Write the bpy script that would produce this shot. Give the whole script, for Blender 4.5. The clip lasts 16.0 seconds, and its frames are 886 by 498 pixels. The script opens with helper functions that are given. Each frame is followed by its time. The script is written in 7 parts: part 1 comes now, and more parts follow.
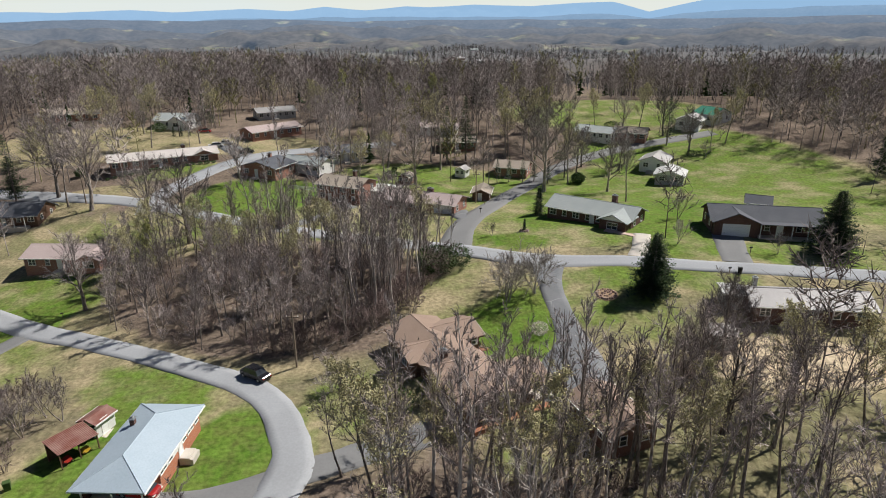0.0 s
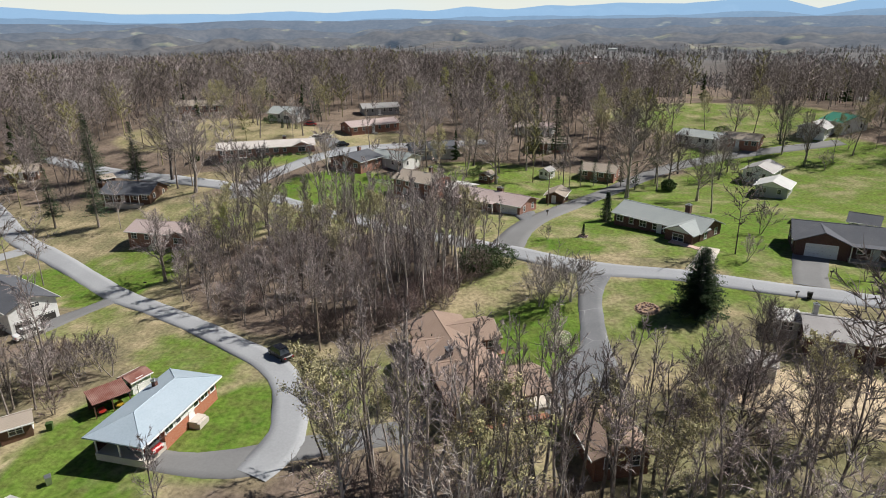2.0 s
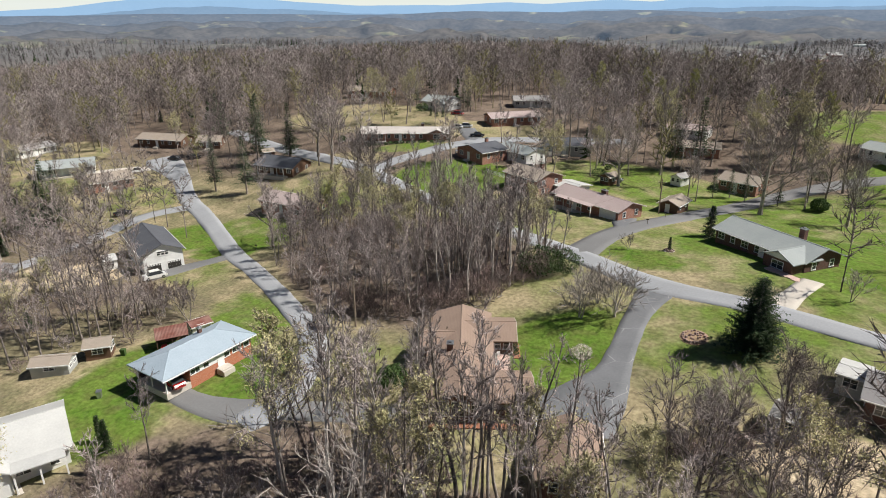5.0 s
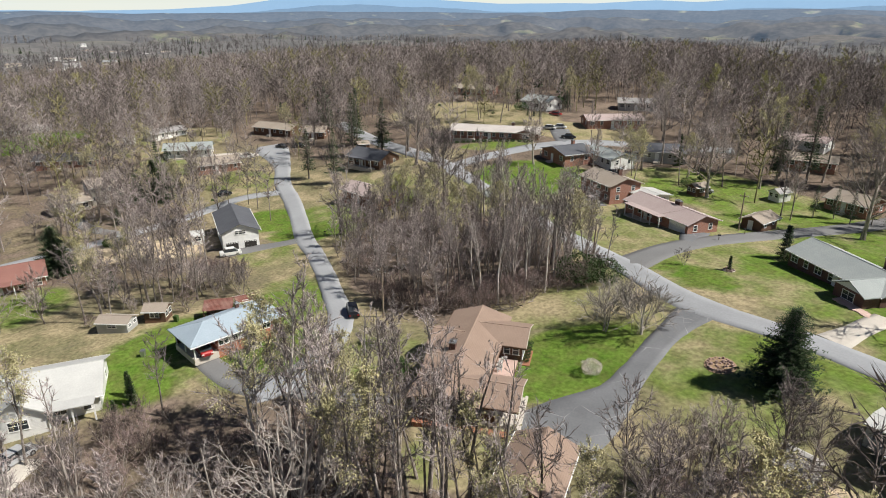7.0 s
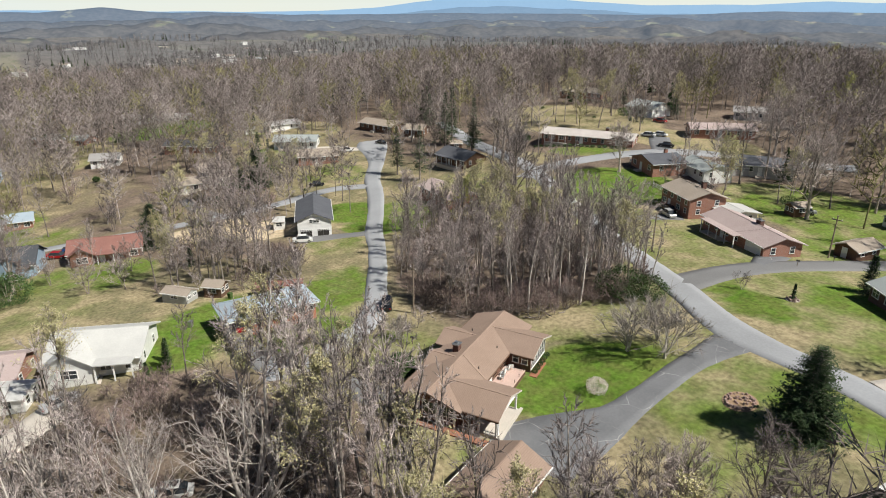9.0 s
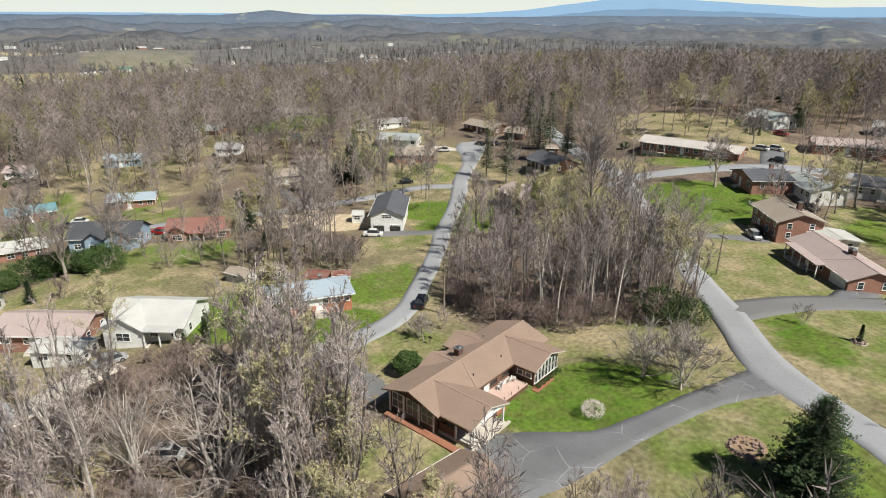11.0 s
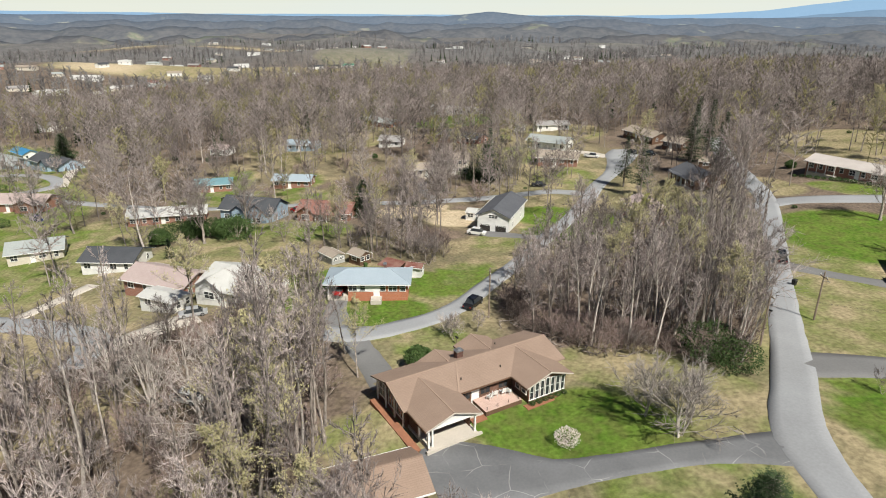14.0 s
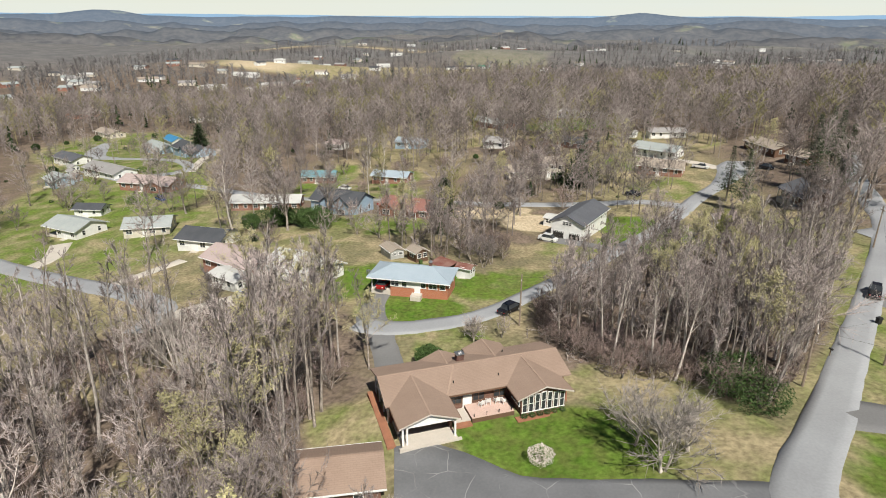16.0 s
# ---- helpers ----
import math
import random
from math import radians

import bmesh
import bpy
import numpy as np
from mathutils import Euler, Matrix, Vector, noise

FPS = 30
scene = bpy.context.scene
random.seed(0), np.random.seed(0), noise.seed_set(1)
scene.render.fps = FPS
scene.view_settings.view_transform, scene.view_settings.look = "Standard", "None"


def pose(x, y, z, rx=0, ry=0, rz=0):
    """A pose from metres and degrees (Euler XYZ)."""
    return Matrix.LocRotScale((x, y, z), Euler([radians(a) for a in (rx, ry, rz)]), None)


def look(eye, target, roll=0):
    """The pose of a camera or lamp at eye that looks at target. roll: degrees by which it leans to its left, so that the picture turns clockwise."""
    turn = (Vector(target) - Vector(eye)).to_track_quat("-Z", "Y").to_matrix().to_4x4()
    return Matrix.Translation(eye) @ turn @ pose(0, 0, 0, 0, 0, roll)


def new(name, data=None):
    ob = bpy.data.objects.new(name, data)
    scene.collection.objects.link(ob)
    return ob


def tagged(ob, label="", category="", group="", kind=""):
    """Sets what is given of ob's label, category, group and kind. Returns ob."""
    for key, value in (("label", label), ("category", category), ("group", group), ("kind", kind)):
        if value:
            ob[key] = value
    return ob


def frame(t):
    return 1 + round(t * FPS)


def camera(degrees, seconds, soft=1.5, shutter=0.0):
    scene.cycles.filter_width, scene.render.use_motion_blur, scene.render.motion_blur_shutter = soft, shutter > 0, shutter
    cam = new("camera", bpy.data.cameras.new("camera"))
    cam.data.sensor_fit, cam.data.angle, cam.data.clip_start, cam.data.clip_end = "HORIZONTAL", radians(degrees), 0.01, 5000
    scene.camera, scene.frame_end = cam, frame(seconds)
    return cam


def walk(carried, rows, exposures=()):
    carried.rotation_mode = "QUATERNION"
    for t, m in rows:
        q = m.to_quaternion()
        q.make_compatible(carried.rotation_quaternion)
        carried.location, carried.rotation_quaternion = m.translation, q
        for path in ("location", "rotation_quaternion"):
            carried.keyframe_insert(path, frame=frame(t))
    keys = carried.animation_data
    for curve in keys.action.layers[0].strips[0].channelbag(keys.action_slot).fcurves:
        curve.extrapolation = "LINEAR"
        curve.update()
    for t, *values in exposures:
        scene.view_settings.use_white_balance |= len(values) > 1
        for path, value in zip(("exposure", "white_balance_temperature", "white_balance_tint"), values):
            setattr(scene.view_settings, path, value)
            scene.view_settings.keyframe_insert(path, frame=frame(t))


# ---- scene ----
# The camera: a drone that circles the corner house at a steady height.
cam = camera(71.4, 16.0, soft=1.0)
PATH = [
    (0, (1.064, 1.174, 43.295), (1.247, 57.562, 22.791), -0.20),
    (0.5, (4.648, 1.381, 43.202), (1.720, 57.725, 22.789), -0.30),
    (1, (8.219, 1.711, 43.089), (2.224, 57.838, 22.749), -0.42),
    (1.5, (11.742, 2.166, 43.000), (2.748, 57.914, 22.720), -0.50),
    (2, (15.347, 2.823, 42.977), (3.290, 57.904, 22.468), -0.44),
    (2.5, (18.858, 3.652, 42.996), (3.867, 57.726, 21.753), -0.42),
    (3, (22.383, 4.692, 43.038), (4.453, 57.866, 21.801), -0.39),
    (3.5, (25.914, 5.941, 43.090), (5.078, 58.062, 21.894), -0.36),
    (4, (29.438, 7.379, 43.148), (5.808, 58.301, 21.968), -0.31),
    (6.5, (44.703, 17.045, 43.176), (8.368, 59.812, 21.946), -0.02),
    (7, (47.396, 19.410, 43.123), (8.834, 60.158, 21.851), 0.03),
    (7.5, (49.878, 21.959, 43.060), (9.133, 60.582, 21.890), 0.07),
    (8, (52.152, 24.576, 43.012), (9.421, 60.979, 21.825), 0.12),
    (10.5, (61.604, 40.169, 42.764), (10.498, 63.551, 21.753), 0.34),
    (11, (62.874, 43.665, 42.727), (10.548, 64.181, 21.725), 0.34),
    (11.5, (64.072, 47.147, 42.732), (10.714, 64.795, 21.720), 0.26),
    (12, (65.167, 50.638, 42.775), (10.925, 65.308, 21.737), 0.25),
    (12.5, (66.042, 54.230, 42.782), (11.068, 65.890, 21.760), 0.29),
    (13, (66.730, 57.933, 42.750), (11.159, 66.440, 21.784), 0.26),
    (13.5, (67.206, 61.586, 42.744), (11.247, 67.013, 21.789), 0.33),
    (14, (67.492, 65.354, 42.737), (11.336, 67.579, 21.725), 0.37),
    (14.5, (67.460, 69.126, 42.685), (11.256, 68.171, 21.705), 0.39),
    (15, (67.159, 72.849, 42.639), (11.083, 68.712, 21.701), 0.30),
    (15.5, (66.695, 76.534, 42.627), (10.937, 69.221, 21.710), 0.32),
    (16, (66.167, 80.064, 42.645), (10.905, 69.677, 21.710), 0.26),
]
walk(cam, [(t, look(eye, target, roll)) for t, eye, target, roll in PATH], [(0, 0.31, 6420, 10), (3.5, 0.38, 6480, 10), (7.5, 0.39, 6520, 9), (12, 0.37, 6620, 7), (16, 0.34, 6660, 8)])

# ---- world, sun, exposure ----
SUN_EL, SUN_DIR = radians(50), Vector((0.88, 0.47, 0)).normalized()
world = bpy.data.worlds.new("sky")
scene.world = world
world.use_nodes = True
wn = world.node_tree
sky = wn.nodes.new("ShaderNodeTexSky")
sky.sky_type, sky.sun_disc = "NISHITA", False
sky.sun_elevation, sky.sun_rotation = SUN_EL, math.atan2(SUN_DIR.x, SUN_DIR.y)
sky.altitude, sky.air_density, sky.dust_density, sky.ozone_density = 900, 0.75, 0.3, 3.0
wn.links.new(sky.outputs[0], wn.nodes["Background"].inputs[0])
wn.nodes["Background"].inputs[1].default_value = 0.04
sun_data = bpy.data.lights.new("sun", "SUN")
sun_data.energy, sun_data.angle, sun_data.color = 5.0, radians(0.6), (1.0, 0.955, 0.885)
sun = new("sun", sun_data)
sun.matrix_world = look((0, 0, 0), -(SUN_DIR * math.cos(SUN_EL) + Vector((0, 0, math.sin(SUN_EL)))))

# ---- materials ----


def shader(name, rough=0.8, metal=0.0, spec=0.3):
    m = bpy.data.materials.new(name)
    m.use_nodes = True
    b = m.node_tree.nodes["Principled BSDF"]
    b.inputs["Roughness"].default_value, b.inputs["Metallic"].default_value = rough, metal
    b.inputs["Specular IOR Level"].default_value = spec
    return m, m.node_tree.nodes, m.node_tree.links, b


def noise_fac(nodes, links, scale, detail=4.0, coords="Object", stretch=None):
    tc = nodes.new("ShaderNodeTexCoord")
    src = tc.outputs[coords]
    if stretch:
        mp = nodes.new("ShaderNodeMapping")
        mp.inputs["Scale"].default_value = stretch
        links.new(src, mp.inputs[0])
        src = mp.outputs[0]
    n = nodes.new("ShaderNodeTexNoise")
    n.inputs["Scale"].default_value, n.inputs["Detail"].default_value = scale, detail
    links.new(src, n.inputs["Vector"])
    return n.outputs[0]


def mixed(nodes, links, fac, a, b, mode="MIX"):
    n = nodes.new("ShaderNodeMix")
    n.data_type, n.blend_type = "RGBA", mode
    for slot, v in ((n.inputs[0], fac), (n.inputs[6], a), (n.inputs[7], b)):
        if isinstance(v, (int, float)):
            slot.default_value = v
        elif isinstance(v, tuple):
            slot.default_value = (*v[:3], 1)
        else:
            links.new(v, slot)
    return n.outputs[2]


def ramp(nodes, links, fac, lo, hi):
    n = nodes.new("ShaderNodeMapRange")
    n.inputs[1].default_value, n.inputs[2].default_value = lo, hi
    links.new(fac, n.inputs[0])
    return n.outputs[0]


def bump(nodes, links, b, height, strength=0.3, distance=0.05):
    n = nodes.new("ShaderNodeBump")
    n.inputs["Strength"].default_value, n.inputs["Distance"].default_value = strength, distance
    links.new(height, n.inputs["Height"])
    links.new(n.outputs[0], b.inputs["Normal"])


def plain(name, colour, other=None, scale=1.5, fine=18.0, rough=0.8, metal=0.0, spec=0.3, vary=0.0, relief=0.2, coords="Object"):
    """A surface in two tones at two scales, with a slight grain; vary: how far its copies differ."""
    m, nodes, links, b = shader(name, rough, metal, spec)
    other = other or tuple(c * 0.75 for c in colour)
    big = ramp(nodes, links, noise_fac(nodes, links, scale, 5, coords), 0.35, 0.65)
    small = noise_fac(nodes, links, fine, 3, coords)
    c = mixed(nodes, links, big, colour, other)
    c = mixed(nodes, links, 0.35, c, mixed(nodes, links, small, tuple(v * 0.6 for v in colour), tuple(min(1, v * 1.3) for v in colour)))
    if vary:
        info = nodes.new("ShaderNodeObjectInfo")
        hs = nodes.new("ShaderNodeHueSaturation")
        links.new(c, hs.inputs["Color"])
        links.new(ramp2(nodes, links, info.outputs["Random"], 1 - vary, 1 + vary), hs.inputs["Value"])
        c = hs.outputs[0]
    links.new(c, b.inputs["Base Color"])
    if relief:
        bump(nodes, links, b, small, relief, 0.03)
    return m


def ramp2(nodes, links, fac, lo, hi):
    n = nodes.new("ShaderNodeMapRange")
    n.inputs[3].default_value, n.inputs[4].default_value = lo, hi
    links.new(fac, n.inputs[0])
    return n.outputs[0]


def bark(name, colour, other, vary=0.25):
    m, nodes, links, b = shader(name, 0.9, 0, 0.1)
    f = noise_fac(nodes, links, 2.0, 5, "Object", (3, 3, 0.6))
    c = mixed(nodes, links, ramp(nodes, links, f, 0.35, 0.65), colour, other)
    info = nodes.new("ShaderNodeObjectInfo")
    hs = nodes.new("ShaderNodeHueSaturation")
    links.new(c, hs.inputs["Color"])
    links.new(ramp2(nodes, links, info.outputs["Random"], 1 - vary, 1 + vary), hs.inputs["Value"])
    links.new(hs.outputs[0], b.inputs["Base Color"])
    return m


def woods_mat(name, colours, rough=0.95):
    """Bark and twigs of a joined wood: each tree its own tone, its trunk darker and greyer than its twigs."""
    m, nodes, links, b = shader(name, rough, 0, 0.1)
    at = nodes.new("ShaderNodeVertexColor")
    at.layer_name = "tone"
    sp = nodes.new("ShaderNodeSeparateColor")
    links.new(at.outputs[0], sp.inputs[0])
    geo = nodes.new("ShaderNodeNewGeometry")
    c = mixed(nodes, links, sp.outputs[0], colours[0], colours[2])
    c = mixed(nodes, links, 0.3, c, mixed(nodes, links, geo.outputs["Random Per Island"], colours[0], colours[1]))
    c = mixed(nodes, links, sp.outputs[1], c, mixed(nodes, links, sp.outputs[0], tuple(v * 0.7 for v in colours[0]), tuple(v * 1.25 for v in colours[1])))
    links.new(c, b.inputs["Base Color"])
    return m


def brick_mat(name, a, b2, mortar):
    m, nodes, links, b = shader(name, 0.85)
    tc = nodes.new("ShaderNodeTexCoord")
    t = nodes.new("ShaderNodeTexBrick")
    t.inputs["Scale"].default_value = 1.0
    t.inputs["Brick Width"].default_value, t.inputs["Row Height"].default_value, t.inputs["Mortar Size"].default_value = 0.42, 0.15, 0.012
    t.inputs["Color1"].default_value, t.inputs["Color2"].default_value, t.inputs["Mortar"].default_value = (*a, 1), (*b2, 1), (*mortar, 1)
    sx = nodes.new("ShaderNodeSeparateXYZ")
    cx = nodes.new("ShaderNodeCombineXYZ")
    add = nodes.new("ShaderNodeMath")
    links.new(tc.outputs["Object"], sx.inputs[0])
    links.new(sx.outputs[0], add.inputs[0])
    links.new(sx.outputs[1], add.inputs[1])
    links.new(add.outputs[0], cx.inputs[0])
    links.new(sx.outputs[2], cx.inputs[1])
    links.new(cx.outputs[0], t.inputs["Vector"])
    f = noise_fac(nodes, links, 0.8, 4)
    c = mixed(nodes, links, 0.4, t.outputs[0], mixed(nodes, links, f, a, b2))
    links.new(c, b.inputs["Base Color"])
    return m


def siding_mat(name, colour):
    m, nodes, links, b = shader(name, 0.6)
    tc = nodes.new("ShaderNodeTexCoord")
    w = nodes.new("ShaderNodeTexWave")
    w.wave_type, w.bands_direction, w.wave_profile = "BANDS", "Z", "SAW"
    w.inputs["Scale"].default_value = 1.6
    links.new(tc.outputs["Object"], w.inputs[0])
    f = noise_fac(nodes, links, 1.2, 4)
    c = mixed(nodes, links, ramp(nodes, links, f, 0.3, 0.7), colour, tuple(v * 0.86 for v in colour))
    links.new(c, b.inputs["Base Color"])
    bump(nodes, links, b, w.outputs[1], 0.5, 0.03)
    return m


def shingle_mat(name, a, b2):
    """Asphalt shingles: short courses, streaks down the slope, faded patches."""
    m, nodes, links, b = shader(name, 0.9, 0, 0.2)
    tc = nodes.new("ShaderNodeTexCoord")
    t = nodes.new("ShaderNodeTexBrick")
    t.inputs["Scale"].default_value = 1.0
    t.inputs["Brick Width"].default_value, t.inputs["Row Height"].default_value, t.inputs["Mortar Size"].default_value = 0.6, 0.2, 0.02
    t.inputs["Color1"].default_value, t.inputs["Color2"].default_value = (*a, 1), (*tuple(v * 0.85 for v in a), 1)
    t.inputs["Mortar"].default_value = (*tuple(v * 0.6 for v in a), 1)
    links.new(tc.outputs["Object"], t.inputs["Vector"])
    f = ramp(nodes, links, noise_fac(nodes, links, 0.35, 6), 0.38, 0.62)
    c = mixed(nodes, links, 0.45, t.outputs[0], mixed(nodes, links, f, a, b2))
    g = noise_fac(nodes, links, 9, 3)
    c = mixed(nodes, links, 0.3, c, mixed(nodes, links, g, tuple(v * 0.55 for v in a), tuple(v * 1.4 for v in a)))
    links.new(c, b.inputs["Base Color"])
    bump(nodes, links, b, g, 0.3, 0.03)
    return m


def asphalt_mat(name, a, b2, cracks):
    m, nodes, links, b = shader(name, 0.9, 0, 0.2)
    f = ramp(nodes, links, noise_fac(nodes, links, 0.12, 6, "Object"), 0.35, 0.65)
    c = mixed(nodes, links, f, a, b2)
    g = noise_fac(nodes, links, 3.5, 5)
    c = mixed(nodes, links, 0.35, c, mixed(nodes, links, g, tuple(v * 0.6 for v in a), tuple(v * 1.35 for v in a)))
    if cracks:
        tc = nodes.new("ShaderNodeTexCoord")
        warp = nodes.new("ShaderNodeTexNoise")
        warp.inputs["Scale"].default_value = 0.5
        links.new(tc.outputs["Object"], warp.inputs["Vector"])
        mv = mixed(nodes, links, 0.7, tc.outputs["Object"], warp.outputs[1], "ADD")
        v = nodes.new("ShaderNodeTexVoronoi")
        v.feature = "DISTANCE_TO_EDGE"
        v.inputs["Scale"].default_value = 0.28
        links.new(mv, v.inputs["Vector"])
        line = ramp(nodes, links, v.outputs[0], 0.016, 0.005)
        gate = ramp(nodes, links, noise_fac(nodes, links, 0.25, 2), 0.45, 0.6)
        mul = nodes.new("ShaderNodeMath")
        mul.operation = "MULTIPLY"
        links.new(line, mul.inputs[0])
        links.new(gate, mul.inputs[1])
        c = mixed(nodes, links, mul.outputs[0], c, cracks)
    links.new(c, b.inputs["Base Color"])
    return m


def ground_mat():
    """Lawn, straw-dry grass, leaf litter and bare earth, by the zones of the land; far woods tinted with haze."""
    m, nodes, links, b = shader("ground", 1.0, 0, 0.05)
    at = nodes.new("ShaderNodeVertexColor")
    at.layer_name = "zone"
    sp = nodes.new("ShaderNodeSeparateColor")
    links.new(at.outputs[0], sp.inputs[0])
    fine = noise_fac(nodes, links, 1.6, 6)
    mid = noise_fac(nodes, links, 0.16, 6)
    big = noise_fac(nodes, links, 0.035, 5)
    green = mixed(nodes, links, ramp(nodes, links, mid, 0.35, 0.65), (0.075, 0.145, 0.019), (0.125, 0.182, 0.036))
    tuft = ramp(nodes, links, noise_fac(nodes, links, 0.55, 5), 0.42, 0.62)
    green = mixed(nodes, links, mixed(nodes, links, 0.55, (0.0, 0.0, 0.0), tuft), green, (0.105, 0.105, 0.038))
    dry = mixed(nodes, links, ramp(nodes, links, mid, 0.35, 0.65), (0.30, 0.25, 0.155), (0.205, 0.187, 0.10))
    litter = mixed(nodes, links, ramp(nodes, links, mid, 0.3, 0.7), (0.09, 0.071, 0.056), (0.20, 0.155, 0.122))
    earth = mixed(nodes, links, ramp(nodes, links, mid, 0.3, 0.7), (0.50, 0.42, 0.30), (0.41, 0.33, 0.225))

    def edge(channel, wobble, lo, hi):
        add = nodes.new("ShaderNodeMath")
        add.operation = "MULTIPLY_ADD"
        add.inputs[1].default_value, add.inputs[2].default_value = wobble, -wobble / 2
        links.new(mid, add.inputs[0])
        s = nodes.new("ShaderNodeMath")
        links.new(add.outputs[0], s.inputs[0])
        links.new(channel, s.inputs[1])
        return ramp(nodes, links, s.outputs[0], lo, hi)
    c = mixed(nodes, links, edge(sp.outputs[0], 1.35, 0.28, 0.82), dry, green)
    c = mixed(nodes, links, edge(sp.outputs[1], 0.8, 0.3, 0.7), c, litter)
    c = mixed(nodes, links, edge(sp.outputs[2], 0.6, 0.35, 0.65), c, earth)
    # far woods: the blue-grey of distance haze, put into the base colour
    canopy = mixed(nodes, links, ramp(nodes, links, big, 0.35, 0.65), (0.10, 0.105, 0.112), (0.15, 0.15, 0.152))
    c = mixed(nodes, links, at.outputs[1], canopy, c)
    c = mixed(nodes, links, 0.5, c, mixed(nodes, links, ramp(nodes, links, fine, 0.3, 0.7), (0.25, 0.25, 0.25), (0.95, 0.95, 0.95)), "OVERLAY")
    links.new(c, b.inputs["Base Color"])
    bump(nodes, links, b, fine, 0.6, 0.25)
    return m


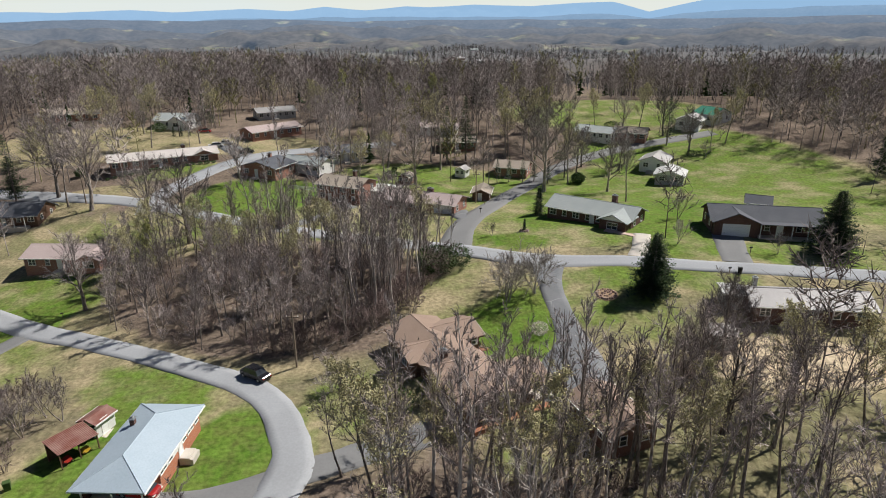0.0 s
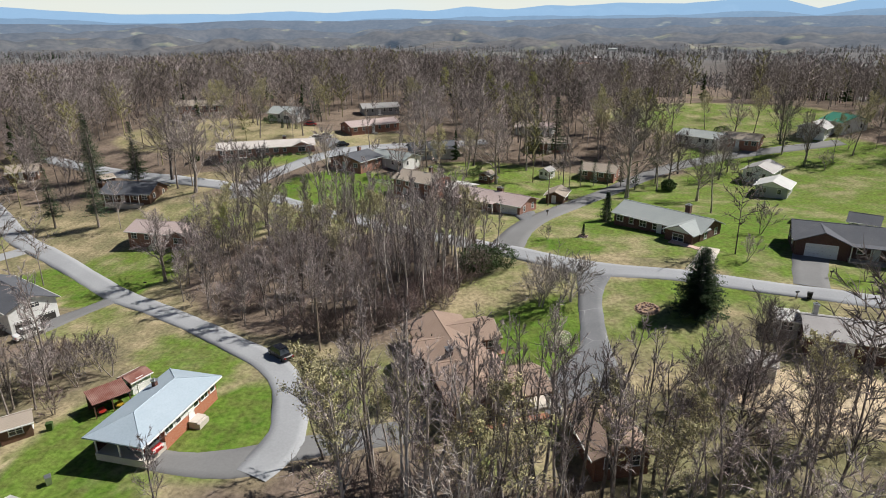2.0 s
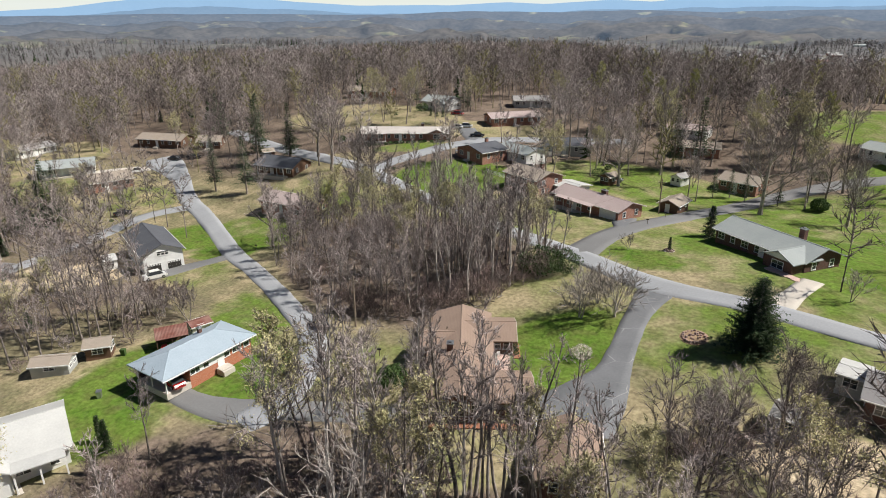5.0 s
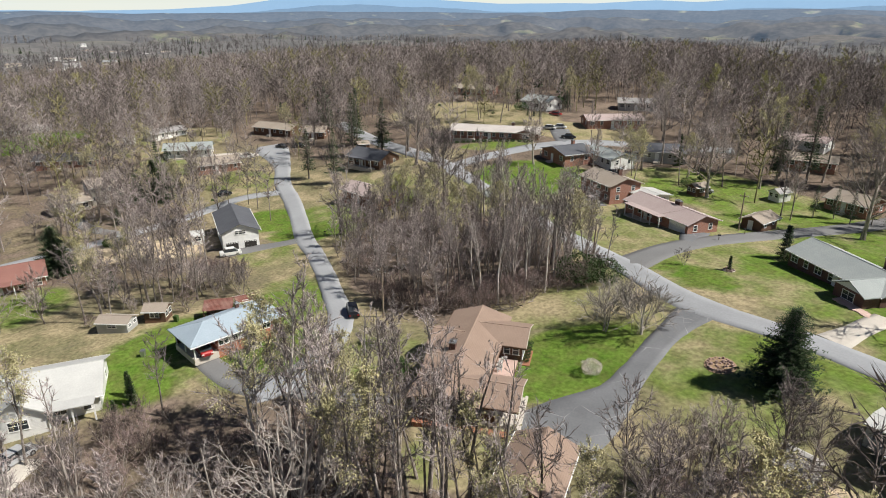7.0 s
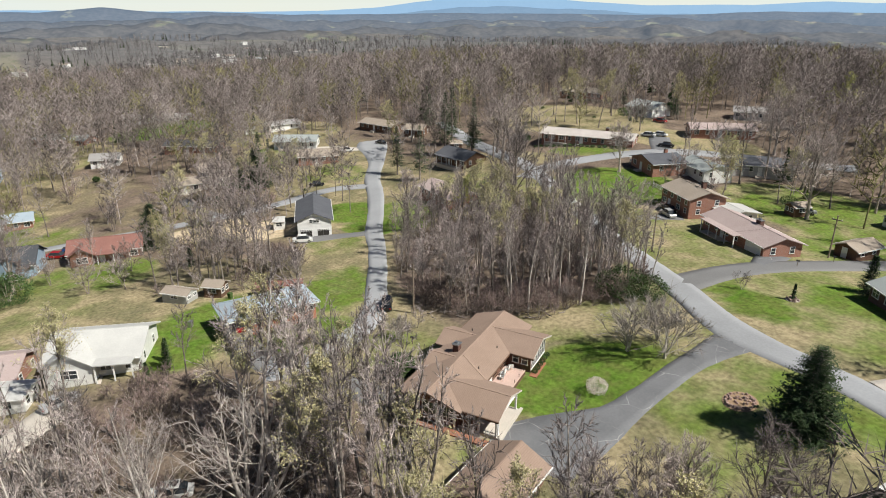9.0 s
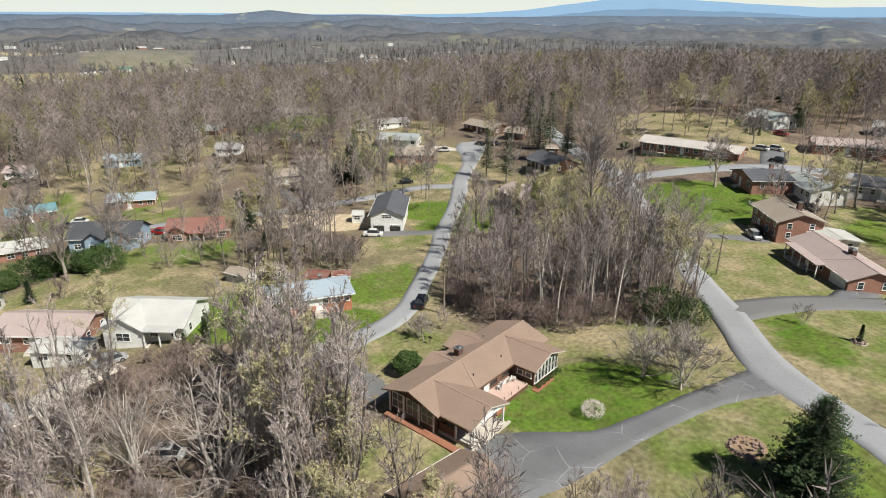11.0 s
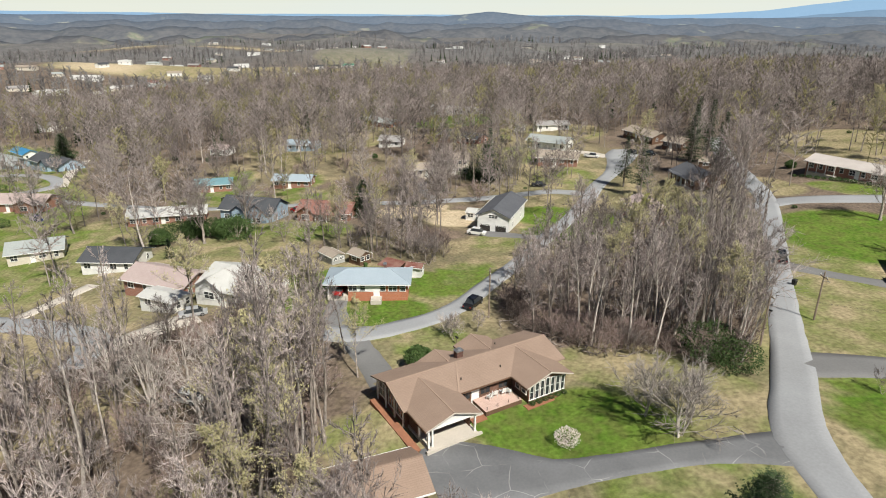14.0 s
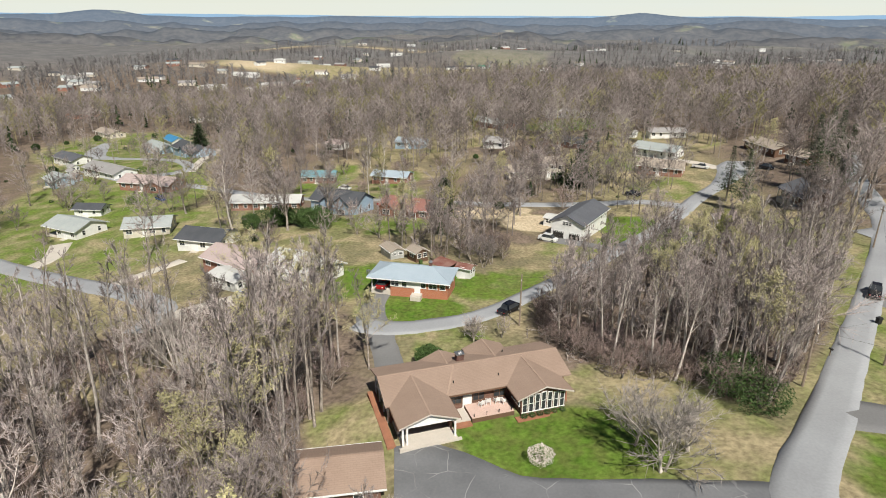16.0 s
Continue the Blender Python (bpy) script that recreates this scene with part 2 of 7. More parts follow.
MAT = {
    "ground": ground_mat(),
    "road": asphalt_mat("road_asphalt", (0.325, 0.335, 0.35), (0.25, 0.257, 0.268), None),
    "side": asphalt_mat("side_asphalt", (0.20, 0.20, 0.20), (0.155, 0.155, 0.157), None),
    "drive": asphalt_mat("drive_asphalt", (0.195, 0.20, 0.21), (0.115, 0.118, 0.125), (0.31, 0.31, 0.31)),
    "concrete": plain("concrete", (0.55, 0.50, 0.44), (0.46, 0.43, 0.38), 0.5, 6, 0.85),
    "brown": shingle_mat("brown_shingles", (0.285, 0.207, 0.163), (0.355, 0.263, 0.21)),
    "ridge": plain("pale_ridge_shingles", (0.36, 0.265, 0.21), (0.29, 0.21, 0.165), 0.8, 6, 0.9),
    "grey": shingle_mat("grey_shingles", (0.33, 0.36, 0.355), (0.41, 0.43, 0.42)),
    "slate": shingle_mat("slate_shingles", (0.10, 0.105, 0.12), (0.14, 0.145, 0.16)),
    "dark": shingle_mat("dark_shingles", (0.07, 0.075, 0.085), (0.11, 0.115, 0.125)),
    "pink": shingle_mat("pink_shingles", (0.41, 0.33, 0.315), (0.48, 0.40, 0.38)),
    "red": shingle_mat("red_shingles", (0.25, 0.125, 0.105), (0.32, 0.165, 0.14)),
    "tan": shingle_mat("tan_shingles", (0.33, 0.28, 0.23), (0.40, 0.35, 0.30)),
    "metal": plain("blue_metal", (0.36, 0.43, 0.49), (0.32, 0.39, 0.45), 0.3, 5, 0.6, 0.1, 0.4, relief=0.05),
    "teal": plain("teal_metal", (0.16, 0.30, 0.34), (0.20, 0.36, 0.40), 0.4, 5, 0.5, 0.2, relief=0.05),
    "bright_blue": plain("bright_blue_metal", (0.05, 0.22, 0.42), (0.07, 0.27, 0.47), 0.4, 5, 0.5, 0.1, relief=0.05),
    "green": plain("green_metal", (0.04, 0.20, 0.13), (0.06, 0.25, 0.17), 0.4, 5, 0.5, 0.1, relief=0.05),
    "pale": plain("pale_metal", (0.36, 0.35, 0.34), (0.30, 0.285, 0.275), 0.25, 4, 0.5, 0.15, relief=0.05),
    "dull": plain("dull_grey_metal", (0.25, 0.24, 0.24), (0.20, 0.19, 0.19), 0.25, 4, 0.55, 0.1, relief=0.05),
    "white_roof": plain("white_roof", (0.52, 0.52, 0.50), (0.43, 0.43, 0.42), 0.3, 5, 0.6, relief=0.1),
    "pale_pink": plain("pale_pink_roof", (0.54, 0.50, 0.47), (0.44, 0.40, 0.375), 0.3, 5, 0.6, relief=0.1),
    "rust": plain("rusty_metal", (0.17, 0.065, 0.05), (0.30, 0.20, 0.17), 0.5, 4, 0.8),
    "brick": brick_mat("red_brick", (0.33, 0.16, 0.115), (0.25, 0.115, 0.082), (0.36, 0.30, 0.26)),
    "orangebrick": brick_mat("orange_brick", (0.46, 0.17, 0.095), (0.36, 0.125, 0.07), (0.45, 0.33, 0.26)),
    "darkbrick": brick_mat("dark_brick", (0.13, 0.065, 0.05), (0.09, 0.045, 0.036), (0.2, 0.16, 0.14)),
    "white": siding_mat("white_siding", (0.78, 0.78, 0.76)),
    "cream": siding_mat("cream_siding", (0.62, 0.57, 0.48)),
    "blue": siding_mat("blue_siding", (0.33, 0.44, 0.55)),
    "greysiding": siding_mat("grey_siding", (0.42, 0.43, 0.42)),
    "wood": plain("brown_wood", (0.15, 0.085, 0.055), (0.10, 0.06, 0.04), 1.0, 12),
    "deck": plain("pink_deck", (0.58, 0.42, 0.36), (0.50, 0.36, 0.31), 0.8, 8),
    "trim": plain("white_trim", (0.80, 0.80, 0.78), (0.70, 0.70, 0.68), 0.6, 8, 0.5),
    "brownbrick": brick_mat("brown_brick", (0.20, 0.10, 0.07), (0.14, 0.07, 0.05), (0.25, 0.2, 0.17)),
    "barge": plain("cream_bargeboard", (0.55, 0.50, 0.45), (0.46, 0.42, 0.37), 0.8, 8, 0.7),
    "mulch": plain("red_mulch", (0.33, 0.15, 0.09), (0.24, 0.11, 0.07), 1.0, 9, 1.0),
    "pole": plain("weathered_pole", (0.22, 0.17, 0.13), (0.30, 0.25, 0.2), 2, 12, 0.9),
    "black": plain("black_rubber", (0.02, 0.02, 0.02), None, 3, 20, 0.7),
    "steel": plain("grey_steel", (0.45, 0.46, 0.47), None, 2, 12, 0.35, 0.8),
    # near-black colour in place of the shade inside a garage
    "dim": plain("painted_inside_shade", (0.035, 0.033, 0.03), (0.05, 0.045, 0.04), 1, 6, 0.9),
    "shut": plain("white_garage_door", (0.74, 0.76, 0.80), (0.68, 0.70, 0.74), 0.7, 8, 0.45),
    "red_tool": plain("red_paint", (0.45, 0.04, 0.03), None, 2, 10, 0.4),
    "yellow_tool": plain("yellow_paint", (0.55, 0.35, 0.04), None, 2, 10, 0.4),
    "bark": bark("grey_bark", (0.36, 0.315, 0.28), (0.13, 0.11, 0.095), 0.45),
    "twig": bark("brown_twigs", (0.41, 0.355, 0.338), (0.17, 0.143, 0.136), 0.45),
    "brush_twig": bark("reddish_brush_twigs", (0.31, 0.238, 0.218), (0.14, 0.107, 0.097), 0.5),
    "pale_bark": bark("pale_bark", (0.58, 0.53, 0.485), (0.30, 0.265, 0.24), 0.3),
    "pale_twig": bark("pale_twigs", (0.44, 0.395, 0.365), (0.32, 0.285, 0.26)),
    "bud": plain("spring_buds", (0.46, 0.42, 0.24), (0.38, 0.36, 0.18), 0.5, 4, 0.9, vary=0.2, relief=0),
    "spring": plain("spring_leaves", (0.40, 0.40, 0.15), (0.32, 0.33, 0.12), 0.5, 4, 0.9, vary=0.25, relief=0),
    "needle": plain("dark_needles", (0.042, 0.070, 0.030), (0.06, 0.092, 0.038), 0.6, 5, 0.9, vary=0.2, relief=0),
    "leaf": plain("evergreen_leaves", (0.062, 0.105, 0.030), (0.04, 0.072, 0.02), 0.9, 6, 0.8, vary=0.25, relief=0),
    "blossom": plain("white_blossom", (0.78, 0.70, 0.68), (0.6, 0.5, 0.44), 2, 9, 0.9, relief=0),
    "far_woods": woods_mat("far_wood_bark", ((0.10, 0.083, 0.075), (0.26, 0.224, 0.21), (0.43, 0.375, 0.352))),
    # greyer than the nearer woods: distance haze put into the bark colour
    "far_hazed": woods_mat("far_hazed_bark", ((0.085, 0.08, 0.08), (0.17, 0.16, 0.158), (0.30, 0.285, 0.28))),
    "far_buds": woods_mat("far_spring_buds", ((0.16, 0.15, 0.07), (0.25, 0.23, 0.11), (0.34, 0.32, 0.16))),
    "far_green": woods_mat("far_evergreen", ((0.03, 0.05, 0.022), (0.05, 0.075, 0.03), (0.06, 0.09, 0.04))),
}


def glass_mat():
    m, nodes, links, b = shader("window_glass", 0.08, 0, 0.6)
    f = noise_fac(nodes, links, 0.7, 2)
    links.new(mixed(nodes, links, f, (0.02, 0.025, 0.03), (0.06, 0.065, 0.07)), b.inputs["Base Color"])
    return m


MAT["glass"] = glass_mat()


def paint(name, colour):
    m, nodes, links, b = shader(name, 0.25, 0.1, 0.6)
    f = noise_fac(nodes, links, 3, 4)
    links.new(mixed(nodes, links, f, colour, tuple(c * 0.85 for c in colour)), b.inputs["Base Color"])
    return m


# ---- the lie of the land ----
PADS = np.array([
    (13.4, 66.3, -0.2), (4, 83, 0.4), (-28.4, 63.8, -1.1), (-34.6, 48.8, -1.2), (-76, 80, -7.2), (23, 130.4, 4.4), (53.4, 117, 5.8),
    (71, 174.4, 1.5), (-90, 167.7, 5.4), (10, 156, 0.3), (-103, 48, -8.5), (-145.5, 112.5, -5), (-114.6, 140.6, -3.8), (-141, 241, 11),
    (-39.5, 131.8, 1.2), (-168, 113.4, -4), (-127.5, 27.6, -12), (-138.5, -3, -14), (-87, 8, -8), (-152.5, -71, -12), (6.3, 113.1, 4.6),
    (-9.4, 120.3, 3.2), (-281, 103, -6), (-49.3, 219.6, 7.5), (-40, 176.4, 3.8), (-41, 22.9, -6), (-24.7, 74.3, -2.3), (-18.5, 76, -2.1), (-30, 80, -2.4)])
PLANE = np.linalg.lstsq(np.c_[np.ones(len(PADS)), PADS[:, :2]], PADS[:, 2], rcond=None)[0]


def nearness(a, b):
    return np.exp(-((a[:, None, :] - b[None]) ** 2).sum(-1) / 3200.0)


PULL = np.linalg.solve(nearness(PADS[:, :2], PADS[:, :2]) + 0.15 * np.eye(len(PADS)), PADS[:, 2] - np.c_[np.ones(len(PADS)), PADS[:, :2]] @ PLANE)


def smooth(a, b, x):
    s = np.clip((x - a) / (b - a), 0, 1)
    return s * s * (3 - 2 * s)


def waves(x, y, size, seed):
    """Soft rolling relief, about -1 to 1."""
    r = np.random.RandomState(seed)
    out = 0
    for k in range(7):
        a, f, p = r.uniform(0, math.tau), r.uniform(0.6, 1.7) * math.tau / size, r.uniform(0, math.tau)
        out = out + np.sin((x * math.cos(a) + y * math.sin(a)) * f + p)
    return out / 3.2


def land(x, y):
    """Height of the ground: the hill of the settlement, the valley round it and the far hills."""
    x, y = np.atleast_1d(np.asarray(x, float)), np.atleast_1d(np.asarray(y, float))
    q = np.c_[x.ravel(), y.ravel()]
    near = np.empty(len(q))
    for i in range(0, len(q), 20000):
        near[i:i + 20000] = nearness(q[i:i + 20000], PADS[:, :2]) @ PULL
    near = near.reshape(x.shape) + PLANE[0] + PLANE[1] * np.clip(x, -330, 160) + PLANE[2] * np.clip(y, -140, 300)
    near = near - 17 * smooth(262, 430, y + 0.25 * x) * smooth(-140, -20, x)
    d = np.hypot(x + 60, y - 110)
    far = -30 + 11 * waves(x, y, 420, 3) + smooth(900, 2600, d) * 14 * waves(x, y, 1300, 5)
    k = smooth(290, 720, d)
    out = near * (1 - k) + far * k
    # the levelled plot of the corner house
    u, v = -0.475 * x + 0.880 * y - 61.84, 0.880 * x + 0.475 * y - 38.0
    k = 1 - smooth(0.85, 1.55, np.hypot(u / 12.5, v / 8.0))
    return out * (1 - k) + (0.30 + 0.012 * u) * k


def ground_z(x, y):
    return float(land(x, y)[0])


# ---- mesh helpers ----


class Shape:
    """Gathers vertices and faces of one mesh."""

    def __init__(self):
        self.v, self.f = [], []

    def face(self, *pts):
        n = len(self.v)
        self.v += [tuple(p) for p in pts]
        self.f.append(tuple(range(n, n + len(pts))))

    def hexa(self, low, high):
        """A solid between two outlines with the same number of corners, both counter-clockwise from above."""
        n, k = len(self.v), len(low)
        self.v += [tuple(p) for p in low] + [tuple(p) for p in high]
        self.f.append(tuple(range(n + k - 1, n - 1, -1)))
        self.f.append(tuple(range(n + k, n + 2 * k)))
        for i in range(k):
            j = (i + 1) % k
            self.f.append((n + i, n + j, n + k + j, n + k + i))

    def box(self, x0, x1, y0, y1, z0, z1):
        low = [(x0, y0, z0), (x1, y0, z0), (x1, y1, z0), (x0, y1, z0)]
        self.hexa(low, [(x, y, z1) for x, y, _ in low])

    def tube(self, path, radii, sides=6, cap=False):
        n = len(self.v)
        for i, (p, r) in enumerate(zip(path, radii)):
            a, b = Vector(path[max(i - 1, 0)]), Vector(path[min(i + 1, len(path) - 1)])
            d = (b - a).normalized()
            s = d.cross(Vector((0.3, 0.9, 0.1))).normalized()
            u = d.cross(s)
            for k in range(sides):
                w = math.tau * k / sides
                self.v.append(tuple(Vector(p) + r * (math.cos(w) * s + math.sin(w) * u)))
        for i in range(len(path) - 1):
            for k in range(sides):
                a, b = n + i * sides + k, n + i * sides + (k + 1) % sides
                self.f.append((a, b, b + sides, a + sides))
        if cap:
            m = n + (len(path) - 1) * sides
            self.f.append(tuple(range(m, m + sides)))

    def spike(self, a, b, r):
        """A three-sided twig from a to its tip b."""
        d = (b - a).normalized()
        s = d.cross(Vector((0.21, 0.35, 0.9))).normalized()
        u = d.cross(s)
        n = len(self.v)
        self.v += [tuple(a + r * s), tuple(a + r * (-0.5 * s + 0.87 * u)), tuple(a + r * (-0.5 * s - 0.87 * u)), tuple(b)]
        self.f += [(n, n + 1, n + 3), (n + 1, n + 2, n + 3), (n + 2, n, n + 3)]

    def blade(self, a, b, r, way):
        """A slender twig from a to its tip b, as fine as one can see."""
        s = (b - a).cross(way).normalized() * r
        n = len(self.v)
        self.v += [tuple(a + s), tuple(a - s), tuple(b)]
        self.f.append((n, n + 1, n + 2))

    def mesh(self, name, mat, soft=False):
        me = bpy.data.meshes.new(name)
        me.from_pydata(self.v, [], self.f)
        me.materials.append(MAT[mat] if isinstance(mat, str) else mat)
        if soft:
            me.polygons.foreach_set("use_smooth", [True] * len(me.polygons))
        return me


def part(name, shape, mat, parent, label="", at=None, soft=False):
    """One mesh under a thing or under a part."""
    me = shape if isinstance(shape, bpy.types.Mesh) else shape.mesh(name, mat, soft)
    ob = new(name, me)
    ob.parent = parent
    if at is not None:
        ob.matrix_local = at
    if label:
        tagged(ob, label)
    return ob


def thing(name, label, category, at, group="", kind=""):
    ob = new(name)
    ob.empty_display_size = 0.5
    ob.matrix_world = at
    return tagged(ob, label, category, group, kind)


def setting(name, me, label):
    return tagged(new(name, me), label, "", "", "structure")


def big_mesh(name, v, f, mat):
    """A mesh from arrays of vertices and triangles."""
    me = bpy.data.meshes.new(name)
    me.vertices.add(len(v))
    me.vertices.foreach_set("co", np.asarray(v, np.float32).ravel())
    me.loops.add(f.size)
    me.loops.foreach_set("vertex_index", f.astype(np.int32).ravel())
    me.polygons.add(len(f))
    me.polygons.foreach_set("loop_start", np.arange(0, f.size, 3, dtype=np.int32))
    me.update(calc_edges=True)
    me.materials.append(MAT[mat])
    return me

# ---- roads ----


def curve_through(pts, step=2.5):
    """A smooth line through points of (x, y, half width)."""
    p = np.array(pts, float)
    p = np.vstack([2 * p[0] - p[1], p, 2 * p[-1] - p[-2]])
    out = []
    for i in range(1, len(p) - 2):
        n = max(2, int(np.hypot(*(p[i + 1] - p[i])[:2]) / step))
        for k in range(n):
            t = k / n
            out.append(0.5 * (2 * p[i] + (p[i + 1] - p[i - 1]) * t + (2 * p[i - 1] - 5 * p[i] + 4 * p[i + 1] - p[i + 2]) * t * t + (3 * p[i] - p[i - 1] - 3 * p[i + 1] + p[i + 2]) * t ** 3))
    out.append(p[-2])
    return np.array(out)


LINES = []


def road(name, pts, mat, label, lift=0.12, ragged=0.12):
    c = curve_through(pts)
    LINES.append(c)
    d = np.gradient(c[:, :2], axis=0)
    d /= np.hypot(d[:, 0], d[:, 1])[:, None]
    side = np.c_[-d[:, 1], d[:, 0]]
    rows = []
    rng = np.random.RandomState(len(LINES))
    cross = (-1.0, -0.96, -0.5, 0.0, 0.5, 0.96, 1.0)
    for k in cross:
        w = c[:, 2] * k + (rng.uniform(-ragged, ragged, len(c)) if abs(k) > 0.9 else 0)
        xy = c[:, :2] + side * w[:, None]
        rows.append(np.c_[xy, land(xy[:, 0], xy[:, 1]) + (-0.12 if abs(k) == 1 else lift + 0.04 * (1 - abs(k)))])
    n = len(c)
    s = Shape()
    s.v = [tuple(p) for r in rows for p in r]
    s.f = [(j * n + i, j * n + i + 1, (j + 1) * n + i + 1, (j + 1) * n + i) for j in range(len(cross) - 1) for i in range(n - 1)]
    s.f = [tuple(reversed(f)) for f in s.f]
    return setting(name, s.mesh(name, mat, True), label)


road("road_main", [(150, 83, 2.6), (105, 90, 2.5), (75, 94.2, 2.3), (48, 97.8, 2.1), (40, 99.4, 2.1), (33, 101.1, 2.1), (26.5, 101.7, 2.2), (18.6, 102.9, 2.75), (13, 105.4, 2.6), (6.5, 109.1, 2.5), (-1.5, 113.3, 2.3), (-11.5, 118.4, 2.2), (-26.4, 126.2, 2.1), (-52, 139.3, 2.1), (-74, 149.4, 2.2), (-95, 155.5, 2.5), (-122, 163, 2.6), (-160, 176, 2.6)], "road", "light grey asphalt residential street")
road("road_side", [(3.5, 111.8, 3.4), (5.0, 121, 3.0), (8, 130.5, 2.8), (12.5, 141, 2.8), (18, 155, 2.8), (25.5, 170, 2.8), (34, 184, 2.8), (46, 196, 2.8), (66, 206, 2.7), (95, 214, 2.7)], "side", "darker asphalt side street", 0.10)
road("road_upper", [(-69, 143, 3.2), (-70.5, 152, 2.9), (-66, 164, 2.8), (-60, 178, 2.8), (-52, 190, 2.8), (-38, 200, 2.8), (-15, 212, 2.7)], "road", "grey asphalt lane past a long ranch house", 0.10)
road("road_lower", [(-16.4, 50.8, 2.2), (-15.4, 54.8, 2.7), (-15.7, 58.4, 2.3), (-17.2, 62.3, 2.25), (-19.8, 67.0, 2.2), (-24.5, 71.9, 2.1), (-33, 76.8, 1.95), (-46.4, 84.3, 1.9), (-57, 89.8, 2.0), (-68.2, 95, 2.2), (-84, 104, 2.2), (-99, 112, 2.5), (-116, 120, 2.6), (-130, 129, 2.8), (-143, 135.5, 4.5), (-151, 138.5, 6.0), (-158, 141, 4.0)], "road", "grey asphalt lane along a wood")
road("road_valley", [(-108, 117, 2.4), (-114.5, 105, 2.3), (-112, 90, 2.3), (-110.5, 78, 2.3), (-109.5, 60, 2.3), (-111, 45, 2.3), (-113, 30, 2.3), (-112, 10, 2.3), (-116, -15, 2.3), (-123, -45, 2.3), (-128, -75, 2.5), (-150, -110, 2.5)], "road", "grey asphalt valley road", 0.10)
road("road_court", [(-12, 14.5, 2.6), (-21, 13.5, 2.6), (-28, 3, 2.6), (-33, -10, 2.6), (-40, -32, 2.6), (-52, -62, 2.6), (-75, -100, 2.6)], "road", "pale asphalt road among low houses")
road("driveway_main", [(19.6, 102.2, 3.3), (19.3, 98.5, 2.5), (18.9, 93.5, 1.95), (19.1, 88, 1.8), (19.4, 83, 1.85), (19.6, 78.5, 2.4), (19.0, 74.0, 4.2), (18.0, 69.5, 5.2), (18.6, 66.3, 5.0)], "drive", "dark asphalt driveway with pale mended cracks", 0.085)
road("driveway_back", [(-14.2, 55.4, 2.2), (-10.6, 56.7, 2.0), (-6.5, 58.6, 2.0), (-3.0, 60.0, 2.1), (0.4, 61.2, 2.1)], "side", "grey driveway behind a brown house", 0.085)
road("driveway_blue", [(-15.2, 54.0, 2.6), (-19.5, 52.2, 2.4), (-24, 51.4, 1.9), (-29.2, 51.4, 1.6)], "side", "grey driveway to an open carport", 0.085)
road("road_loop", [(-128, -75, 2.3), (-143, -60, 2.4), (-160, -72, 2.4), (-172, -95, 2.4), (-184, -120, 2.6), (-197, -143, 4.5), (-214, -156, 5.0), (-236, -168, 2.4)], "road", "pale asphalt loop among valley houses", 0.10)
road("driveway_loop", [(-142, -57, 1.8), (-165, -66, 1.8), (-188, -74, 1.8), (-204, -80, 1.8)], "concrete", "pale concrete driveway of a blue house", 0.085)
road("driveway_white", [(-68, 94.5, 2.2), (-71, 88.5, 2.0), (-73.6, 83.5, 3.0), (-75.6, 79.2, 3.2)], "side", "grey driveway before twin garage doors", 0.085)
road("driveway_grey", [(36, 102.5, 2.2), (37.6, 107, 1.7), (39.8, 113.5, 1.7)], "concrete", "pale concrete driveway", 0.085)
road("driveway_dark", [(52, 99.5, 2.6), (53.3, 105, 2.6), (55.6, 112.2, 2.9)], "side", "grey driveway before a white garage door", 0.085)
road("driveway_pink", [(7.5, 128.5, 2.4), (5.5, 133.5, 2.4), (4.4, 138, 2.6)], "drive", "dark short driveway", 0.085)
road("driveway_brown", [(-33, 131, 2.0), (-27.2, 136.2, 1.6), (-23, 141.6, 1.7), (-20.6, 145.2, 2.3)], "side", "grey driveway beside a brick house", 0.085)
road("driveway_long", [(-56, 184, 2.4), (-62, 191, 3.2), (-67, 197, 3.4)], "drive", "dark parking area beside a long house", 0.085)
road("driveway_white_house", [(-16, 14, 2.2), (-22, 21.5, 2.6), (-26.5, 28, 3.0)], "concrete", "pale concrete parking beside a white house", 0.085)
road("driveway_valley", [(-112, 70, 1.6), (-122, 66.5, 1.6), (-134, 66, 1.8)], "side", "grey valley driveway", 0.085)
road("driveway_brick", [(-150, 133, 2.0), (-158, 127, 2.0), (-163, 119, 2.2)], "concrete", "pale driveway beside a low house", 0.085)
road("driveway_red", [(-111, 40, 1.8), (-104, 38.5, 1.8), (-97, 39, 2.2)], "concrete", "pale driveway beside a red roof", 0.085)
road("driveway_court", [(-42, -36, 2.2), (-50, -36, 2.2), (-60, -42, 2.6)], "concrete", "pale driveway to a carport", 0.085)
road("driveway_lower", [(-32, -8, 1.6), (-40, -4, 1.6), (-48, 0, 1.8)], "concrete", "narrow pale driveway", 0.085)

# ---- the ground sheet ----


def axis_steps(lo, hi, near, reach):
    a = list(np.arange(lo, hi + 0.1, near))
    step = near
    while a[-1] < reach:
        step *= 1.07
        a.append(a[-1] + step)
    step, left = near, [lo]
    while left[-1] > -reach:
        step *= 1.07
        left.append(left[-1] - step)
    return np.array(left[:0:-1] + a)


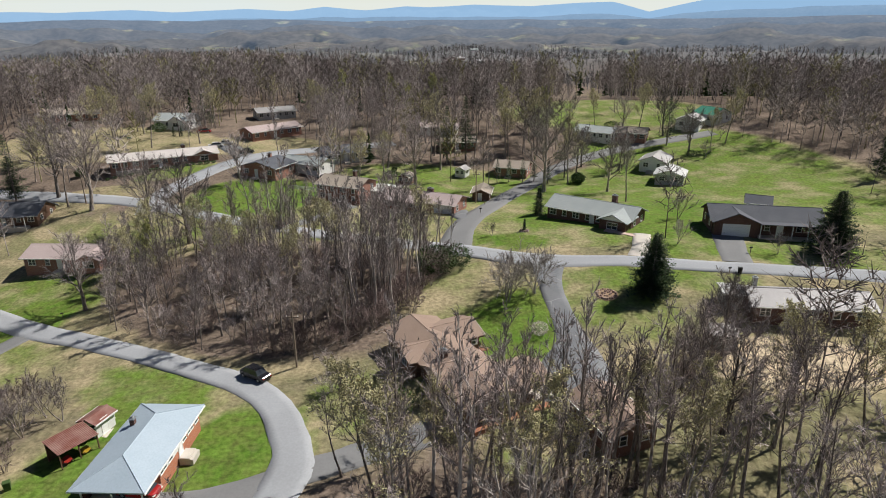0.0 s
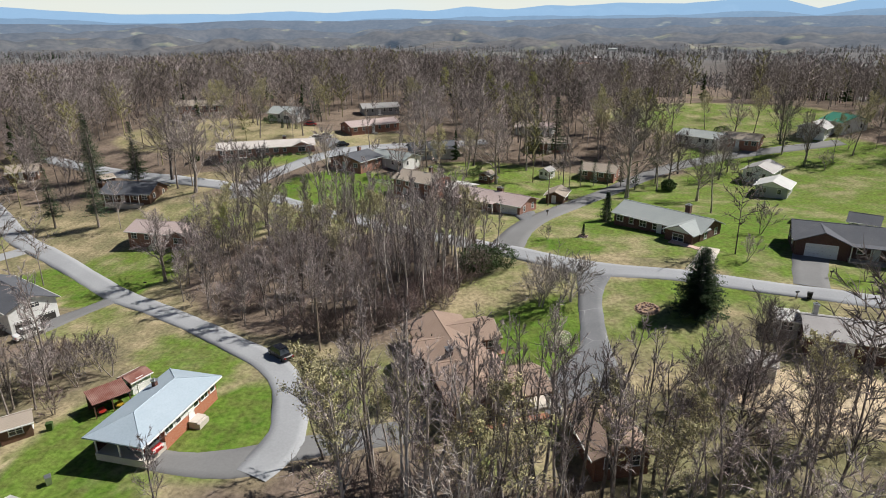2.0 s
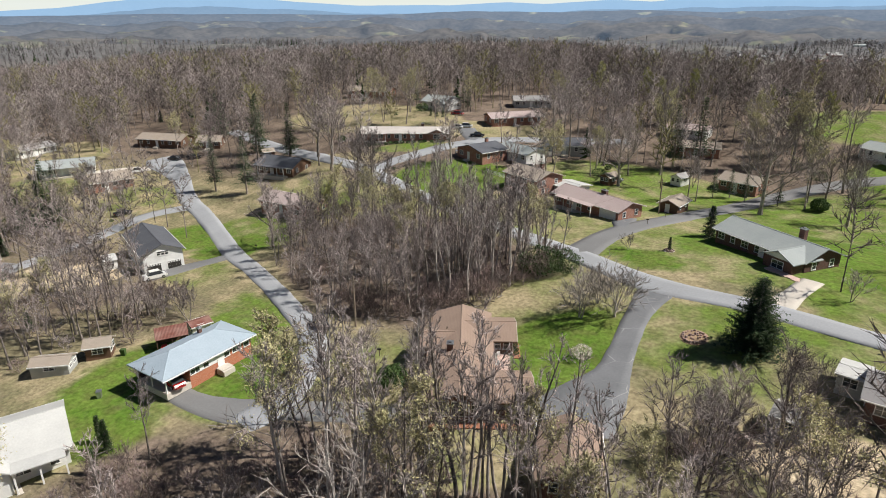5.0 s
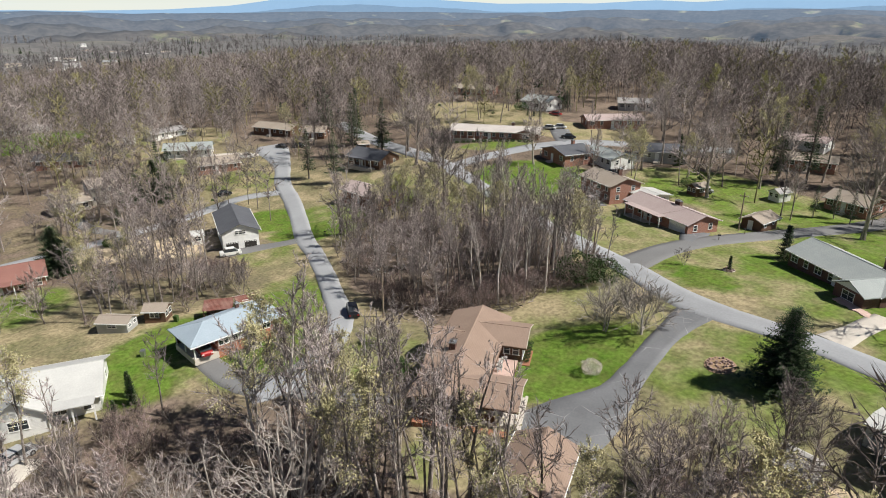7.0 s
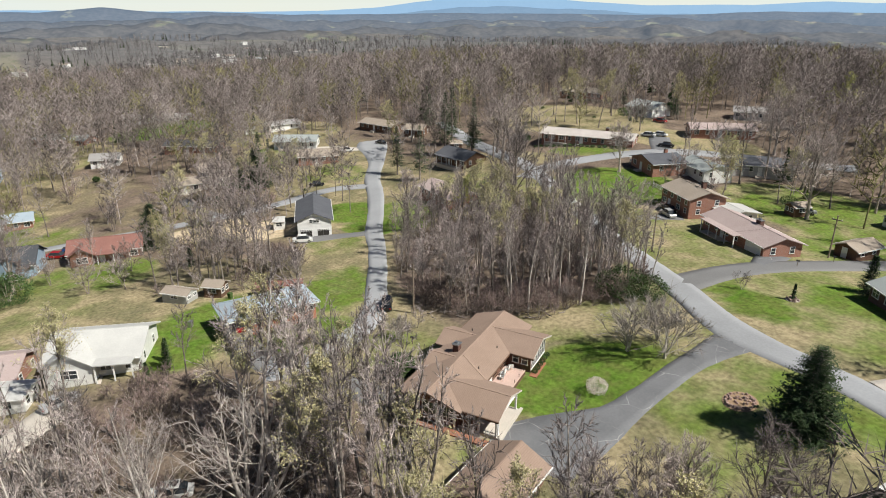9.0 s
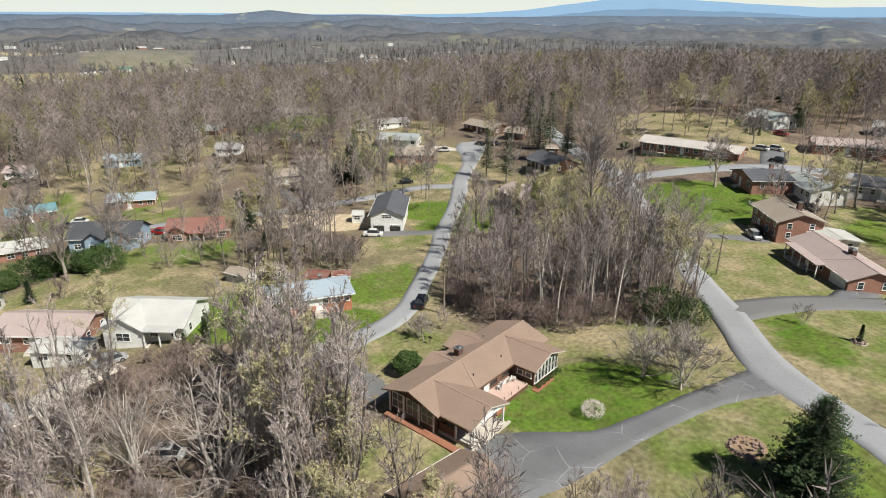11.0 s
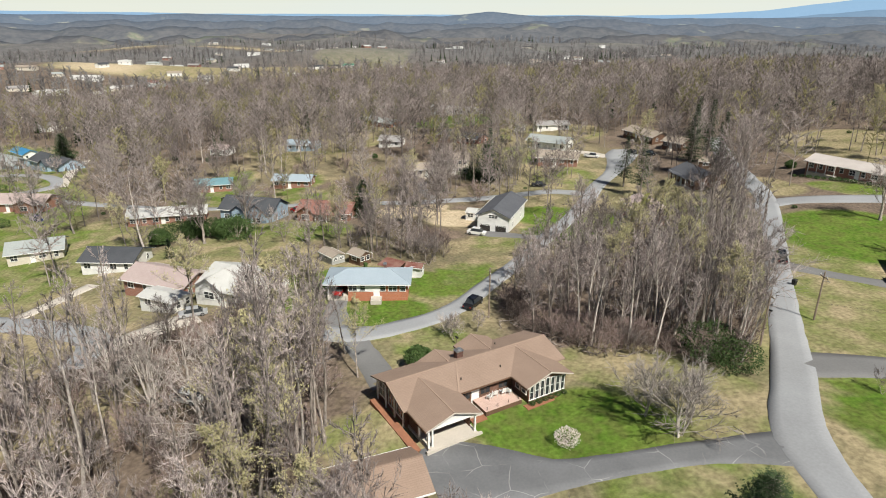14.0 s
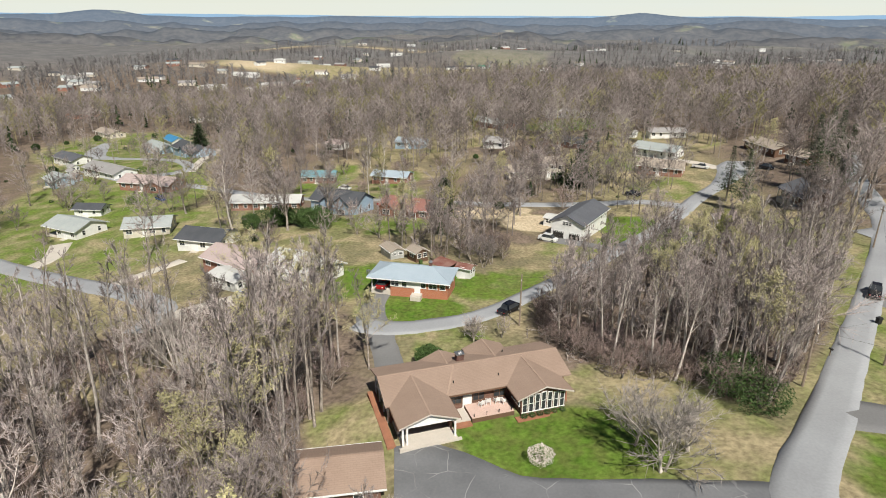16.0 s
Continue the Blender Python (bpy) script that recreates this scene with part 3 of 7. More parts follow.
# lawns and fields: centre, half sizes, turn in degrees, green, litter, earth
ZONES = [
    (-150, 250, 330, 110, 0, 0.35, 1.0, 0), (-300, 150, 110, 260, 0, 0.3, 1.0, 0), (182, 200, 66, 75, 0, 0.3, 1, 0), (92, 170, 24, 50, 0, 0.85, 0, 0),
    (-28, 101, 33, 20, -24, 0.2, 1, 0), (6, 32, 34, 27, 0, 0.3, 0.75, 0), (40, 62, 22, 16, 20, 0.6, 0.45, 0),
    (-55, 60, 20, 14, 40, 0.5, 0.5, 0), (-125, 50, 16, 40, 0, 0.5, 0.6, 0),
    (-22, 58.5, 8, 9, 10, 1.0, 0, 0), (-38, 72, 12, 6, -33, 0.9, 0, 0), (-34, 42, 7, 9, 0, 0.7, 0, 0.2), (-43, 47, 3, 9, 30, 0.2, 0.1, 0.6),
    (30, 122, 15, 10, -42, 0.95, 0, 0), (29, 116, 10, 7, -42, 0.80, 0, 0), (46, 112, 8, 12, 0, 0.9, 0, 0), (48, 135, 26, 22, 0, 0.95, 0, 0), (68, 104, 14, 8, 0, 0.85, 0, 0), (52, 165, 26, 24, 0, 0.9, 0, 0), (75, 200, 32, 22, 0, 0.9, 0, 0), (66, 248, 42, 26, 0, 0.8, 0, 0),
    (17, 165, 20, 22, 30, 0.9, 0, 0), (-6, 176, 24, 16, 0, 0.85, 0, 0), (-2, 130, 9, 9, 0, 0.55, 0, 0), (-18, 134, 12, 6, -24, 0.5, 0, 0),
    (-45, 153, 18, 15, 20, 0.95, 0, 0), (-70, 171, 15, 5, 30, 0.8, 0, 0), (-60, 200, 24, 12, 20, 0.15, 0, 0.1), (-110, 200, 40, 22, 0, 0.15, 0.1, 0.05),
    (-92, 152, 20, 8, 20, 0.2, 0.1, 0.3), (-77, 110, 11, 8, 0, 0.85, 0, 0), (-68, 104, 7, 5, 0, 0.8, 0, 0), (-90, 99, 11, 9, 30, 0.95, 0, 0), (-66, 84, 7, 8, 30, 0.65, 0, 0),
    (-90, 75, 9, 9, 0, 0.1, 0, 1.0), (-101, 66, 4, 9, 25, 0.1, 0, 1.0), (-128, 113, 12, 10, 0, 0.6, 0, 0), (-160, 105, 14, 14, 0, 0.7, 0, 0), (-200, 120, 26, 26, 0, 0.35, 0, 0.15), (-255, 85, 22, 26, 20, 0.95, 0, 0), (-230, 40, 30, 26, 0, 0.3, 0.2, 0.1),
    (-170, 20, 26, 40, 0, 0.4, 0.5, 0), (-78, 35, 13, 14, 0, 0.85, 0, 0), (-62, 20, 14, 16, 0, 0.5, 0.3, 0), (-88, -10, 26, 18, 0, 0.5, 0.3, 0), (-125, 12, 16, 26, 0, 0.65, 0.1, 0),
    (-62, -38, 34, 34, 0, 0.75, 0.05, 0), (-110, -66, 50, 32, 30, 0.8, 0.05, 0), (-165, -100, 62, 36, 35, 0.75, 0.1, 0.05), (-225, -150, 60, 40, 30, 0.75, 0.1, 0.05), (-98, 60, 7, 9, 25, 0.1, 0, 0.9), (-240, 10, 60, 34, 10, 0.25, 0.15, 0.1), (-150, -4, 24, 9, 0, 0.85, 0.1, 0), (-150, 22, 14, 9, 0, 0.8, 0.1, 0),
    (11, 95, 10, 9, -25, 0.45, 0, 0.1), (-1, 91, 6, 9, -20, 0.4, 0.1, 0.3), (12, 83, 8, 9.5, -20, 1.0, 0, 0), (10, 76, 5, 6, -20, 1.0, 0, 0), (27, 91, 9, 10, 0, 0.75, 0, 0), (40, 94, 13, 4, -8, 0.85, 0, 0), (11, 60, 5, 7, -30, 0.55, 0.05, 0.05), (-8, 68, 8, 6, 0, 0.6, 0, 0),
    (-871, -156, 75, 310, 13, 0.3, 0, 0.3), (-1500, -420, 90, 330, 16, 0.15, 0, 0.5), (-760, 230, 60, 120, -10, 0.5, 0.3, 0.1),
    (15, 113, 8, 4, -27, 0.95, 0, 0), (22, 95, 5, 6, 0, 0.8, 0, 0), (-38, 54, 8, 15, 0, 1.0, 0, 0), (-33, 43, 8, 7, 0, 0.95, 0, 0), (-72, 98, 9, 7, 30, 0.95, 0, 0),
    (47, 72, 14, 6, -8, 0.1, 0, 0.95), (33, 80, 6, 7, 0, 0.6, 0.2, 0), (22, 44, 9, 8, 0, 0.5, 0.3, 0), (1, 22, 7, 10, 30, 0.2, 0.2, 0.4),
]


def build_ground():
    xs, ys = axis_steps(-215, 100, 2.2, 4700), axis_steps(-60, 260, 2.2, 4700)
    X, Y = np.meshgrid(xs, ys)
    Z = land(X, Y)
    zone = np.zeros(X.shape + (4,), np.float32)
    zone[..., 0], zone[..., 1], zone[..., 3] = 0.35, 0.40, 1
    zone[..., 1] += np.maximum(0.3 * smooth(-60, -75, X) * (1 - smooth(70, 100, Y)), 0.2 * smooth(-150, -190, X) * (1 - smooth(150, 170, Y)))
    d = np.hypot(X + 60, Y - 110)
    far = smooth(330, 480, d)
    zone[..., 1] += far * 0.75
    town = 1 - smooth(0.9, 1.15, np.hypot((X + 15) / 95, (Y - 172) / 60))
    zone[..., 1] -= town * 0.25
    zone[..., 0] += town * 0.15
    for cx, cy, rx, ry, turn, g, l, e in ZONES:
        g = g if g > 0.93 else g * 0.82
        a = radians(turn)
        u, v = (X - cx) * math.cos(a) + (Y - cy) * math.sin(a), -(X - cx) * math.sin(a) + (Y - cy) * math.cos(a)
        k = 1 - smooth(0.82, 1.12, np.hypot(u / rx, v / ry))
        for i, val in enumerate((g, l, e)):
            zone[..., i] = zone[..., i] * (1 - k) + val * k
    # alpha falls with distance, so the painted haze takes over the far woods
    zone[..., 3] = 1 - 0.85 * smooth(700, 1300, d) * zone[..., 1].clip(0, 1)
    field = smooth(0.55, 0.8, waves(X, Y, 520, 21)) * smooth(650, 850, d)
    zone[..., 1] *= 1 - field
    zone[..., 2] += field * 0.3
    ny, nx = X.shape
    idx = np.arange(nx * ny).reshape(ny, nx)
    a, b, c, e = idx[:-1, :-1].ravel(), idx[:-1, 1:].ravel(), idx[1:, 1:].ravel(), idx[1:, :-1].ravel()
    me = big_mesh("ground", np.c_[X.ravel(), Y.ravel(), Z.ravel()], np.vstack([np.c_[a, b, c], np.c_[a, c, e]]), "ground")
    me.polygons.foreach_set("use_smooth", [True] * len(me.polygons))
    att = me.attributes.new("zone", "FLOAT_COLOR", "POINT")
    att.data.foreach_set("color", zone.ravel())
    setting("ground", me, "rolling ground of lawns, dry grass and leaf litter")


build_ground()

# ---- the far ridges ----
# bearing in degrees left of north, and the ridge's angle above the eye's level
RIDGE = [(-70, 2.0), (-40, 2.6), (-30, 2.4), (-24, 2.15), (-21, 1.72), (-17.6, 1.0), (-14.6, 1.78), (-12, 1.68), (-8, 1.48), (-3, 1.62), (1, 1.45), (3, 1.55), (6.5, 1.2), (9.9, 1.48), (13, 1.1), (16.5, 1.3), (22, 1.0), (25, 1.15), (30, 0.95), (38, 0.95), (42, 1.2), (45.8, 1.45), (50, 1.7), (53.7, 1.62), (57, 1.2), (61, 0.7), (66, 0.45), (72, 0.32), (90, 0.30), (110, 0.30), (135, 0.35), (170, 0.8), (230, 1.2), (290, 2.0)]
# lower hills before them: two knobs stand out
HILLS = [(-70, 0.5), (-30, 0.55), (-10, 0.35), (0, 0.45), (8, 0.3), (14, 0.5), (20, 0.35), (28, 0.42), (36, 0.2), (45, 0.3), (60, 0.2), (68, 0.12), (75, 0.30), (79, 0.22), (80.8, 0.42), (82.6, 0.62), (84.6, 0.40), (87, 0.18), (93, 0.12), (100, 0.14), (105, 0.22), (108.5, 0.30), (112, 0.16), (120, 0.08), (124.5, 0.22), (126.5, 0.55), (128.5, 0.62), (131, 0.3), (140, 0.2), (200, 0.3), (290, 0.5)]


def ridge(name, radius, profile, lift, share, rough, seed, canopy, haze, fields, label):
    """A range of hills round the horizon: a slope of several rows, wooded, with the haze of its distance over it."""
    rng = np.random.RandomState(seed)
    ph = rng.uniform(0, math.tau, 9)
    n, rows = 900, 7
    deg = -70 + 360 * np.arange(n) / n
    a = np.radians(deg)
    e = np.interp(deg, [r[0] for r in profile], [r[1] for r in profile]) * share + lift
    for f, p in zip((11, 17, 29, 41, 59, 83, 113, 163, 233), ph):
        e += rough * np.sin(a * f + p) / (f ** 0.6) * 1.4
    top = 43 + radius * np.tan(np.radians(e))
    v = [np.c_[-np.sin(a) * radius * 1.02, np.cos(a) * radius * 1.02, np.full(n, -250.0)]]
    for k in range(rows):
        t = k / (rows - 1)
        r = radius * (1 - 0.13 * t) + (radius * 0.012 * waves(a * 900, t * 500 + seed * 90, 60, seed) if k else 0)
        z = top * (1 - t) ** 1.3 - 60 * (1 - (1 - t) ** 1.3)
        z = z + (radius * 0.004 * waves(a * 900, t * 300, 38, seed + 1) * math.sin(math.pi * t) if k else 0)
        v.append(np.c_[-np.sin(a) * r, np.cos(a) * r, z])
    i = np.arange(n)
    j = (i + 1) % n
    f = []
    for k in range(rows):
        lo, hi = k * n, (k + 1) * n
        f += [np.c_[lo + i, lo + j, hi + j], np.c_[lo + i, hi + j, hi + i]]
    m, nodes, links, b = shader(name, 1.0, 0, 0)
    dark = tuple(c * 0.62 for c in canopy)
    c = mixed(nodes, links, ramp(nodes, links, noise_fac(nodes, links, 0.009, 6), 0.36, 0.64), canopy, dark)
    g = noise_fac(nodes, links, 0.045, 4)
    c = mixed(nodes, links, 0.5, c, mixed(nodes, links, ramp(nodes, links, g, 0.35, 0.65), tuple(x * 0.5 for x in canopy), tuple(x * 1.45 for x in canopy)))
    if fields:
        patch = ramp(nodes, links, noise_fac(nodes, links, 0.008, 5, "Object", (1, 1, 3.0)), fields, fields + 0.07)
        c = mixed(nodes, links, patch, c, mixed(nodes, links, ramp(nodes, links, g, 0.4, 0.6), (0.20, 0.175, 0.12), (0.13, 0.14, 0.075)))
    links.new(c, b.inputs["Base Color"])
    # aerial haze added as a bluish glow of the slope, stronger on farther ridges
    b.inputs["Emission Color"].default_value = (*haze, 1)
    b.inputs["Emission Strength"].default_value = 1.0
    MAT[name] = m
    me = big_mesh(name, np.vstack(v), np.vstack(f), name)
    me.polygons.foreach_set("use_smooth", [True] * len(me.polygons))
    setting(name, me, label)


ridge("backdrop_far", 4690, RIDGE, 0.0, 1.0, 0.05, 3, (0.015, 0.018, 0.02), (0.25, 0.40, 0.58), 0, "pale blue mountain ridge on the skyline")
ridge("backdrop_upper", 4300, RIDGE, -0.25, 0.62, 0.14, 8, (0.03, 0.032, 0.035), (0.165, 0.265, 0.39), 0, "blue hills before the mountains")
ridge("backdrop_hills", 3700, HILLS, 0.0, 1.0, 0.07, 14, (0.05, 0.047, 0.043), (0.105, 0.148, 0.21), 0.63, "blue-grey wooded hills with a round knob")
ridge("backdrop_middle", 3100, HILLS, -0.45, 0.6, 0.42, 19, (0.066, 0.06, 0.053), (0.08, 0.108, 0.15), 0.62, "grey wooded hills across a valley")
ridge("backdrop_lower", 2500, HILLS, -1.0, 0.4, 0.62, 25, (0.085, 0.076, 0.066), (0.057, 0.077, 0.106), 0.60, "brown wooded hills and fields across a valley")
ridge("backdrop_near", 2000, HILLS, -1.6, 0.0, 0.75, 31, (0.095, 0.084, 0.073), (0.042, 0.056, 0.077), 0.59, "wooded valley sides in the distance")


def low_sky():
    """The pale hazy sky that stands behind the ridges."""
    s = Shape()
    n = 180
    for i in range(n):
        a = math.tau * i / n
        for e in (-3, 0, 3, 7):
            s.v.append((math.cos(a) * 4850, math.sin(a) * 4850, 43 + 4850 * math.tan(radians(e))))
    for i in range(n):
        j = (i + 1) % n
        s.f += [(4 * i + k, 4 * j + k, 4 * j + k + 1, 4 * i + k + 1) for k in range(3)]
    m, nodes, links, b = shader("hazy_sky", 1.0, 0, 0)
    b.inputs["Base Color"].default_value = (0, 0, 0, 1)
    f = noise_fac(nodes, links, 0.0006, 3, "Object", (1, 1, 5))
    links.new(mixed(nodes, links, f, (0.66, 0.66, 0.57), (0.60, 0.66, 0.66)), b.inputs["Emission Color"])
    b.inputs["Emission Strength"].default_value = 1.0
    setting("backdrop_sky", s.mesh("backdrop_sky", m, True), "pale hazy sky low over the mountains")


low_sky()

# ---- houses ----
FOOT = []


def slab(s, a, b, c, d, th=0.16):
    """A roof plane a-b-c-d, counter-clockwise from above, with thickness below."""
    low = [(p[0], p[1], p[2] - th) for p in (a, b, c, d)]
    s.hexa(low, [a, b, c, d])


def gable_roof(parent, mat, x0, x1, y0, y1, eave, rise, along, over=0.5, end_over=None, cap=None):
    """Two slopes and a ridge cap; along: 'x' or 'y', the way of the ridge."""
    eo = over if end_over is None else end_over
    a, b = Shape(), Shape()
    c = Shape()
    if along == "x":
        m = (y0 + y1) / 2
        k = rise / ((y1 - y0) / 2)
        lo, hi = eave - over * k, eave + rise
        xa, xb = x0 - eo, x1 + eo
        slab(a, (xa, y0 - over, lo), (xb, y0 - over, lo), (xb, m, hi), (xa, m, hi))
        slab(b, (xa, m, hi), (xb, m, hi), (xb, y1 + over, lo), (xa, y1 + over, lo))
        c.box(xa, xb, m - 0.09, m + 0.09, hi - 0.05, hi + 0.03)
    else:
        m = (x0 + x1) / 2
        k = rise / ((x1 - x0) / 2)
        lo, hi = eave - over * k, eave + rise
        ya, yb = y0 - eo, y1 + eo
        slab(a, (x0 - over, ya, lo), (m, ya, hi), (m, yb, hi), (x0 - over, yb, lo))
        slab(b, (m, ya, hi), (x1 + over, ya, lo), (x1 + over, yb, lo), (m, yb, hi))
        c.box(m - 0.09, m + 0.09, ya, yb, hi - 0.05, hi + 0.03)
    part("roof_slope", a, mat, parent)
    part("roof_slope", b, mat, parent)
    part("ridge_cap", c, cap or mat, parent)


def hip_roof(parent, mat, x0, x1, y0, y1, eave, rise, over):
    """Four slopes; the ridge runs along x."""
    xa, xb, ya, yb = x0 - over, x1 + over, y0 - over, y1 + over
    m, k = (ya + yb) / 2, (yb - ya) / 2
    lo = eave - over * rise / k
    r0, r1 = (xa + k, m, lo + rise), (xb - k, m, lo + rise)
    A, B, C, D = (xa, ya, lo), (xb, ya, lo), (xb, yb, lo), (xa, yb, lo)
    for face in ((A, B, r1, r0), (C, D, r0, r1), (B, C, r1), (D, A, r0)):
        s = Shape()
        n = len(face)
        s.v = [tuple(p) for p in face] + [(p[0], p[1], p[2] - 0.16) for p in face]
        s.f = [tuple(range(n)), tuple(range(2 * n - 1, n - 1, -1))] + [(i, i + n, (i + 1) % n + n, (i + 1) % n) for i in range(n)]
        part("roof_slope", s, mat, parent)
    for p, q in ((r0, r1), (A, r0), (D, r0), (B, r1), (C, r1)):
        s = Shape()
        s.tube([Vector(p), Vector(q)], [0.07, 0.07], 5)
        part("ridge_cap", s, mat, parent)


def gable_walls(s, x0, x1, y0, y1, eave, rise, along, base=-1.6):
    if along == "x":
        m = (y0 + y1) / 2
        out = [(y0, base), (y1, base), (y1, eave), (m, eave + rise - 0.17), (y0, eave)]
        n = len(s.v)
        s.v += [(x1, y, z) for y, z in out] + [(x0, y, z) for y, z in out]
    else:
        m = (x0 + x1) / 2
        out = [(x0, base), (x1, base), (x1, eave), (m, eave + rise - 0.17), (x0, eave)]
        n = len(s.v)
        s.v += [(x, y0, z) for x, z in out] + [(x, y1, z) for x, z in out]
    s.f += [(n, n + 1, n + 2, n + 3, n + 4), (n + 9, n + 8, n + 7, n + 6, n + 5)]
    s.f += [(n + i, n + 5 + i, n + 5 + (i + 1) % 5, n + (i + 1) % 5) for i in range(5)]


STORE = {}


def opening(kind, parent, x, y, z, w, h, turn, trim="trim", pane="glass"):
    """A window, door or garage door on a wall; it faces -Y of its own, turned about z."""
    key = (kind, round(w, 2), round(h, 2), trim, pane)
    if key not in STORE:
        f, p = Shape(), Shape()
        t = 0.09 if kind == "window" else 0.11
        f.box(-w / 2, -w / 2 + t, -0.07, 0.02, 0, h)
        f.box(w / 2 - t, w / 2, -0.07, 0.02, 0, h)
        f.box(-w / 2 + t, w / 2 - t, -0.07, 0.02, h - t, h)
        f.box(-w / 2 - 0.06, w / 2 + 0.06, -0.11, 0.02, -0.08, 0)
        if kind == "window":
            n = max(1, round(w / 0.9))
            for i in range(1, n):
                f.box(-w / 2 + w * i / n - 0.03, -w / 2 + w * i / n + 0.03, -0.06, 0.02, 0, h - t)
            f.box(-w / 2 + t, w / 2 - t, -0.05, 0.02, h * 0.5 - 0.025, h * 0.5 + 0.025)
            p.box(-w / 2 + t, w / 2 - t, -0.025, 0.01, 0.0, h - t)
        elif kind == "garage_door":
            for i in range(4):
                hh = (h - t) / 4
                p.box(-w / 2 + t, w / 2 - t, -0.05, 0.01, i * hh + 0.012, (i + 1) * hh - 0.012)
            k = max(4, round(w / 0.6))
            for i in range(k):
                xx = -w / 2 + t + (w - 2 * t) * (i + 0.5) / k
                f.box(xx - 0.16, xx + 0.16, -0.062, -0.045, h * 0.80, h * 0.92)
        else:
            p.box(-w / 2 + t, w / 2 - t, -0.045, 0.01, 0.0, h - t)
            for i in (0, 1):
                p.box(-w * 0.28, w * 0.28, -0.06, -0.04, 0.15 + i * h * 0.47, 0.1 + h * 0.42 + i * h * 0.47)
        STORE[key] = (f.mesh(kind, trim), p.mesh("pane", pane))
    f, p = STORE[key]
    ob = part(kind, f, None, parent, "", pose(x, y, z, 0, 0, turn))
    part("pane" if kind == "window" else "leaf", p, None, ob, "", Matrix())
    return ob


def chimney(parent, x, y, z0, z1, mat, w=0.7, d=0.9):
    s = Shape()
    s.box(x - w / 2, x + w / 2, y - d / 2, y + d / 2, z0, z1)
    c = part("chimney", s, mat, parent)
    s = Shape()
    s.box(x - w / 2 - 0.08, x + w / 2 + 0.08, y - d / 2 - 0.08, y + d / 2 + 0.08, z1, z1 + 0.12)
    s.box(x - w / 4, x + w / 4, y - d / 4, y + d / 4, z1 + 0.12, z1 + 0.32)
    part("cap", s, "steel", c)


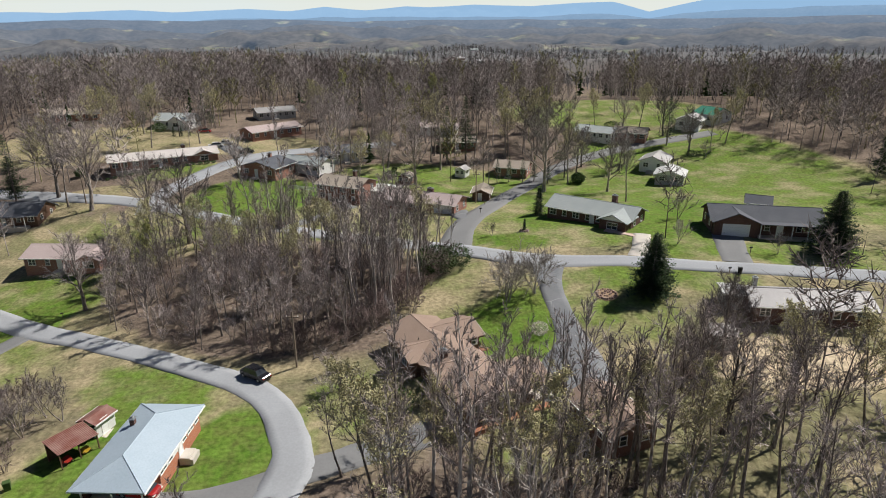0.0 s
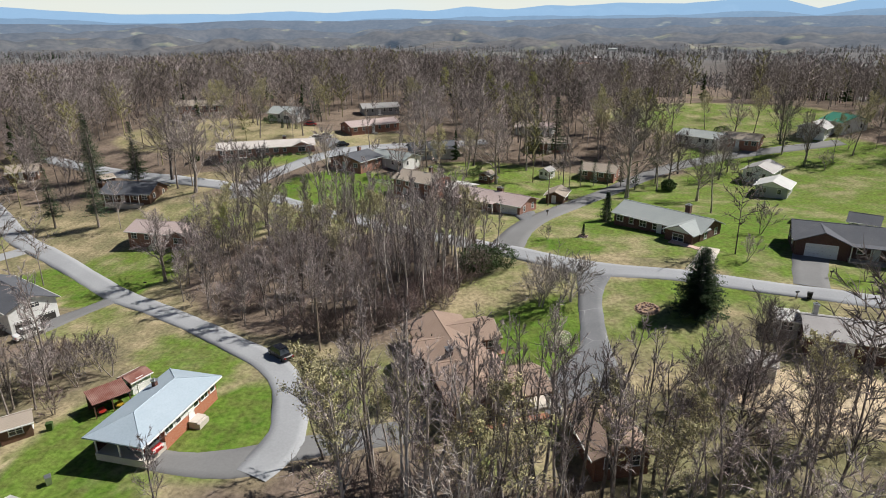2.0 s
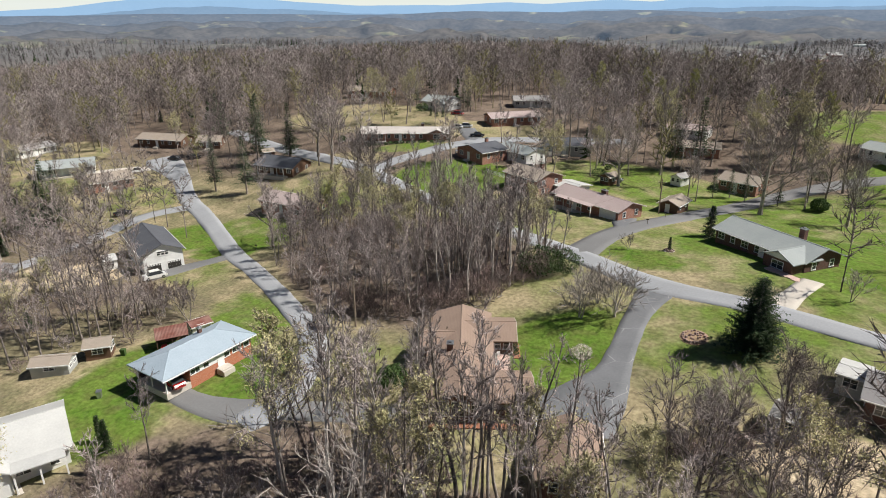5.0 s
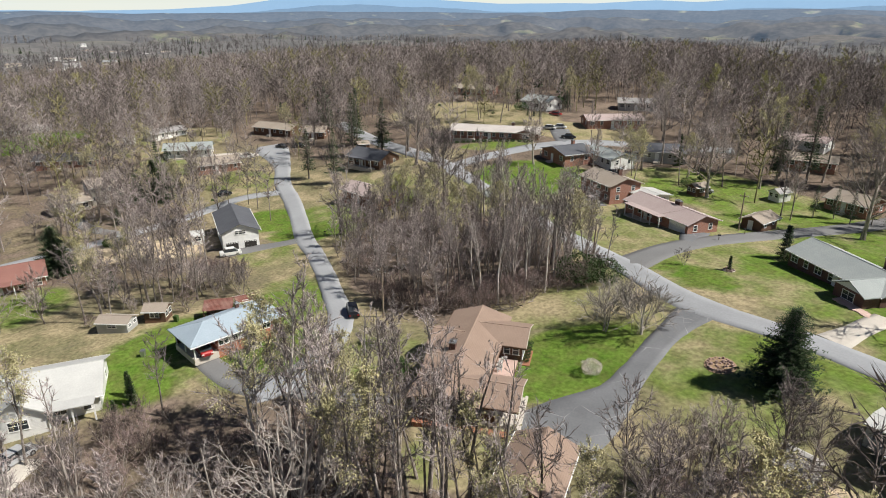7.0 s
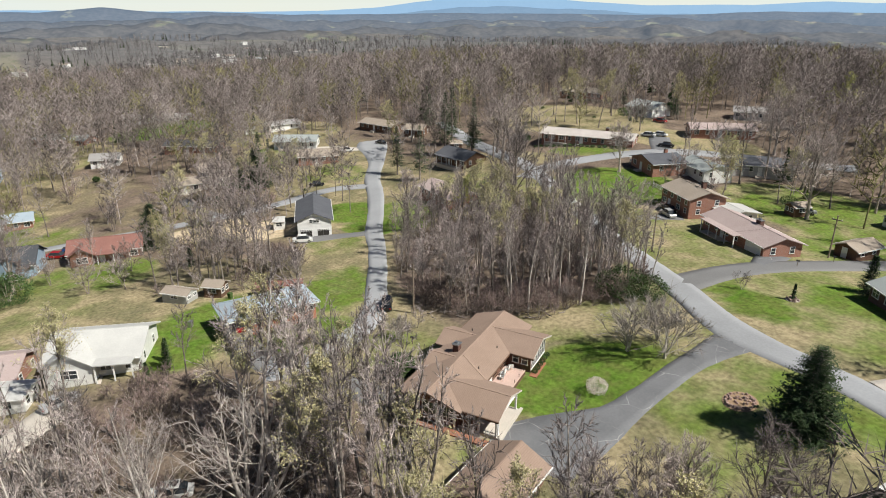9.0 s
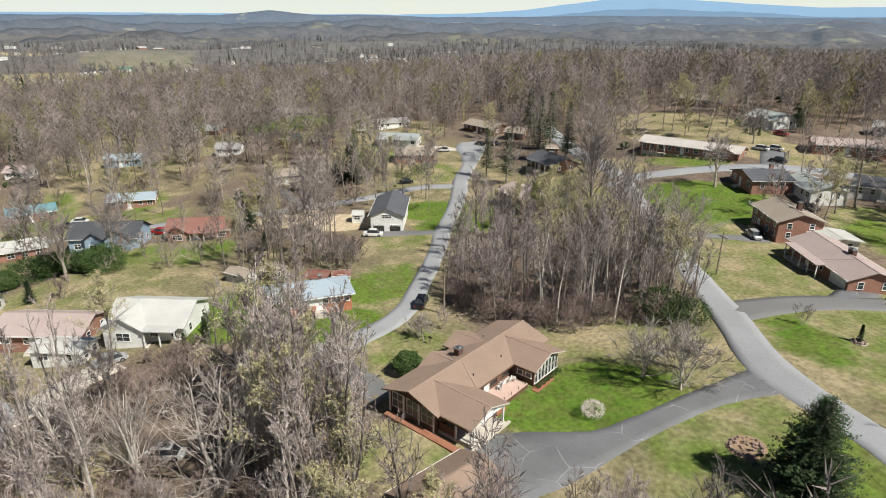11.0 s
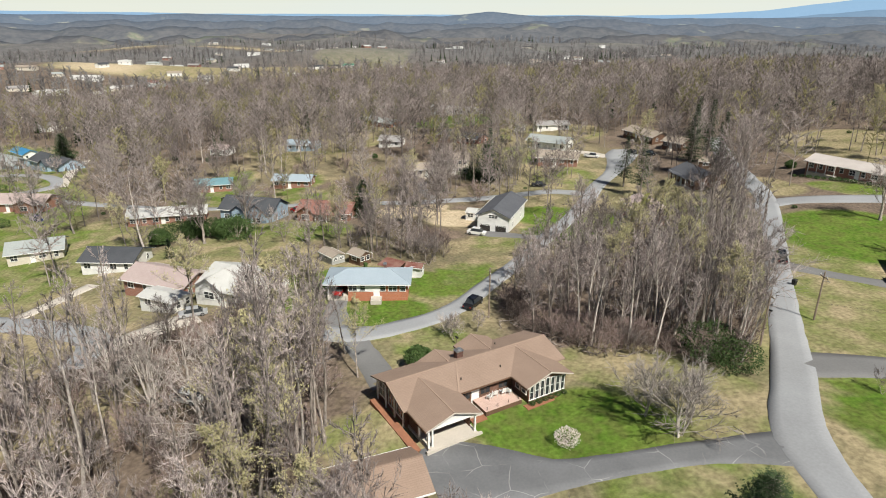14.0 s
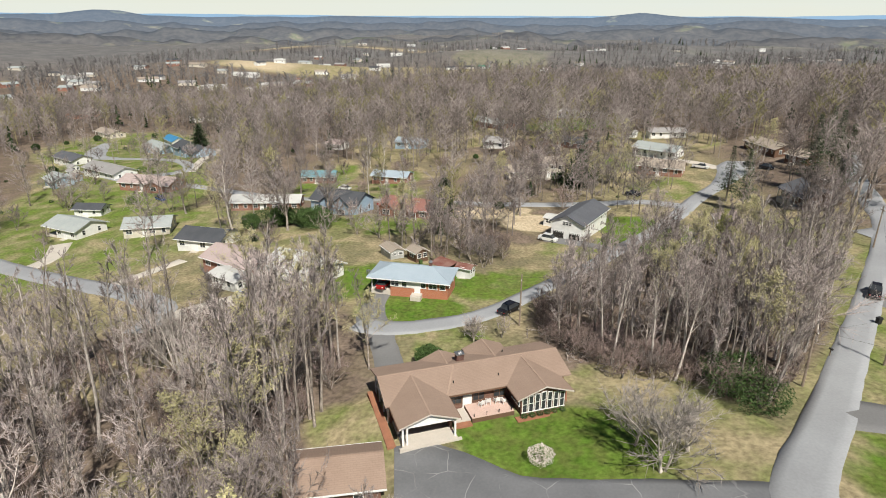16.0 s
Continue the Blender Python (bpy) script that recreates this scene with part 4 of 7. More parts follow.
def house(label, a, b, depth, wall, roof, eave=2.6, rise=1.5, along="x", wings=(), windows=5, door=0.45, garage=(), chim=None, z=None, two=False, porch=(), category="house", name="house", gable="", base=-1.6, carport=0.0, over=0.55, gable_window=False, front_panel=None, hip=False):
    """a, b: the ends of the front wall as one faces it; the house reaches depth back from there."""
    a, b = Vector(a), Vector(b)
    L = (b - a).length
    yaw = math.degrees(math.atan2(b.y - a.y, b.x - a.x))
    back = Vector((-(b - a).y, (b - a).x)).normalized() * depth
    c = (a + b + back) / 2
    if z is None:
        z = float(np.mean([ground_z(*p) for p in (a, b, a + back, b + back)])) + 0.1
    FOOT.append((c.x, c.y, radians(yaw), L / 2, depth / 2))
    h = thing(name, label, category, pose(c.x, c.y, z, 0, 0, yaw))
    x0, x1, y0, y1 = -L / 2, L / 2, -depth / 2, depth / 2
    w = Shape()
    gable_walls(w, x0 + carport, x1, y0, y1, eave, 0.17 if hip else rise, along, base)
    for wx0, wx1, out, wr in wings:
        gable_walls(w, wx0, wx1, y0 - out, 0, eave, wr, "y", base)
    body = part("wall", w, wall, h)
    if hip:
        hip_roof(h, roof, x0, x1, y0, y1, eave + 0.16, rise, over)
    else:
        gable_roof(h, roof, x0, x1, y0, y1, eave + 0.12, rise, along, over)
    for wx0, wx1, out, wr in wings:
        gable_roof(h, roof, wx0, wx1, y0 - out, min(0, y0 + depth * 0.5 * wr / rise), eave + 0.125, wr, "y", 0.5, 0.5)
    k = eave + 0.12 - over * rise / ((depth if along == "x" else L) / 2)
    for sgn in (-1, 1):
        g = Shape()
        if along == "x":
            ye = sgn * (depth / 2 + over + 0.05)
            g.box(x0 - over, x1 + over, ye - 0.05, ye + 0.05, k - 0.17, k - 0.02)
        else:
            xe = sgn * (L / 2 + over + 0.05)
            g.box(xe - 0.05, xe + 0.05, y0 - over, y1 + over, k - 0.17, k - 0.02)
        part("gutter", g, "trim", h)
    if gable:
        t = Shape()
        for wx0, wx1, out, wr in wings:
            yy, m = y0 - out - 0.03, (wx0 + wx1) / 2
            t.hexa([(wx0, yy, eave - 0.05), (wx1, yy, eave - 0.05), (wx1, yy + 0.02, eave - 0.05), (wx0, yy + 0.02, eave - 0.05)],
                   [(m - 0.05, yy, eave + wr - 0.22), (m + 0.05, yy, eave + wr - 0.22), (m + 0.05, yy + 0.02, eave + wr - 0.22), (m - 0.05, yy + 0.02, eave + wr - 0.22)])
        if along == "y":
            yy, m = y0 - 0.03, 0
            t.hexa([(x0, yy, eave - 0.05), (x1, yy, eave - 0.05), (x1, yy + 0.02, eave - 0.05), (x0, yy + 0.02, eave - 0.05)],
                   [(m - 0.05, yy, eave + rise - 0.22), (m + 0.05, yy, eave + rise - 0.22), (m + 0.05, yy + 0.02, eave + rise - 0.22), (m - 0.05, yy + 0.02, eave + rise - 0.22)])
        part("gable", t, gable, h)
    taken = [(gx - gw / 2 - 0.3, gx + gw / 2 + 0.3) for gx, gw, gh, _ in garage] + [(wx0 - 0.4, wx1 + 0.4) for wx0, wx1, _, _ in wings]
    lev = [0.95] + ([eave - 1.5] if two else [])
    tall = min(1.25, eave - 1.15 if not two else 1.1)
    for zz in lev:
        for i in range(windows):
            x = x0 + carport + (L - carport) * (i + 0.5) / windows
            if zz == lev[0] and door is not None and abs(x - (x0 + carport + (L - carport) * (door or 0))) < 0.9 or any(p < x < q for p, q in taken) and zz == lev[0]:
                continue
            opening("window", body, x, y0, zz, 1.5 if i % 2 == 0 else 1.0, tall, 0)
        for i in range(max(2, windows - 1)):
            opening("window", body, x0 + carport + (L - carport) * (i + 0.5) / max(2, windows - 1), y1, zz, 1.1, tall, 180)
        for sx, turn in ((x1, 90), (x0 + carport, -90)):
            for yy in (-depth / 4, depth / 4):
                opening("window", body, sx, yy, zz, 1.0, tall, turn)
    for wx0, wx1, out, wr in wings:
        if not any(wx0 < gx < wx1 for gx, _, _, _ in garage):
            opening("window", body, (wx0 + wx1) / 2, y0 - out, 0.9, min(2.2, (wx1 - wx0) * 0.5), 1.3, 0)
    if door is not None:
        opening("door", body, x0 + carport + (L - carport) * door, y0, 0.05, 1.05, 2.1, 0, "trim", "trim")
        s = Shape()
        dx = x0 + carport + (L - carport) * door
        s.box(dx - 0.9, dx + 0.9, y0 - 1.3, y0 - 0.13, -1.2, 0.02)
        s.box(dx - 0.9, dx + 0.9, y0 - 1.65, y0 - 1.3, -1.2, -0.15)
        part("doorstep", s, "concrete", h)
    if front_panel:
        s = Shape()
        s.box(front_panel[0], front_panel[1], y0 - 0.018, y0 - 0.004, 0.75, eave)
        part("front_panel", s, "white", h, "white boarded panel over a brick base")
    if gable_window:
        opening("window", body, 0, y0, 3.7, 2.4, 0.9, 0)
    for gx, gw, gh, out in garage:
        # low doors get a near-black leaf, the garage's inner shade painted on
        opening("garage_door", body, gx, y0 - out, 0.0, gw, gh, 0, "trim", "dim" if gh < 2.15 else "shut")
    if chim:
        chimney(h, *chim)
    for px0, px1, out in porch:
        s = Shape()
        s.box(px0, px1, y0 - out, y0 - 0.01, -1.2, 0.0)
        part("porch_floor", s, "concrete", h)
        s = Shape()
        s.box(px0, px1, y0 - out - 0.3, y0 + 0.2, eave - 0.12, eave + 0.02)
        part("porch_roof", s, roof, h)
        n = max(2, round((px1 - px0) / 2.6) + 1)
        for i in range(n):
            s = Shape()
            px = px0 + 0.15 + (px1 - px0 - 0.3) * i / (n - 1)
            s.box(px - 0.08, px + 0.08, y0 - out + 0.05, y0 - out + 0.21, 0, eave - 0.12)
            part("porch_post", s, "trim", h)
    if carport:
        for yy in (y0 + 0.15, 0, y1 - 0.15):
            s = Shape()
            s.box(x0 + 0.1, x0 + 0.24, yy - 0.07, yy + 0.07, -0.6, eave)
            part("carport_post", s, "trim", h)
        s = Shape()
        s.box(x0, x0 + carport, y0, y1, -0.9, 0.0)
        part("carport_floor", s, "concrete", h)
        s = Shape()
        s.box(x0 + 0.1, x0 + carport, y1 - 0.12, y1, 0, 1.1)
        part("carport_screen", s, "darkbrick", h)
    return h


def corner_house():
    """The brown-roofed house in the middle of the circle; X runs along its ridge, -Y is the court side."""
    ux, uy = Vector((-0.475, 0.880)), Vector((0.880, 0.475))
    c = Vector((2.08, 71.4))
    yaw = math.degrees(math.atan2(ux.y, ux.x))
    z = 0.5
    here = pose(c.x, c.y, z, 0, 0, yaw)
    FOOT.append((c.x, c.y, radians(yaw), 12, 5))
    for dx, dy, hx, hy in ((-7.5, 5.5, 4.0, 4.0), (6.5, 5.0, 4.0, 3.6)):
        cc = c + ux * dx + uy * dy
        FOOT.append((cc.x, cc.y, radians(yaw), hx, hy))
    h = thing("corner_house", "brown-roofed brick ranch house with two wings round a terrace", "house", here)
    E = 2.36
    C0, C1, CF = -10.3, -4.7, -8.0
    W0, W1, WF = 3.6, 9.4, -6.9
    CM, WM = (C0 + C1) / 2, (W0 + W1) / 2
    w = Shape()
    gable_walls(w, -4.5, 10.8, -3.5, 3.5, E, 1.1, "x", -1.0)
    gable_walls(w, W0 + 0.1, W1 - 0.1, WF + 0.1, 0, E, 0.95, "y", -1.0)
    gable_walls(w, -10.7, -4.5, -3.5, 3.5, E, 1.1, "x", -1.0)
    gable_walls(w, -4.7, -0.6, 2, 3.65, E, 0.8, "y", -1.0)
    gable_walls(w, 1.4, 5.6, 2, 4.8, E, 0.8, "y", -1.0)
    body = part("wall", w, "brownbrick", h)
    gable_roof(h, "brown", -10.9, 10.9, -3.6, 3.6, E + 0.22, 1.14, "x", 0.62, 0.5, "ridge")
    gable_roof(h, "brown", C0, C1, CF, -0.25, E + 0.24, 0.98, "y", 0.62, 0.5, "ridge")
    gable_roof(h, "brown", W0, W1, WF, -0.5, E + 0.24, 1.0, "y", 0.6, 0.5, "ridge")
    gable_roof(h, "brown", -4.8, -0.5, 0.7, 3.75, E + 0.23, 0.88, "y", 0.5, 0.5, "ridge")
    gable_roof(h, "brown", 1.3, 5.7, 0.7, 4.9, E + 0.23, 0.88, "y", 0.5, 0.5, "ridge")
    t = Shape()
    A, B = Vector((-4.2, -4.1, E + 0.11)), Vector((-2.2, -0.2, E + 1.32))
    q = (B - A).cross(Vector((0, 0, 1))).normalized() * 0.10
    t.hexa([A - q, A + q, B + q, B - q], [p + Vector((0, 0, 0.04)) for p in (A - q, A + q, B + q, B - q)])
    part("valley_strip", t, "ridge", h, "pale weathered valley shingles")
    # fascia boards under the eaves
    for x0, x1, y0, y1 in ((C1 + 0.7, W0 - 0.7, -4.30, -4.22), (-11.4, 11.4, 4.22, 4.30), (C0 - 0.70, C0 - 0.62, CF - 0.5, -4.3), (C1 + 0.62, C1 + 0.70, CF - 0.5, -4.3), (W0 - 0.68, W0 - 0.60, WF - 0.5, -4.3), (W1 + 0.60, W1 + 0.68, WF - 0.5, -4.3)):
        g = Shape()
        g.box(x0, x1, y0, y1, E - 0.2, E - 0.02)
        part("fascia", g, "wood", h)
    for x0, x1, y, rr, ov in ((C0, C1, CF - 0.52, 0.98, 0.62), (W0, W1, WF - 0.52, 1.0, 0.6)):
        m = (x0 + x1) / 2
        for xa, xb in ((x0 - ov, m), (x1 + ov, m)):
            t = Shape()
            kk = rr / ((x1 - x0) / 2)
            za, zb = E + 0.24 - ov * kk, E + 0.24 + rr
            t.hexa([(xa, y - 0.04, za - 0.17), (xb, y - 0.04, zb - 0.17), (xb, y + 0.03, zb - 0.17), (xa, y + 0.03, za - 0.17)],
                   [(xa, y - 0.04, za - 0.02), (xb, y - 0.04, zb - 0.02), (xb, y + 0.03, zb - 0.02), (xa, y + 0.03, za - 0.02)])
            part("bargeboard", t, "barge", h)
    # the carport: open front, posts, pale floor, gable boarded white
    t = Shape()
    t.hexa([(C0 - 0.3, CF - 0.15, E - 0.1), (C1 + 0.3, CF - 0.15, E - 0.1), (C1 + 0.3, CF - 0.07, E - 0.1), (C0 - 0.3, CF - 0.07, E - 0.1)],
           [(CM - 0.05, CF - 0.15, E + 1.0), (CM + 0.05, CF - 0.15, E + 1.0), (CM + 0.05, CF - 0.07, E + 1.0), (CM - 0.05, CF - 0.07, E + 1.0)])
    part("carport_gable", t, "trim", h)
    t = Shape()
    t.box(C0 - 0.3, C1 + 0.3, CF - 0.2, CF, E - 0.3, E - 0.08)
    part("carport_beam", t, "trim", h)
    for x, y in ((C0 - 0.1, CF - 0.05), (C0 + 0.35, CF - 0.05), (C0 - 0.1, CF + 2.0), (C1 + 0.1, CF - 0.05)):
        t = Shape()
        t.box(x - 0.1, x + 0.1, y - 0.1, y + 0.1, -0.5, E - 0.08)
        part("carport_post", t, "trim", h)
    t = Shape()
    t.box(C0 - 0.2, C1 + 0.3, CF - 0.4, -3.52, -0.9, -0.02)
    part("carport_floor", t, "concrete", h, "pale concrete carport floor")
    t = Shape()
    t.box(C1 - 0.02, C1 + 0.1, CF + 0.9, -3.52, 0.0, E - 0.05)
    part("carport_wall", t, "brownbrick", h)
    t = Shape()
    t.box(C0, C1, CF, -3.52, E - 0.08, E - 0.02)
    part("carport_ceiling", t, "wood", h)
    t = Shape()
    t.box(C0 - 0.05, C0 + 0.05, CF + 2.2, -3.52, 0.0, 1.0)
    part("carport_screen", t, "wood", h, "low dark screen wall")
    # end porch under the main gable
    for y in (-3.3, -1.1, 1.2, 3.4):
        t = Shape()
        t.box(-11.0, -10.84, y - 0.08, y + 0.08, -0.9, E)
        part("side_post", t, "trim", h)
    for y in (-2.2, 0.0, 2.3):
        opening("window", body, -10.7, y, 0.35, 1.8, 1.9, -90)
    # glazed gable wall of the far wing
    for i in range(7):
        opening("window", body, WM - 2.34 + i * 0.78, WF + 0.1, 0.25, 0.66, 1.95 + 0.12 * (3 - abs(i - 3)), 0)
    for x in (-3.0, -0.2, 2.4):
        opening("window", body, x, -3.5, 0.7, 1.5, 1.35, 0, "wood")
    opening("door", body, -1.6, -3.5, 0.05, 1.1, 2.1, 0, "trim", "trim")
    for x, y in ((-8, 3.5), (-2.6, 3.65), (3.5, 4.8), (8.0, 3.5)):
        opening("window", body, x, y, 0.9, 1.4, 1.2, 180)
    for y in (-1.6, 1.6):
        opening("window", body, 10.8, y, 0.9, 1.3, 1.2, 90)
    for y in (-6.0, -4.8):
        opening("window", body, W0 + 0.1, y, 0.9, 0.9, 1.2, -90)
    chimney(h, -0.92, 1.37, 2.0, 4.2, "darkbrick", 0.9, 0.75)
    # roof vents
    for x, y in ((-3.0, -2.6), (2.6, -2.6), (5.0, 2.0)):
        t = Shape()
        zz = E + 0.22 + 1.14 * (1 - abs(y) / 3.6)
        t.tube([(x, y, zz - 0.1), (x, y, zz + 0.3)], [0.06, 0.06], 8, True)
        part("vent_pipe", t, "black", h)
    # deck in the court
    d = thing("terrace_deck", "raised pinkish wooden deck in the court of a brown house", "deck", here)
    n = 22
    for i in range(n):
        y = -6.4 + 2.75 * i / n
        t = Shape()
        t.box(-2.0, 3.1, y, y + 2.75 / n - 0.012, 0.37, 0.43)
        part("plank", t, "deck", d)
    for x0, x1, y0, y1 in ((-2.0, 3.1, -6.40, -6.34), (-2.0, -1.94, -6.3, -3.65)):
        t = Shape()
        t.box(x0, x1, y0, y1, -0.75, 0.365)
        part("skirt", t, "wood", d, "dark wooden skirting")
    for x in (-1.7, -0.2, 1.3, 2.8):
        t = Shape()
        t.tube([(x, -6.2, 0.43), (x, -6.2, 0.75), (x, -6.2, 0.80)], [0.03, 0.03, 0.08], 8, True)
        part("path_light", t, "black", d)
    for x, y, turn in ((-0.2, -4.5, 20), (0.7, -4.3, -10), (1.7, -4.4, 5), (2.4, -4.7, -60)):
        ch = garden_chair()
        ch.matrix_world = here @ pose(x, y, 0.43, 0, 0, turn + 180)
    # paved strip and mulch beds
    t = Shape()
    t.box(-4.0, -2.05, -6.0, -3.65, -0.6, 0.05)
    tt = thing("terrace_paving", "pale paving by the court door", "paving", here)
    part("slab", t, "concrete", tt)
    for x0, x1, y0, y1 in ((2.9, 10.4, -7.95, -6.95), (10.0, 11.2, -7.9, -3.0), (-12.0, -11.05, -7.6, 3.4), (-4.0, -2.1, -6.9, -6.05)):
        t = Shape()
        t.box(x0, x1, y0, y1, -0.9, -0.06 if x0 > -5 else -0.30)
        bed = thing("mulch_bed", "reddish bark mulch along a brown house", "flower bed", here)
        part("mulch", t, "mulch", bed)
    t = Shape()
    t.box(C0 - 0.6, C1 + 0.7, CF - 0.75, CF - 0.42, -0.6, -0.03)
    kb = thing("carport_kerb", "low pale concrete kerb before a carport", "kerb", here)
    part("kerb", t, "concrete", kb)


def garden_chair():
    ch = thing("garden_chair", "white garden chair on a pink deck", "chair", Matrix(), "chairs on the deck")
    s = Shape()
    s.box(-0.28, 0.28, -0.26, 0.26, 0.36, 0.42)
    part("seat", s, "trim", ch)
    s = Shape()
    s.hexa([(-0.28, 0.22, 0.42), (0.28, 0.22, 0.42), (0.28, 0.28, 0.42), (-0.28, 0.28, 0.42)], [(-0.26, 0.34, 0.95), (0.26, 0.34, 0.95), (0.26, 0.39, 0.95), (-0.26, 0.39, 0.95)])
    part("backrest", s, "trim", ch)
    for x in (-0.25, 0.25):
        for y in (-0.23, 0.23):
            s = Shape()
            s.box(x - 0.025, x + 0.025, y - 0.025, y + 0.025, 0, 0.36)
            part("leg", s, "trim", ch)
        s = Shape()
        s.box(x - 0.04, x + 0.04, -0.26, 0.28, 0.58, 0.62)
        part("armrest", s, "trim", ch)
    return ch


corner_house()
house("detached brown-roofed garage beside a dark driveway", (24.7, 58.0), (21.8, 65.9), 5.8, "brownbrick", "brown", 2.5, 1.3, windows=2, door=None, category="garage", name="garage")
house("brick ranch house with a pale blue metal roof and carport", (-28.2, 49.6), (-27.75, 63.2), 6.4, "orangebrick", "metal", 2.45, 1.35, windows=6, door=0.48, chim=(2.6, 2.2, 2.0, 3.7, "darkbrick", 0.5, 0.5), carport=3.5, z=-1.35, over=0.6, front_panel=(-3.1, 2.0), hip=True)
house("white two-door garage house with a slate-dark roof", (-77.4, 79.6), (-74.4, 86.9), 17.0, "white", "slate", 4.4, 1.7, "y", windows=0, door=None, garage=((-2.0, 2.9, 2.1, 0), (2.0, 2.9, 2.1, 0)), two=True, z=-6.7, gable_window=True)
house("long brick house with a grey roof and a front wing", (23.8, 127.4), (38.4, 116.6), 8.0, "darkbrick", "grey", 2.6, 1.6, wings=((3.6, 8.9, 2.6, 1.2),), windows=7, door=0.55, chim=(3.0, 2.5, 2.5, 5.2, "darkbrick", 1.0, 0.8), gable="trim", z=4.6)
house("dark brick house with a white double garage door", (53.2, 114.0), (72.5, 110.2), 8.4, "darkbrick", "slate", 2.7, 1.9, wings=((-9.7, -1.8, 1.4, 1.7),), windows=7, door=0.62, garage=((-5.8, 4.9, 2.3, 1.4),), porch=((-1.7, 9.6, 1.9),), z=5.45)
house("low house with a grey metal roof and a pale lean-to", (45.6, 80.6), (61.5, 78.6), 6.6, "darkbrick", "dull", 2.6, 1.2, windows=5, door=0.3, chim=(-6.5, 2.0, 2.0, 4.6, "steel", 0.6, 0.6))
house("pale lean-to roof beside a metal-roofed house", (43.0, 84.6), (45.6, 84.1), 3.6, "greysiding", "white_roof", 2.3, 0.25, windows=1, door=None, category="lean-to", name="lean_to", over=0.3)
house("small pale shed at the edge of a dirt yard", (37.4, 75.0), (40.6, 74.4), 3.2, "greysiding", "pale", 2.1, 0.7, windows=1, door=None, name="shed", category="shed", over=0.25)
house("white house with a pale metal roof", (60.2, 182.0), (66.5, 178.5), 10.5, "white", "pale", 2.7, 1.5, "y", windows=2, gable="trim")
house("open grey shed with a white gable roof", (60.0, 167.0), (66.6, 164.0), 8.5, "greysiding", "white_roof", 2.6, 1.3, "y", windows=2, door=None, gable="trim", name="shed", category="shed")
house("small white outbuilding with a blue-grey roof", (68.4, 132), (72.6, 130), 4.6, "white", "slate", 2.1, 1.1, windows=2, name="shed", category="shed")
house("long low house with a grey roof", (47.5, 217), (58, 208.6), 8, "white", "grey", 2.6, 1.4, windows=6)
house("low house with a tan roof at a street's end", (60, 212), (69.5, 207.5), 8, "brick", "tan", 2.6, 1.4, windows=5)
house("white house with a pale roof under trees", (84, 220.5), (90.5, 216), 9, "white", "pale", 2.9, 1.6, "y", windows=2, gable="trim")
house("barn with a green metal roof", (93, 228.5), (97, 221), 10, "white", "green", 3.0, 1.9, windows=3, name="barn", category="barn")
house("distant white barn at a wood's edge", (116, 568), (131, 566), 11, "white", "white_roof", 4.0, 3.2, z=-25.0, base=-12, windows=3, name="barn", category="barn")
house("long brick ranch house with a white metal roof", (-89.4, 167.6), (-64.4, 181.2), 8.0, "brick", "pale_pink", 2.6, 1.3, windows=11, door=0.45, chim=(5.5, 0.4, 3, 4.9, "darkbrick", 0.9, 0.9), wings=((7.6, 13.0, 0.6, 1.1),), porch=((-13, -6, 1.5),))
house("brick house with a grey roof and a white side balcony", (-54.0, 168.6), (-43.6, 164.6), 9.6, "brick", "slate", 2.8, 1.4, "y", windows=3, chim=(-1.0, 2.5, 3, 5.2, "brick", 0.8, 0.8))
house("low rear wing with a grey roof", (-45.0, 176.4), (-33.0, 171.0), 8.0, "white", "grey", 2.6, 1.3, windows=5)
house("two-storey brick house with a tan roof", (-29.6, 150.2), (-18.8, 145.2), 8.4, "brick", "tan", 4.3, 1.4, windows=4, two=True, door=0.3, chim=(2.0, 1.0, 5, 7.0, "darkbrick"))
house("open white car shelter beside a brick house", (-17.0, 151.0), (-11.5, 148.5), 6.5, "white", "white_roof", 2.6, 0.5, windows=1, door=None, name="car_shelter", category="shelter")
house("brick ranch house with a pinkish roof and a white garage door", (-13.2, 142.2), (4.0, 134.4), 7.6, "brick", "pink", 2.6, 1.3, windows=6, door=0.35, garage=((6.6, 4.4, 2.3, 0),), porch=((-7.5, 3.5, 1.9),), chim=(1.6, 0.6, 3, 4.7, "darkbrick", 1.4, 0.7))
house("small brown wooden shed on a lawn", (8.9, 149.9), (13.0, 149.2), 6.6, "wood", "tan", 2.2, 0.9, "y", windows=1, name="shed", category="shed")
house("brick house with a faded pink roof", (-83.0, 117.4), (-67.0, 117.0), 8.0, "brick", "pink", 2.6, 1.4, windows=5, wings=((3.6, 8.0, 1.2, 1.1),))
house("dark-roofed house with a long porch", (-107.8, 139.4), (-94.2, 140.6), 9.0, "wood", "slate", 2.6, 2.0, windows=5, porch=((-5, 5, 1.8),))
house("small brick house with a grey-brown roof", (-144.4, 106.6), (-140.2, 119.6), 8.2, "brick", "tan", 2.6, 1.6, windows=4)
house("house with a green-grey roof and a white porch", (-170.0, 107.2), (-161.6, 120.4), 8.5, "white", "grey", 2.8, 1.6, windows=5, porch=((-6, 6, 2.0),))
house("two-storey pale house with a brown roof", (-141.0, 73.4), (-140.2, 82.0), 8.0, "cream", "tan", 4.8, 1.6, windows=4, two=True)
house("low pale wing with a brown roof", (-139.6, 64.0), (-139.8, 72.6), 6.5, "cream", "tan", 2.7, 1.4, windows=3)
house("long low house with a pale roof across a lawn", (-288.5, 71.5), (-275.5, 100.5), 8.5, "greysiding", "pale", 2.7, 1.2, windows=9)
